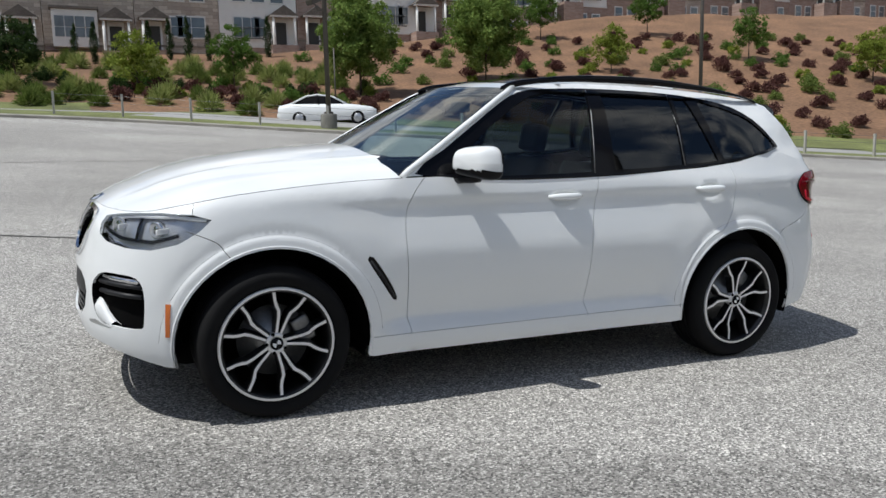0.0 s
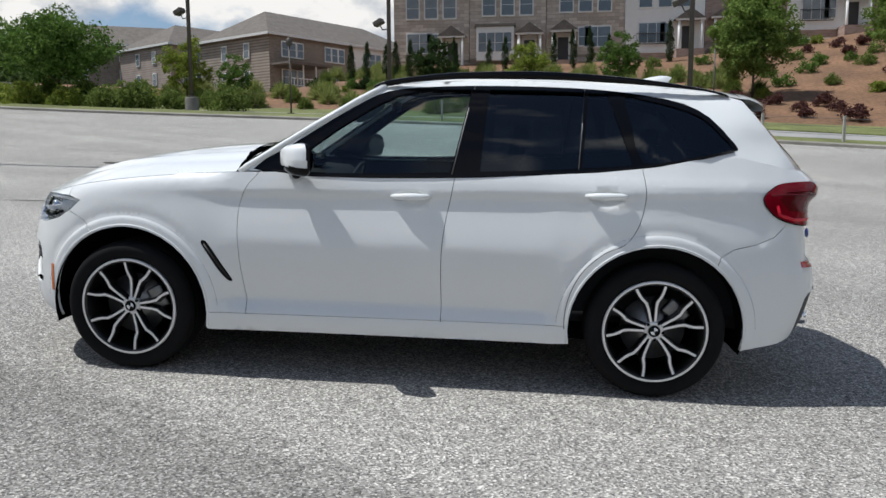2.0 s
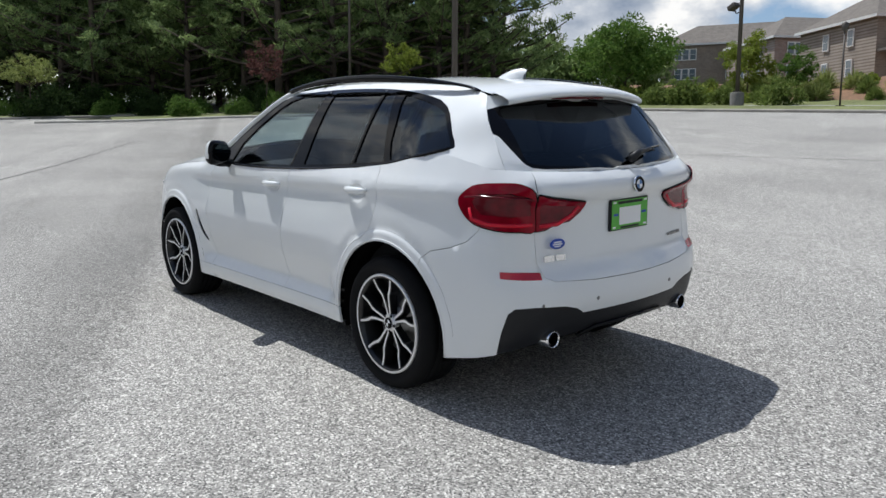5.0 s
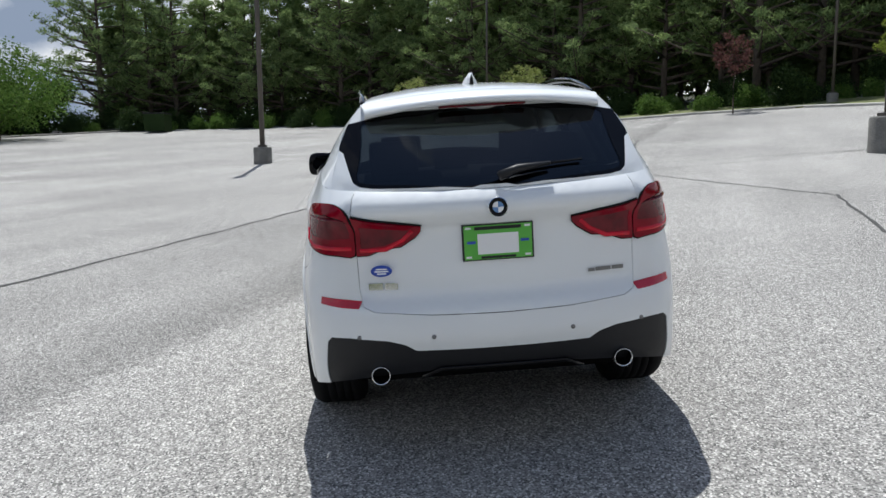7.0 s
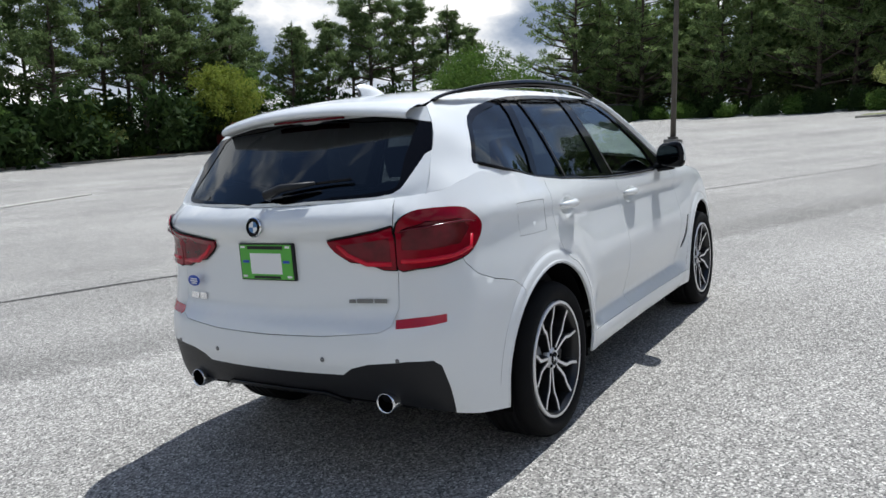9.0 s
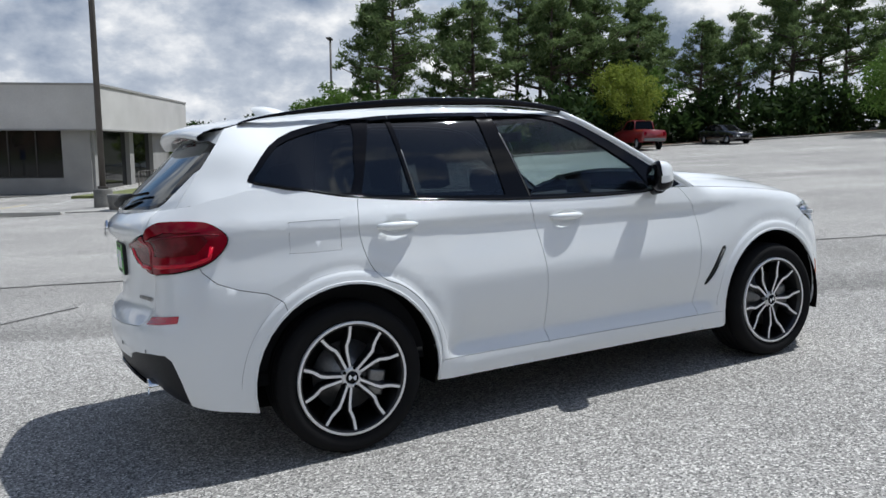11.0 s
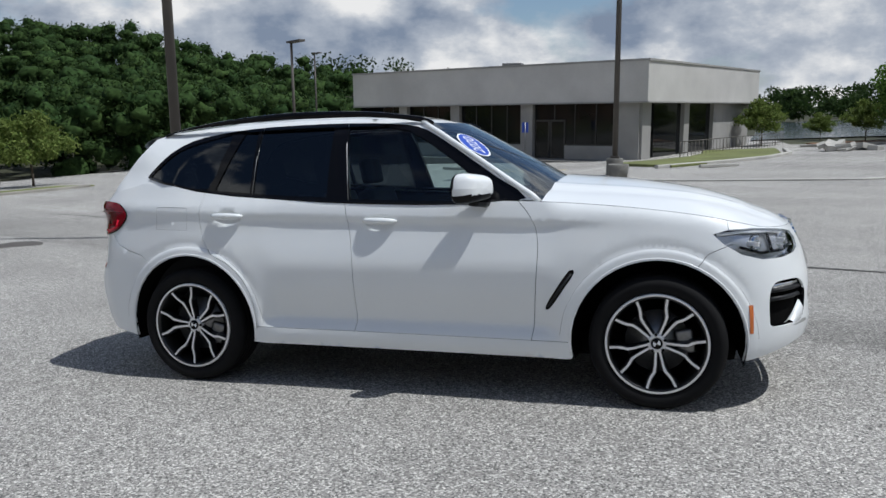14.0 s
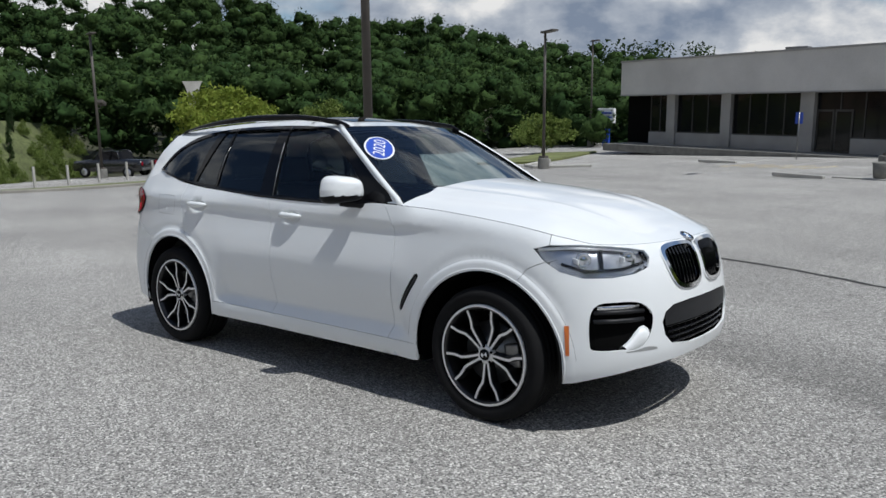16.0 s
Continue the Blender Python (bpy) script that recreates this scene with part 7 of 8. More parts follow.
strip("kerb", [(13.2, -27.6), (15.6, -26.6), (17.0, -28.0), (18.5, -33.0)], 0.22, 0.0, 0.13, M_CONCRETE, "concrete kerb of a lamp island", "kerb")
strip("lawn", [(19.5, -30.0), (20.5, -35.0), (22.5, -42.0)], 3.5, 0.0, 0.13, M_GRASS, "mown grass by the building", "grass")
strip("kerb", [(2.0, -22.6), (-1.5, -20.6), (-6.5, -19.6), (-11, -21)], 0.22, 0.0, 0.05, M_CONCRETE, "low worn concrete edge across the lot", "kerb")


def seal_line(pts, width=0.018):
    """A sealed crack that wanders along a line."""
    out = []
    for (x0, y0), (x1, y1) in zip(pts, pts[1:]):
        n = max(2, int(math.hypot(x1 - x0, y1 - y0) / 0.35))
        for k in range(n):
            out.append((x0 + (x1 - x0) * k / n + rng.normal() * 0.018, y0 + (y1 - y0) * k / n + rng.normal() * 0.018))
    out.append(pts[-1])
    bm = bmesh.new()
    rows = []
    for i, (x, y) in enumerate(out):
        a, b = out[max(0, i - 1)], out[min(len(out) - 1, i + 1)]
        d = Vector((b[0] - a[0], b[1] - a[1])).normalized()
        w = width * (0.6 + 0.8 * rng.random())
        z = 0.006
        p, q = (x - d.y * w, y + d.x * w), (x + d.y * w, y - d.x * w)
        rows.append([(*p, ground_height(*p) + z), (*q, ground_height(*q) + z)])
    return tagged(part("pavement_crack", grid_mesh(rows), M_CRACK, None, smooth=False), "dark sealed crack in the asphalt", "crack", kind="structure")


seal_line([(0.3, -6.05), (-1.3, -5.35), (-2.6, -4.6), (-8.4, -2.1), (-11.5, -1.27), (-16.3, 1.6), (-26, 7)], 0.03)
seal_line([(0.3, -6.05), (4, -7.6), (9, -9.8), (16, -13)], 0.03)
seal_line([(-11.7, 4.7), (-11.9, 8.2), (-12.3, 11.0)], 0.02)
seal_line([(-13.4, 5.9), (-12.4, 10.8)], 0.02)
seal_line([(-2.2, 4.7), (-5.35, 6.0), (-11.7, 4.7), (-24, 9)], 0.02)
seal_line([(0.8, 15.2), (3.5, 17.15), (9, 19)], 0.03)
seal_line([(0.8, 15.2), (-6, 14.0), (-14, 15.5)], 0.025)
seal_line([(6, -6), (3.1, -4.4), (2.4, -4.9)], 0.02)
for x, y in ((-8.4, 12.1), (10.0, -6.0)):
    bm = lathe([(0.42, 0.0), (0.42, 0.012), (0.36, 0.014), (0.001, 0.014)], 28, "Z")
    tagged(part("manhole_cover", bm, M_POLE, None, at=on_ground(x, y)), "dark iron manhole cover in the asphalt", "manhole", kind="structure")


def lamp_post(x, y, height, heads, label, base=0.6, width=0.30, radius=0.085, base_h=None):
    """Square-shouldered concrete footing, steel pole and flat lamp heads; heads: (height, turn, style)."""
    p = thing("lamp_post", on_ground(x, y), label, "lamp post", "lot lamp posts")
    h = base_h or base
    part("footing", lathe([(width * 1.02, -0.3), (width * 1.02, h - 0.04), (width * 0.96, h), (0.001, h)], 18, "Z"), M_BASE, p, "concrete footing")
    part("base_plate", box((-0.16, -0.16, h), (0.16, 0.16, h + 0.09), 0.02), M_POLE, p, smooth=False)
    part("pole", tube([(0, 0, h), (0, 0, height)], [radius, radius * 0.8], 10), M_POLE, p)
    for hz, turn, style in heads:
        a = radians(turn)
        d = Vector((math.cos(a), math.sin(a), 0))
        if style == "flat":
            bm = box((-0.42, -0.17, -0.04), (0.42, 0.17, 0.05), 0.02)
            bm.transform(pose(d.x * 0.28, d.y * 0.28, hz, 0, -3, turn))
            part("lamp_head", bm, M_POLE, p, smooth=False)
        else:
            part("lamp_arm", tube([(0, 0, hz - 0.25), d * 0.35 + Vector((0, 0, hz - 0.28)), d * 0.5 + Vector((0, 0, hz))], 0.03, 6), M_POLE, p)
            bm = box((-0.24, -0.22, -0.12), (0.24, 0.22, 0.12), 0.06)
            bm.transform(pose(d.x * 0.55, d.y * 0.55, hz + 0.08, 0, 25, turn))
            part("lamp_head", bm, M_POLE, p, smooth=False)
    return p


FLOOD = "bronze steel lamp post on a concrete footing"
lamp_post(0.8, -24.3, 12.5, [(12.4, 90, "flat")], FLOOD, 0.62, 0.30, 0.105)
lamp_post(7.4, -7.3, 11.5, [(11.4, 200, "flat")], FLOOD, 0.55, 0.28, 0.095)
lamp_post(14.95, -26.3, 6.1, [(6.05, 160, "flat")], FLOOD, 0.5, 0.26, 0.07)
lamp_post(27.2, -53.5, 8.6, [(8.5, 160, "flat")], FLOOD, 0.5, 0.26, 0.08)
lamp_post(43.5, -20.2, 8.9, [(8.8, 170, "flat"), (4.6, -60, "flood")], FLOOD, 0.6, 0.3, 0.09)
lamp_post(-11.39, 10.7, 12.5, [(12.4, 0, "flat")], FLOOD, 0.80, 0.37, 0.085)
lamp_post(-24.5, -5.46, 12.5, [(12.4, 0, "flat")], FLOOD, 0.62, 0.34, 0.10)
lamp_post(-54.3, 6.8, 12.0, [(11.9, 0, "flat")], FLOOD, 0.7, 0.34, 0.09)
lamp_post(-37.6, 24.6, 12.5, [(12.4, 0, "flat")], FLOOD, 0.6, 0.30, 0.09)
lamp_post(-5.8, 33.6, 12.5, [(4.6, 165, "flood")], FLOOD, 0.7, 0.34, 0.11)
lamp_post(-16.4, 34.4, 12.5, [(5.0, 165, "flood")], FLOOD, 0.7, 0.34, 0.11)
lamp_post(7.5, 27.6, 12.5, [(5.2, 200, "flood")], FLOOD, 0.7, 0.34, 0.11)
lamp_post(26.5, 26.0, 12.5, [], FLOOD, 0.7, 0.3, 0.10)
lamp_post(-34.8, -47.2, 9.6, [(9.5, 60, "flat")], FLOOD, 0.6, 0.3, 0.09)
lamp_post(-15.8, -48.0, 8.85, [(8.75, 60, "flat")], FLOOD, 0.6, 0.3, 0.09)
street = lamp_post(-10.8, 33.4, 3.4, [], "slim black street lamp post behind the kerb", 0.05, 0.12, 0.045)
part("lantern", lathe([(0.05, 3.4), (0.14, 3.5), (0.16, 3.75), (0.03, 3.85)], 12, "Z"), M_POLE, street)
street2 = lamp_post(10.3, 35.5, 3.6, [], "slim black street lamp post behind the kerb", 0.05, 0.12, 0.045)

# fence posts with wire
for (xa, xb, d0) in ((-3.0, 34.0, 1.35),):
    fence = thing("wire_fence", pose(0, 0, 0), "low wire fence on grey timber posts behind the kerb", "fence")
    x = xa
    tops = []
    while x < xb:
        y = kerb_y(x) + d0
        z = ground_height(x, y)
        part("post", box((-0.045, -0.045, -0.2), (0.045, 0.045, 1.05), 0.01), M_CONCRETE, fence, smooth=False, at=pose(x, y, z))
        tops.append(Vector((x, y, z)))
        x += 2.6
    for h in (0.35, 0.65, 0.95):
        part("wire", tube([t + Vector((0, 0, h)) for t in tops], 0.006, 4), M_DISC, fence)
fence = thing("wire_fence", pose(0, 0, 0), "low fence on pale posts east of the lot", "fence")
for k in range(9):
    x, y = 33.5 + 0.6 * k, -8.5 - 1.9 * k
    part("post", box((-0.05, -0.05, -0.2), (0.05, 0.05, 1.0), 0.01), M_CONCRETE, fence, smooth=False, at=on_ground(x, y))


# ---------------------------------------------------------------- buildings
def brick_material(name, c1, c2, mortar, scale, bw, rh):
    m = bpy.data.materials.new(name)
    m.use_nodes = True
    nt, ln = m.node_tree.nodes, m.node_tree.links
    b = nt["Principled BSDF"]
    b.inputs["Roughness"].default_value = 0.9
    co = nt.new("ShaderNodeTexCoord")
    mp = nt.new("ShaderNodeMapping")
    mp.inputs["Rotation"].default_value = (radians(90), 0, 0)
    ln.new(co.outputs["Object"], mp.inputs[0])
    br = nt.new("ShaderNodeTexBrick")
    br.inputs["Color1"].default_value = (*c1, 1)
    br.inputs["Color2"].default_value = (*c2, 1)
    br.inputs["Mortar"].default_value = (*mortar, 1)
    br.inputs["Scale"].default_value = scale
    br.inputs["Mortar Size"].default_value = 0.012
    br.inputs["Brick Width"].default_value = bw
    br.inputs["Row Height"].default_value = rh
    ln.new(mp.outputs[0], br.inputs["Vector"])
    no = nt.new("ShaderNodeTexNoise")
    no.inputs["Scale"].default_value = 0.8
    no.inputs["Detail"].default_value = 5
    ln.new(co.outputs["Object"], no.inputs["Vector"])
    mr = nt.new("ShaderNodeMapRange")
    mr.inputs["To Min"].default_value, mr.inputs["To Max"].default_value = 0.7, 1.3
    ln.new(no.outputs["Fac"], mr.inputs["Value"])
    sc = nt.new("ShaderNodeVectorMath")
    sc.operation = "SCALE"
    ln.new(br.outputs["Color"], sc.inputs[0])
    ln.new(mr.outputs[0], sc.inputs["Scale"])
    ln.new(sc.outputs[0], b.inputs["Base Color"])
    bp = nt.new("ShaderNodeBump")
    bp.inputs["Strength"].default_value = 0.4
    ln.new(br.outputs["Fac"], bp.inputs["Height"])
    ln.new(bp.outputs[0], b.inputs["Normal"])
    return m


M_BRICK = brick_material("red-brown brick", (0.28, 0.185, 0.15), (0.38, 0.275, 0.23), (0.34, 0.31, 0.28), 1.0, 0.42, 0.15)
M_STONE = brick_material("stacked stone", (0.37, 0.31, 0.26), (0.56, 0.49, 0.42), (0.26, 0.225, 0.195), 1.0, 0.75, 0.3)
M_TAN = brick_material("tan brick", (0.20, 0.16, 0.125), (0.265, 0.215, 0.172), (0.34, 0.30, 0.26), 1.0, 0.42, 0.15)
M_SIDING = material("white painted siding", (0.78, 0.77, 0.74), 0.7, bump=0.15, bump_scale=12, var=0.06, var_scale=0.8)
M_TRIM = material("white window trim", (0.72, 0.72, 0.70), 0.6, var=0.04)
M_ROOF = material("grey asphalt shingles", (0.145, 0.128, 0.112), 0.95, bump=0.5, bump_scale=14, var=0.18, var_scale=1.5, grain=0.2, grain_scale=9)
M_PANE = material("window pane", (0.13, 0.165, 0.19), 0.08, spec=0.7, var=0.4, var_scale=0.5)
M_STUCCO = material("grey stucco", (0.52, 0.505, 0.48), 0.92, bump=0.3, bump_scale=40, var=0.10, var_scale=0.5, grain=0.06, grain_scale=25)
# darker than the fascia, for recessed walls, pilasters and fascia trims
M_STUCCO_D = material("darker grey stucco", (0.30, 0.292, 0.278), 0.92, bump=0.3, bump_scale=40, var=0.12, var_scale=0.8)
M_DARKFRAME = material("dark bronze frame", (0.03, 0.028, 0.025), 0.5, var=0.1)
M_SHOPGLASS = material("dark shop glass", (0.008, 0.009, 0.010), 0.06, spec=0.3, var=0.3, var_scale=0.4)
M_WOOD = material("weathered timber", (0.16, 0.12, 0.09), 0.85, bump=0.4, bump_scale=18, var=0.2, var_scale=2)


def window(parent, x, z, w, h, y=-0.0, lights=2, turn=None):
    """A white-framed sash window proud of a wall that faces -y."""
    win = part("window", box((-w / 2 - 0.08, -0.07, -0.10), (w / 2 + 0.08, 0.05, h + 0.10), 0.01), M_TRIM, parent, "white-framed window", smooth=False, at=pose(x, y, z) if turn is None else turn)
    for k in range(lights):
        a = -w / 2 + w * k / lights + 0.03
        b = -w / 2 + w * (k + 1) / lights - 0.03
        for z0, z1 in ((0.03, h / 2 - 0.02), (h / 2 + 0.02, h - 0.03)):
            part("pane", box((a, -0.085, z0), (b, -0.06, z1)), M_PANE, win, smooth=False)
    return win


def porch(parent, x, z, y):
    """A small gabled entry: two white columns, a dark door, a shingled hood."""
    part("door", box((x - 0.48, y - 0.10, z), (x + 0.48, y + 0.05, z + 2.15), 0.02), M_DARKFRAME, parent, "dark panelled front door", smooth=False)
    part("door_surround", box((x - 0.66, y - 0.06, z), (x + 0.66, y + 0.04, z + 2.55)), M_TRIM, parent, smooth=False)
    for s in (-1, 1):
        part("column", tube([(x + s * 0.95, y - 1.3, z - 1.3), (x + s * 0.95, y - 1.3, z + 2.6)], [0.13, 0.11], 10), M_TRIM, parent)
    bm = bmesh.new()
    pts = [(-1.3, 2.6), (1.3, 2.6), (0, 3.5)]
    f = [bm.verts.new((x + a, y - 1.6, z + b)) for a, b in pts]
    g = [bm.verts.new((x + a, y + 0.1, z + b)) for a, b in pts]
    bm.faces.new(f)
    for i in range(3):
        bm.faces.new((f[i], f[(i + 1) % 3], g[(i + 1) % 3], g[i]))
    part("porch_roof", bm, M_ROOF, parent, "shingled gable hood", smooth=False)
    part("porch_beam", box((x - 1.25, y - 1.55, z + 2.45), (x + 1.25, y - 1.2, z + 2.62)), M_TRIM, parent, smooth=False)
    part("stoop", box((x - 1.2, y - 1.6, z - 3.0), (x + 1.2, y, z)), M_BRICK, parent, "brick stoop", smooth=False)


def townhouse(x, y, z, w, style, door_side):
    """A three-storey terraced house that faces -y; its storeys start at z."""
    label = {"stone": "brown stacked-stone townhouse with white windows", "white": "townhouse with white upper storeys over red brick", "brick": "red-brown brick townhouse with white windows",
             "bay": "brown brick townhouse with a white bay window"}[style]
    t = thing("townhouse", pose(x, y, z), label, "house", "townhouses on the hill")
    upper = {"stone": M_STONE, "white": M_SIDING, "brick": M_BRICK, "bay": M_STONE}[style]
    lower = {"stone": M_STONE, "white": M_BRICK, "brick": M_BRICK, "bay": M_BRICK}[style]
    part("wall", box((-w / 2, 0, -4.0), (w / 2, 11, 2.9)), lower, t, "lower brick wall", smooth=False)
    part("wall", box((-w / 2 + 0.005, 0.02, 2.9), (w / 2 - 0.005, 11, 9.3)), upper, t, "upper wall", smooth=False)
    part("band", box((-w / 2, -0.08, 2.82), (w / 2, 0.03, 3.02)), M_TRIM if style == "white" else M_TAN, t, smooth=False)
    part("cornice", box((-w / 2 - 0.02, -0.35, 9.2), (w / 2 + 0.02, 0.1, 9.6), 0.03), M_TRIM, t, smooth=False)
    bm = bmesh.new()
    f = [bm.verts.new(p) for p in ((-w / 2, -0.4, 9.55), (w / 2, -0.4, 9.55), (w / 2, 5.5, 12.6), (-w / 2, 5.5, 12.6), (-w / 2, 11.3, 9.55), (w / 2, 11.3, 9.55))]
    bm.faces.new((f[0], f[1], f[2], f[3]))
    bm.faces.new((f[3], f[2], f[5], f[4]))
    bm.faces.new((f[0], f[3], f[4]))
    bm.faces.new((f[1], f[5], f[2]))
    part("roof", bm, M_ROOF, t, "grey shingle roof", smooth=False)
    dx = door_side * (w / 2 - 1.5)
    porch(t, dx, 2.95 if style == "white" else 2.4, 0.0)
    ox = -door_side * 1.1
    if style == "bay":
        bay = part("bay_window", box((ox - 1.7, -0.8, 2.7), (ox + 1.7, 0.05, 5.7), 0.03), M_TRIM, t, "white box bay window", smooth=False)
        for k in range(4):
            for z0, z1 in ((3.5, 4.25), (4.3, 5.15)):
                part("pane", box((ox - 1.5 + 0.76 * k, -0.83, z0), (ox - 0.82 + 0.76 * k, -0.79, z1)), M_PANE, bay, smooth=False)
        part("bay_roof", box((ox - 1.85, -0.95, 5.7), (ox + 1.85, 0.05, 5.95), 0.05), M_ROOF, bay, smooth=False)
    else:
        window(t, ox, 3.7, 2.3 if style != "brick" else 1.9, 1.75, lights=3 if style == "white" else 2)
        if style == "white":
            rail = part("balcony_rail", box((ox - 1.4, -0.32, 3.55), (ox + 1.4, -0.28, 3.62)), M_DARKFRAME, t, smooth=False)
            for k in range(15):
                part("baluster", box((ox - 1.38 + 0.196 * k, -0.31, 3.55), (ox - 1.36 + 0.196 * k, -0.29, 4.5)), M_DARKFRAME, rail, smooth=False)
            part("rail_top", box((ox - 1.4, -0.33, 4.48), (ox + 1.4, -0.27, 4.54)), M_DARKFRAME, rail, smooth=False)
        window(t, dx - door_side * 1.9, 3.8, 1.0, 1.6, lights=1)
    for k in (-1, 1):
        window(t, ox + k * 0.85, 0.6, 0.95, 1.45, lights=1)
    for k in (-1.7, 0, 1.7):
        window(t, k, 6.8, 1.15, 1.85, lights=1)
    return t


row = [(-7.6, "stone", 1), (-0.6, "bay", 1), (6.4, "stone", -1), (13.4, "white", 1), (20.4, "brick", -1), (27.4, "white", 1), (34.4, "brick", -1), (41.4, "brick", 1), (48.4, "white", -1), (55.4, "brick", 1), (62.4, "stone", -1), (69.4, "brick", 1), (76.4, "white", -1), (83.4, "brick", 1), (90.4, "stone", -1), (97.4, "brick", 1), (104.4, "brick", -1)]
for x, style, s in row:
    townhouse(x, 67.5, 6.9 + 0.35 * step(-10, 10, x) + 7.2 * step(8, 66, x) + 0.055 * max(0.0, x - 66), 6.96, style, s)


def gabled_block(corner, along_dir, length, depth, z, eave, ridge, mat, units, label, porches=True):
    """A terrace seen end-on: a long wall that recedes and a gable end. corner: where both meet."""
    ang = math.degrees(math.atan2(along_dir[1], along_dir[0]))
    t = thing("townhouse_row", pose(corner[0], corner[1], z, 0, 0, ang), label, "house", "townhouse rows")
    part("wall", box((0, 0, -5.0), (length, depth, eave)), mat, t, smooth=False)
    bm = bmesh.new()
    o = 0.45
    hip = depth * 0.42
    f = [bm.verts.new(p) for p in ((-o, -o, eave), (length + o, -o, eave), (length + o - hip, depth / 2, ridge), (hip - o, depth / 2, ridge), (-o, depth + o, eave), (length + o, depth + o, eave))]
    for q in ((0, 1, 2, 3), (3, 2, 5, 4), (0, 3, 4), (1, 5, 2), (0, 4, 5, 1)):
        bm.faces.new([f[k] for k in q])
    part("roof", bm, M_ROOF, t, "grey shingle roof", smooth=False)
    part("fascia", box((-o, -o - 0.03, eave - 0.25), (length + o, -o + 0.05, eave + 0.02)), M_TRIM, t, smooth=False)
    part("fascia", box((-o - 0.03, -o, eave - 0.25), (-o + 0.05, depth + o, eave + 0.02)), M_TRIM, t, smooth=False)
    u = length / units
    for k in range(units):
        if k % 3 == 2:
            part("wall_panel", box((u * k, -0.06, -5), (u * (k + 1), 0.01, eave - 0.2)), M_SIDING, t, "white siding panel", smooth=False)
        for wz in (eave - 2.3, eave - 5.2):
            for q in (-1, 0, 1):
                window(t, u * (k + 0.5) + q * 1.05, wz, 0.85, 1.5, -0.07, 1)
        if porches:
            deck = part("balcony", box((u * k + 0.3, -2.8, eave - 6.0), (u * (k + 1) - 0.3, 0, eave - 5.75)), M_TRIM, t, "white balcony deck", smooth=False)
            for q in range(4):
                part("post", box((u * k + 0.4 + q * (u - 0.9) / 3, -2.75, eave - 9), (u * k + 0.52 + q * (u - 0.9) / 3, -2.63, eave - 4.8 if k else eave - 3.4)), M_TRIM, deck, smooth=False)
            part("rail", box((u * k + 0.3, -2.78, eave - 4.86), (u * (k + 1) - 0.3, -2.70, eave - 4.76)), M_TRIM, deck, smooth=False)
            for q in range(12):
                part("baluster", box((u * k + 0.45 + q * (u - 0.9) / 12, -2.76, eave - 5.75), (u * k + 0.50 + q * (u - 0.9) / 12, -2.72, eave - 4.8)), M_TRIM, deck, smooth=False)
            if k == 0:
                part("porch_roof", box((0.1, -3.1, eave - 3.4), (u - 0.1, 0, eave - 3.15), 0.05), M_ROOF, t, "shingled porch roof", smooth=False)
    for y, wz in ((depth * 0.3, eave - 2.4), (depth * 0.3, eave - 5.3), (depth * 0.62, eave - 2.4), (depth * 0.62, eave - 5.3)):
        window(t, 0, 0, 0.8, 1.5, 0, 1, pose(-0.06, y, wz, 0, 0, -90))
    return t


gabled_block((-25.5, 75.0), (0.53, 0.85), 25.0, 12.0, 6.3, 7.8, 11.2, M_TAN, 4, "tan brick townhouse row with a grey roof and white balconies")
gabled_block((-46.0, 96.0), (0.55, 0.83), 26.0, 13.0, 8.0, 8.4, 12.0, M_BRICK, 4, "brown townhouse row with a grey roof", False)
gabled_block((-66.0, 100.0), (0.9, 0.43), 22.0, 12.0, 8.0, 9.5, 13.0, M_TAN, 3, "distant townhouse row with a grey roof", False)


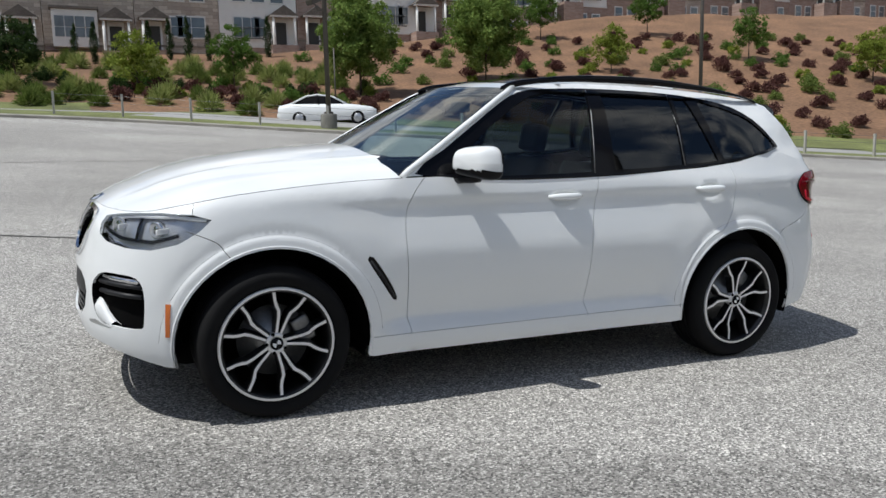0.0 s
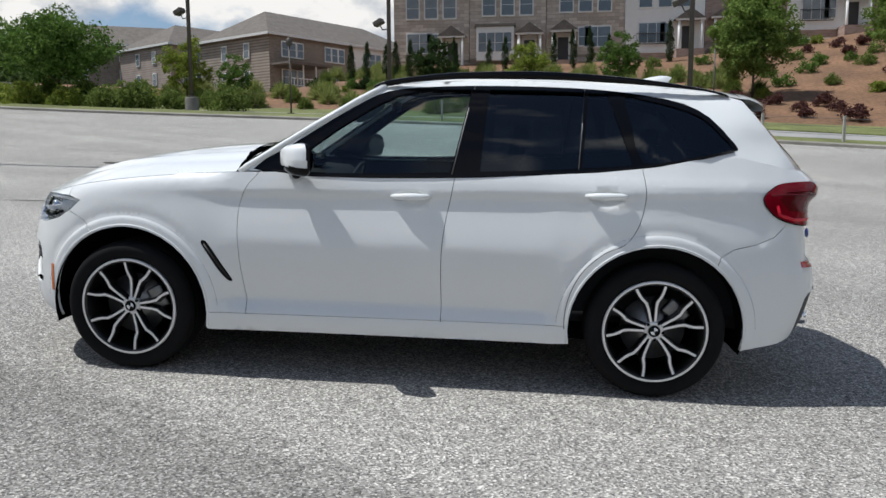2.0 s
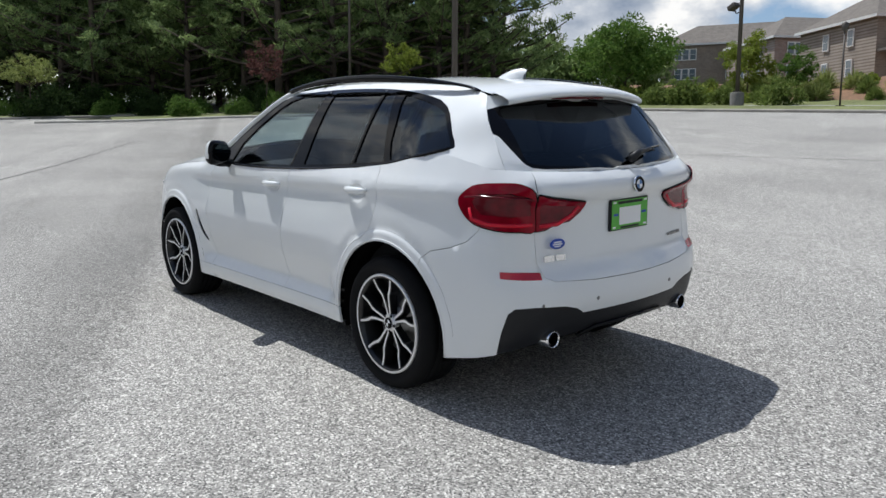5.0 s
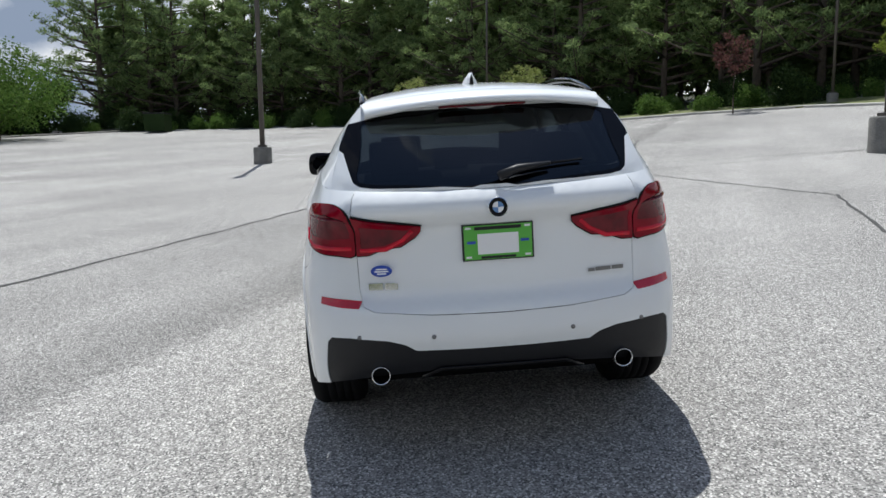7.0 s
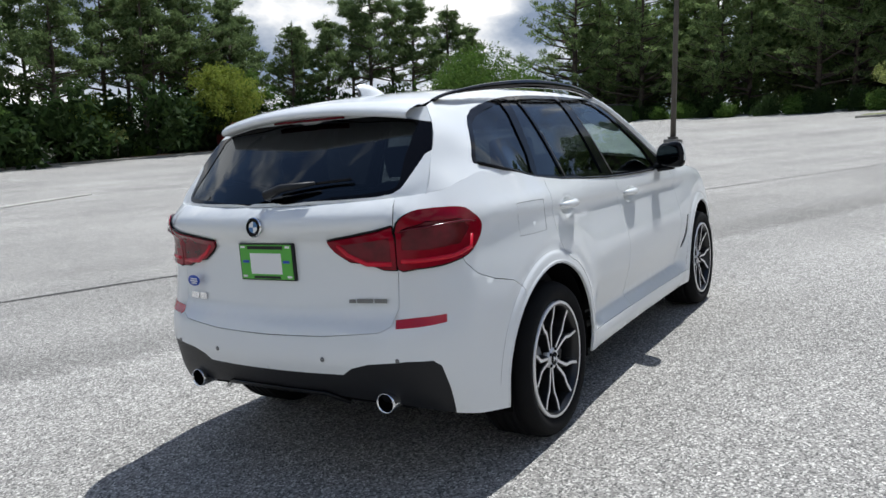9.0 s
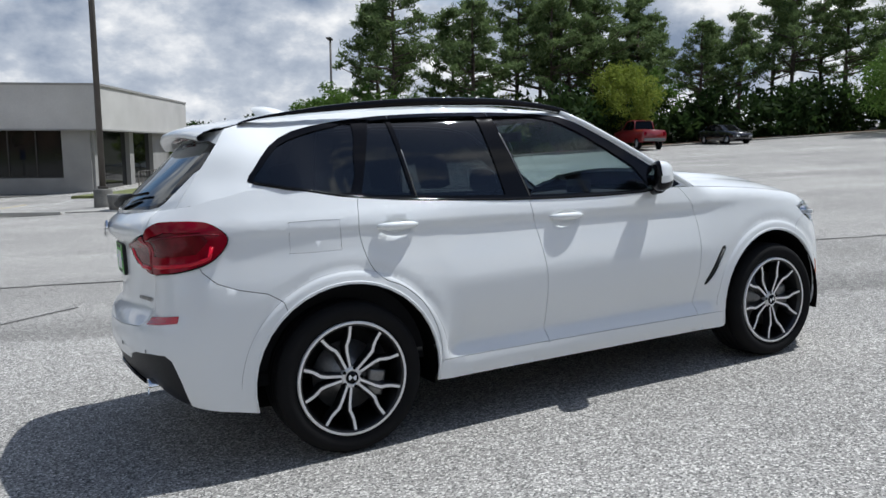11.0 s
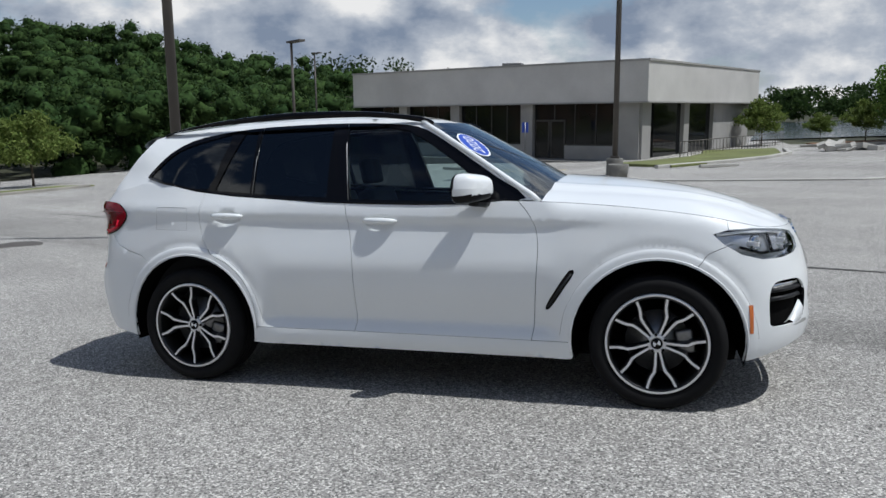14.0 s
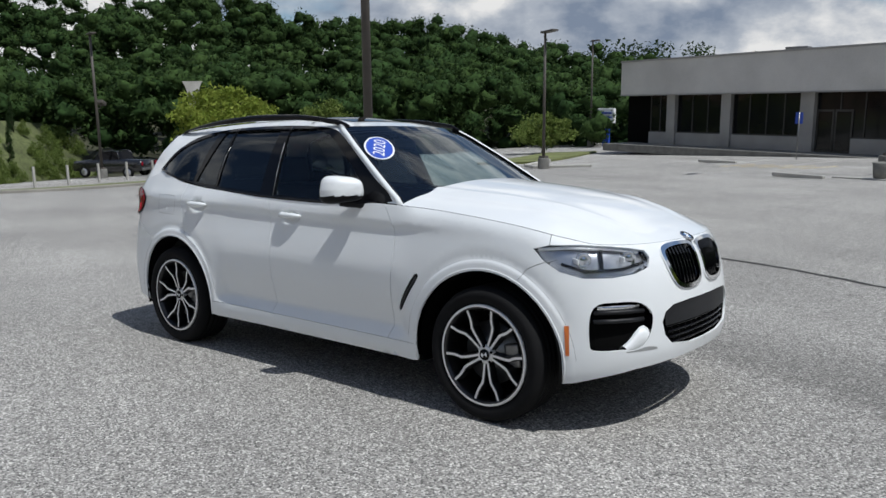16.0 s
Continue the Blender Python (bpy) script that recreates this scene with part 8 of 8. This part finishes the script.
# -- the flat-roofed shop building ----------------------------------------------------
def build_shop():
    C, L, R = Vector((0.1, -34.45)), Vector((18.5, -41.1)), Vector((-6.2, -49.6))
    z0 = ground_height(2, -36) - 0.05
    ang = math.degrees(math.atan2((L - C).y, (L - C).x))
    t = thing("shop_building", pose(0, 0, 0), "vacant flat-roofed grey commercial building with dark shopfront glass", "building")
    far = L + (R - C)
    low, high = 2.18, 4.12

    def prism(poly, a, b):
        bm = bmesh.new()
        lo = [bm.verts.new((p.x, p.y, a)) for p in poly]
        hi = [bm.verts.new((p.x, p.y, b)) for p in poly]
        n = len(poly)
        bm.faces.new(lo[::-1])
        bm.faces.new(hi)
        for i in range(n):
            bm.faces.new((lo[i], lo[(i + 1) % n], hi[(i + 1) % n], hi[i]))
        bmesh.ops.recalc_face_normals(bm, faces=bm.faces)
        return bm

    part("fascia", prism([C, L, far, R], low, high), M_STUCCO, t, "pale grey stucco fascia", smooth=False)
    e = 0.05
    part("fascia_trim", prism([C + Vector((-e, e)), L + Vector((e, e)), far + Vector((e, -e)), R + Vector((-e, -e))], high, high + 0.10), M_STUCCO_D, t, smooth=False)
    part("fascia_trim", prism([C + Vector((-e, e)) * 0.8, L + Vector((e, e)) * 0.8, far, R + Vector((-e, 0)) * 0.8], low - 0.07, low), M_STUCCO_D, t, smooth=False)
    part("roof_vent", box((7.5, -41, high + 0.1), (8.6, -40, high + 0.4), 0.03), M_DISC, t, smooth=False)
    # walls set back under the fascia
    d, n = (L - C).normalized(), Vector((-(L - C).normalized().y, (L - C).normalized().x))
    dr = (R - C).normalized()
    inC = C + d * 0.55 - n * 0.45
    base = Matrix.Translation((inC.x, inC.y, 0)) @ pose(0, 0, 0, 0, 0, ang)
    length = (L - C).length - 0.3
    shop = new("shopfront")
    bpy.data.objects.remove(shop)
    part("floor_slab", prism([C + n * 1.4 - d * 1.0, L + n * 1.4, far, R - d * 1.0], z0 - 0.4, z0 + 0.04), M_BASE, t, smooth=False)
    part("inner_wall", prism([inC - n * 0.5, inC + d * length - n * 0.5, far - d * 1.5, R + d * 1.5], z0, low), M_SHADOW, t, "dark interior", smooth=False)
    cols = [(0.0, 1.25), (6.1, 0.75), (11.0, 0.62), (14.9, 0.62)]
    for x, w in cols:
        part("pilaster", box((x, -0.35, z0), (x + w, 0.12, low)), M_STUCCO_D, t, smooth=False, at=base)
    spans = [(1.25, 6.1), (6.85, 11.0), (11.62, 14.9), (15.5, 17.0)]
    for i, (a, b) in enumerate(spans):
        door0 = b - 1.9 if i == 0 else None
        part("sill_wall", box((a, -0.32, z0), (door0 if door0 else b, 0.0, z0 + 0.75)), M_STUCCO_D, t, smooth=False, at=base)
        glass_pane = part("shop_window", box((a, -0.22, z0 + 0.02), (b, -0.18, low)), M_SHOPGLASS, t, "dark shop window", smooth=False, at=base)
        k = max(2, int((b - a) / 1.0))
        for q in range(k + 1):
            x = a + (b - a) * q / k
            part("mullion", box((x - 0.03, -0.25, z0 + 0.7), (x + 0.03, -0.14, low)), M_DARKFRAME, glass_pane, smooth=False)
        part("transom", box((a, -0.25, z0 + 0.75), (b, -0.13, z0 + 0.82)), M_DARKFRAME, glass_pane, smooth=False)
        if door0:
            for x in (door0, door0 + 0.95):
                door = part("door", box((x + 0.02, -0.2, z0), (x + 0.93, -0.12, z0 + 2.1), 0.01), M_DARKFRAME, t, "dark framed glass door", smooth=False, at=base)
                part("door_glass", box((x + 0.12, -0.13, z0 + 0.15), (x + 0.83, -0.11, z0 + 2.0)), M_SHOPGLASS, door, smooth=False)
    # west side: glazing, a pier, then solid wall
    ang_r = math.degrees(math.atan2(dr.y, dr.x))
    wbase = Matrix.Translation((inC.x, inC.y, 0)) @ pose(0, 0, 0, 0, 0, ang_r)
    wl_ = (R - C).length - 0.8
    for a, b in ((0.0, 1.0), (5.2, 5.9), (9.5, wl_)):
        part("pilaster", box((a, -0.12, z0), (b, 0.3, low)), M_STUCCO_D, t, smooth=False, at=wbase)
    for a, b in ((1.0, 5.2), (5.9, 9.5)):
        part("shop_window", box((a, 0.1, z0), (b, 0.16, low)), M_SHOPGLASS, t, "dark shop window", smooth=False, at=wbase)
    # ramp railing
    rail = thing("ramp_railing", pose(0, 0, 0), "dark metal railing along the entrance ramp", "railing")
    a, b = C + Vector((-1.6, -0.6)), R + Vector((-1.4, 2.0))
    for h in (0.45, 1.0):
        part("rail", tube([(a.x, a.y, z0 + h), (b.x, b.y, z0 + h + 0.1)], 0.025, 6), M_POLE, rail)
    for k in range(34):
        p = a.lerp(b, k / 33)
        part("baluster", tube([(p.x, p.y, z0 - 0.1), (p.x, p.y, z0 + 1.0)], 0.014 if k % 6 else 0.028, 5), M_POLE, rail)
    return t


build_shop()

# parking signs, wheel stops, sign board, power lines
def sign_post(x, y, h, w, hh, mat, label):
    s = thing("sign", on_ground(x, y), label, "sign")
    part("post", tube([(0, 0, -0.2), (0, 0, h)], 0.03, 6), M_DISC, s)
    part("panel", box((-w / 2, -0.03, h - hh), (w / 2, -0.01, h), 0.005), mat, s, smooth=False)
    return s


sign_post(5.9, -33.2, 2.1, 0.32, 0.5, M_BLUE_INK, "small blue parking sign on a thin post")
board = thing("sign_board", on_ground(26.3, -54.5), "white and blue pylon sign board", "sign")
part("pylon", box((-0.28, -0.15, -0.3), (0.28, 0.15, 2.0), 0.02), M_BLUE_INK, board, smooth=False)
part("panel", box((-0.72, -0.2, 1.9), (0.72, 0.2, 3.1), 0.04), M_WHITE_INK, board, smooth=False)
for z in (2.3, 2.65):
    part("lettering", box((-0.55, 0.21, z), (0.55, 0.23, z + 0.14)), M_BLUE_INK, board, smooth=False)
flared = thing("sign_board", on_ground(46.4, -29.0, 0, 60), "pale grey flared sign panel on a post", "sign")
part("post", tube([(0, 0, -0.3), (0, 0, 4.6)], 0.09, 8), M_POLE, flared)
bm = bmesh.new()
rings = []
for k in range(13):
    f = k / 12
    w = 0.28 + 0.08 * f + 0.34 * f ** 5
    rings.append([bm.verts.new((x * w, y * 0.11, 3.7 + 2.75 * f)) for x, y in ((-1, -1), (1, -1), (1, 1), (-1, 1))])
for a, b in zip(rings, rings[1:]):
    for i in range(4):
        bm.faces.new((a[i], a[(i + 1) % 4], b[(i + 1) % 4], b[i]))
bm.faces.new(rings[0][::-1])
bm.faces.new(rings[-1])
part("panel", finish(bm), M_CONCRETE, flared, smooth=False)
M_LINE = material("worn white road paint", (0.46, 0.45, 0.42), 0.9, var=0.3, var_scale=1.5, grain=0.3, grain_scale=18)
M_LINE_Y = material("worn yellow road paint", (0.50, 0.40, 0.20), 0.9, var=0.3, var_scale=1.5, grain=0.3, grain_scale=18)
for k in range(7):
    a = Vector((0.8, -31.6)).lerp(Vector((18.6, -37.6)), k / 6)
    b = a + Vector((0.33, 0.94)) * 4.6
    strip("parking_line", [(a.x, a.y), (b.x, b.y)], 0.11, 0.0, 0.008, M_LINE, "worn white parking line on the asphalt", "road marking")
for k in range(5):
    a = Vector((3.2, -28.4)) + Vector((0.85, -0.30)) * k
    b = a + Vector((0.9, 1.5))
    strip("hatched_line", [(a.x, a.y), (b.x, b.y)], 0.14, 0.0, 0.008, M_LINE_Y, "worn yellow hatched marking on the asphalt", "road marking")
for x, y, turn in ((3.0, -22.3, -20), (-3.0, -27.5, 35), (8.5, -30.5, -10)):
    tagged(part("wheel_stop", box((-0.9, -0.08, 0), (0.9, 0.08, 0.13), 0.03), M_CONCRETE, None, at=on_ground(x, y, 0.0, turn), smooth=False), "worn concrete wheel stop on the asphalt", "wheel stop")
bin_ = thing("planter", on_ground(0.5, -22.0), "squat round concrete planter on the asphalt", "planter")
part("body", lathe([(0.001, 0), (0.30, 0.0), (0.36, 0.5), (0.33, 0.52), (0.30, 0.45), (0.001, 0.45)], 16, "Z"), M_BASE, bin_)


def power_pole(x, y, h):
    p = thing("power_pole", on_ground(x, y), "grey wooden utility pole with crossarm", "utility pole", "utility poles")
    part("pole", tube([(0, 0, -0.3), (0, 0, h)], [0.14, 0.1], 8), M_WOOD, p)
    part("crossarm", box((-1.1, -0.06, h - 0.7), (1.1, 0.06, h - 0.55)), M_WOOD, p, smooth=False)
    return Vector((x, y, ground_height(x, y) + h - 0.5))


ends = [power_pole(88.0, -20.0, 9.5), power_pole(63.2, -49.1, 8.6), power_pole(46.6, -65.0, 6.6), power_pole(26.0, -88.0, 7.0)]
wires = thing("power_lines", pose(0, 0, 0), "thin sagging power lines", "cable")
for a, b in zip(ends, ends[1:]):
    for dx, dz in ((-0.9, 0), (0.9, 0), (0, -1.0)):
        pts = [a.lerp(b, k / 8) + Vector((dx, 0, dz - 0.6 * (1 - (2 * k / 8 - 1) ** 2))) for k in range(9)]
        part("wire", tube(pts, 0.022, 4), M_POLE, wires)

# east bank with a timber fence on its crest
rows = []
for k in range(13):
    t = k / 12
    x, y = 44.0 + 12 * t, -9.0 - 16 * t
    z = ground_height(x, y)
    rows.append([(x - 2.0, y - 1.0, z - 0.3), (x + 0.6, y + 0.4, z + 2.1), (x + 2.6, y + 1.6, z + 4.1), (x + 5.0, y + 3.0, z + 4.3), (x + 9.0, y + 5.0, z + 3.8), (x + 14, y + 8, z - 0.5)])
tagged(part("grass_bank", grid_mesh(rows), M_BANK, None), "grassy bank east of the lot", "bank", kind="structure")
bank_tufts = [build_shrub(1.5, 95, M_HEDGE, "bank_shrub", "tall pale grassy shrub on the bank", "shrubs on the east bank", 0.3, 1.1, 40, 18, -1.2, 0.14), conifers[0]]
for k in range(40):
    t, r = rng.random(), rng.random()
    x, y = 44.0 + 12 * t, -9.0 - 16 * t
    z = ground_height(x, y)
    at = pose(x - 2.0 + 4.2 * r, y - 1.0 + 2.4 * r, z - 0.4 + 4.2 * r, 0, 0, 360 * rng.random())
    kind = bank_tufts[0] if k % 5 else bank_tufts[1]
    size = (0.8 + 0.5 * rng.random()) * (1.0 if k % 5 else 0.55)
    ob = kind if k < 1 or k == 1 else copy_thing(kind, pose(0, 0, 0))
    ob.matrix_basis = at @ Matrix.Diagonal((size, size, size, 1))
tf = thing("timber_fence", pose(0, 0, 0), "weathered timber rail fence on the bank's crest", "fence")
for k in range(9):
    t = k / 8
    x, y = 47.5 + 9.5 * t, -7.0 - 13 * t
    z = ground_height(x, y) + 2.4
    part("post", box((-0.07, -0.07, -0.4), (0.07, 0.07, 1.1)), M_WOOD, tf, smooth=False, at=pose(x, y, z))
    if k < 8:
        x2, y2 = 47.5 + 9.5 * (k + 1) / 8, -7.0 - 13 * (k + 1) / 8
        z2 = ground_height(x2, y2) + 2.4
        for h0, h1 in ((1.0, 1.0), (0.5, 0.5), (0.1, 1.0)):
            part("rail", tube([(x, y, z + h0), (x2, y2, z2 + h1)], 0.05, 5), M_WOOD, tf)


# ---------------------------------------------------------------- other vehicles
def simple_car(name, at, mat, label, length, width, profile, cabin_pts, wheel_x, wheel_r, group=""):
    """A parked car: lofted body, glasshouse, wheels, lamps, bumpers. profile: (x, low, high, half-width)."""
    t = thing(name, at, label, "car", group)
    rows = []
    for x, lo, hi, hw in profile:
        rows.append([(x, -hw * 0.92, lo), (x, -hw, lo + (hi - lo) * 0.35), (x, -hw * 0.98, lo + (hi - lo) * 0.75), (x, -hw * 0.86, hi), (x, 0, hi + 0.03), (x, hw * 0.86, hi), (x, hw * 0.98, lo + (hi - lo) * 0.75), (x, hw, lo + (hi - lo) * 0.35), (x, hw * 0.92, lo)])
    bm = grid_mesh(rows)
    bm.verts.ensure_lookup_table()
    n = len(rows[0])
    bm.faces.new([bm.verts[k] for k in range(n)])
    bm.faces.new([bm.verts[len(rows) * n - n + k] for k in range(n)][::-1])
    part("body", finish(bm), mat, t)
    rows = [[(x, -hw, z) for x, z, hw in cabin_pts], [(x, hw, z) for x, z, hw in cabin_pts]]
    grid = []
    for x, z, hw in cabin_pts:
        grid.append([(x, -hw, z), (x, -hw * 0.5, z + 0.02), (x, hw * 0.5, z + 0.02), (x, hw, z)])
    bm = grid_mesh(grid)
    for s in (0, 3):
        bm.faces.new([v for v in [bm.verts[k * 4 + s] for k in range(len(grid))]]) if bm.verts.ensure_lookup_table() is None else None
    part("glasshouse", finish(bm), M_BLACK, t, "dark windows", smooth=False)
    top = [(x, z, hw) for x, z, hw in cabin_pts if z > max(q[1] for q in cabin_pts) - 0.12]
    part("roof", grid_mesh([[(x, -hw * 1.02, z - 0.01), (x, -hw * 0.5, z + 0.035), (x, hw * 0.5, z + 0.035), (x, hw * 1.02, z - 0.01)] for x, z, hw in top]), mat, t)
    for s in (-1, 1):
        rail = [(x, s * hw * 1.01, z) for x, z, hw in cabin_pts]
        part("pillar", tube(rail, 0.045, 6), mat, t)
        mid = cabin_pts[2]
        part("pillar", tube([(mid[0], s * mid[2] * 1.01, mid[1]), (mid[0] - 0.05, s * profile[3][3] * 0.88, profile[3][2])], 0.04, 6), M_BLACK, t)
    for x in wheel_x:
        for s in (-1, 1):
            bm = lathe([(0.001, 0.02), (wheel_r * 0.62, 0.0), (wheel_r * 0.66, 0.03)], 20)
            tyre = lathe([(wheel_r * 0.64, 0.02), (wheel_r * 0.85, -0.01), (wheel_r, 0.02), (wheel_r, 0.18), (wheel_r * 0.6, 0.2)], 24)
            w = part("wheel", finish(tyre), M_RUBBER, t, at=pose(x, s * (width / 2), wheel_r, 0, 0, 0 if s < 0 else 180))
            part("rim", finish(bm), M_LAMP, w)
    f, b = profile[0], profile[-1]
    for s in (-1, 1):
        part("headlight", box((f[0] - 0.02, s * f[3] * 0.72 - 0.14, f[2] - 0.22), (f[0] + 0.10, s * f[3] * 0.72 + 0.14, f[2] - 0.06), 0.02), M_LAMP, t)
        part("tail_light", box((b[0] - 0.08, s * b[3] * 0.80 - 0.10, b[2] - 0.30), (b[0] + 0.02, s * b[3] * 0.80 + 0.10, b[2] - 0.06), 0.02), M_RED_LENS, t)
    part("bumper", box((b[0] - 0.1, -b[3] * 0.9, b[1]), (b[0] + 0.06, b[3] * 0.9, b[1] + 0.18), 0.03), M_DISC if "pickup" in name else mat, t)
    return t


SEDAN = [(-2.35, 0.35, 0.72, 0.72), (-2.1, 0.25, 0.85, 0.86), (-1.2, 0.22, 0.98, 0.91), (-0.7, 0.22, 1.0, 0.92), (1.3, 0.22, 1.02, 0.92), (1.9, 0.24, 1.04, 0.89), (2.35, 0.3, 0.96, 0.80), (2.45, 0.4, 0.85, 0.72)]
SEDAN_CAB = [(-0.95, 0.98, 0.74), (-0.2, 1.38, 0.62), (0.5, 1.46, 0.60), (1.05, 1.40, 0.60), (1.85, 1.02, 0.70)]
PICKUP = [(-2.7, 0.45, 0.85, 0.80), (-2.5, 0.40, 1.05, 0.92), (-1.4, 0.40, 1.15, 0.95), (-0.9, 0.40, 1.18, 0.95), (0.9, 0.42, 1.2, 0.95), (2.4, 0.45, 1.15, 0.95), (2.6, 0.5, 1.12, 0.92)]
PICKUP_CAB = [(-1.1, 1.15, 0.80), (-0.55, 1.68, 0.66), (0.3, 1.74, 0.65), (0.75, 1.68, 0.66), (0.95, 1.15, 0.78)]
M_RED_PAINT = material("dark red car paint", (0.22, 0.016, 0.018), 0.3, coat=0.8, var=0.05)
M_BLACKPAINT = material("black car paint", (0.012, 0.012, 0.013), 0.25, coat=0.7)
simple_car("pickup_truck", on_ground(-37.2, -40.6, 0, 74) @ Matrix.Diagonal((1, 1, 1.22, 1)), M_RED_PAINT, "dark red pickup truck parked at the kerb", 5.3, 1.9, PICKUP, PICKUP_CAB, (-1.7, 1.6), 0.37)
simple_car("sedan", on_ground(-44.0, -38.6, 0, 258), M_BLACKPAINT, "black sedan parked at the kerb", 4.8, 1.84, SEDAN, SEDAN_CAB, (-1.45, 1.4), 0.33)
simple_car("pickup_truck", on_ground(45.8, -22.3, 0, 205), M_BLACKPAINT, "black pickup truck parked beyond the verge", 5.3, 1.9, PICKUP, PICKUP_CAB, (-1.7, 1.6), 0.37)
simple_car("sedan", on_ground(9.3, 33.4, 0.02, 158), M_PAINT, "white sedan on the street behind the verge", 4.8, 1.84, SEDAN, SEDAN_CAB, (-1.45, 1.4), 0.33)
dump = thing("waste_container", on_ground(-66, -21.5), "dark steel waste container by the trees", "container")
part("body", box((-1.2, -0.9, 0.1), (1.2, 0.9, 1.6), 0.04), M_CYPRESS, dump, smooth=False)
part("lid", box((-1.25, -0.95, 1.6), (1.25, 0.95, 1.72), 0.03), M_PLASTIC, dump, smooth=False)
heap = thing("rubble_heap", on_ground(-9.2, -38.0), "heap of pale broken concrete slabs on the ground", "rubble")
g_heap = np.random.default_rng(9)
for k in range(22):
    w, l, h = g_heap.uniform(0.16, 0.42), g_heap.uniform(0.12, 0.3), g_heap.uniform(0.06, 0.14)
    part("slab", box((-w, -l, -h), (w, l, h), 0.02), M_CONCRETE, heap, smooth=False,
         at=pose(g_heap.normal() * 0.5, g_heap.normal() * 0.3, 0.10 + 0.24 * g_heap.random() * (k > 8), *g_heap.uniform(-22, 22, 2), g_heap.uniform(0, 180)))

# the lake past the woods' gap, a strip of its near bank and two saplings
M_LAKE = material("lake water", (0.05, 0.07, 0.08), 0.12, spec=0.6, bump=0.25, bump_scale=1.2, var=0.1, var_scale=0.05)
rows = []
for d in (60.0, 75.0, 95.0, 118.0):
    row = []
    for az in (-96.0, -98.0, -100.0, -102.0, -104.5):
        x, y = d * math.cos(radians(az)), 5.0 + d * math.sin(radians(az))
        row.append((x, y, ground_height(x, y) + 0.10))
    rows.append(row)
tagged(part("water", grid_mesh(rows), M_LAKE, None, smooth=False), "pale grey lake seen through the trees", "lake", kind="structure")
for x, y, k in ((-6.3, -47.0, 0.62), (-12.4, -48.5, 0.55), (-10.4, -52.0, 0.4)):
    put_copy(east_trees[1], x, y, 70 * k, k)
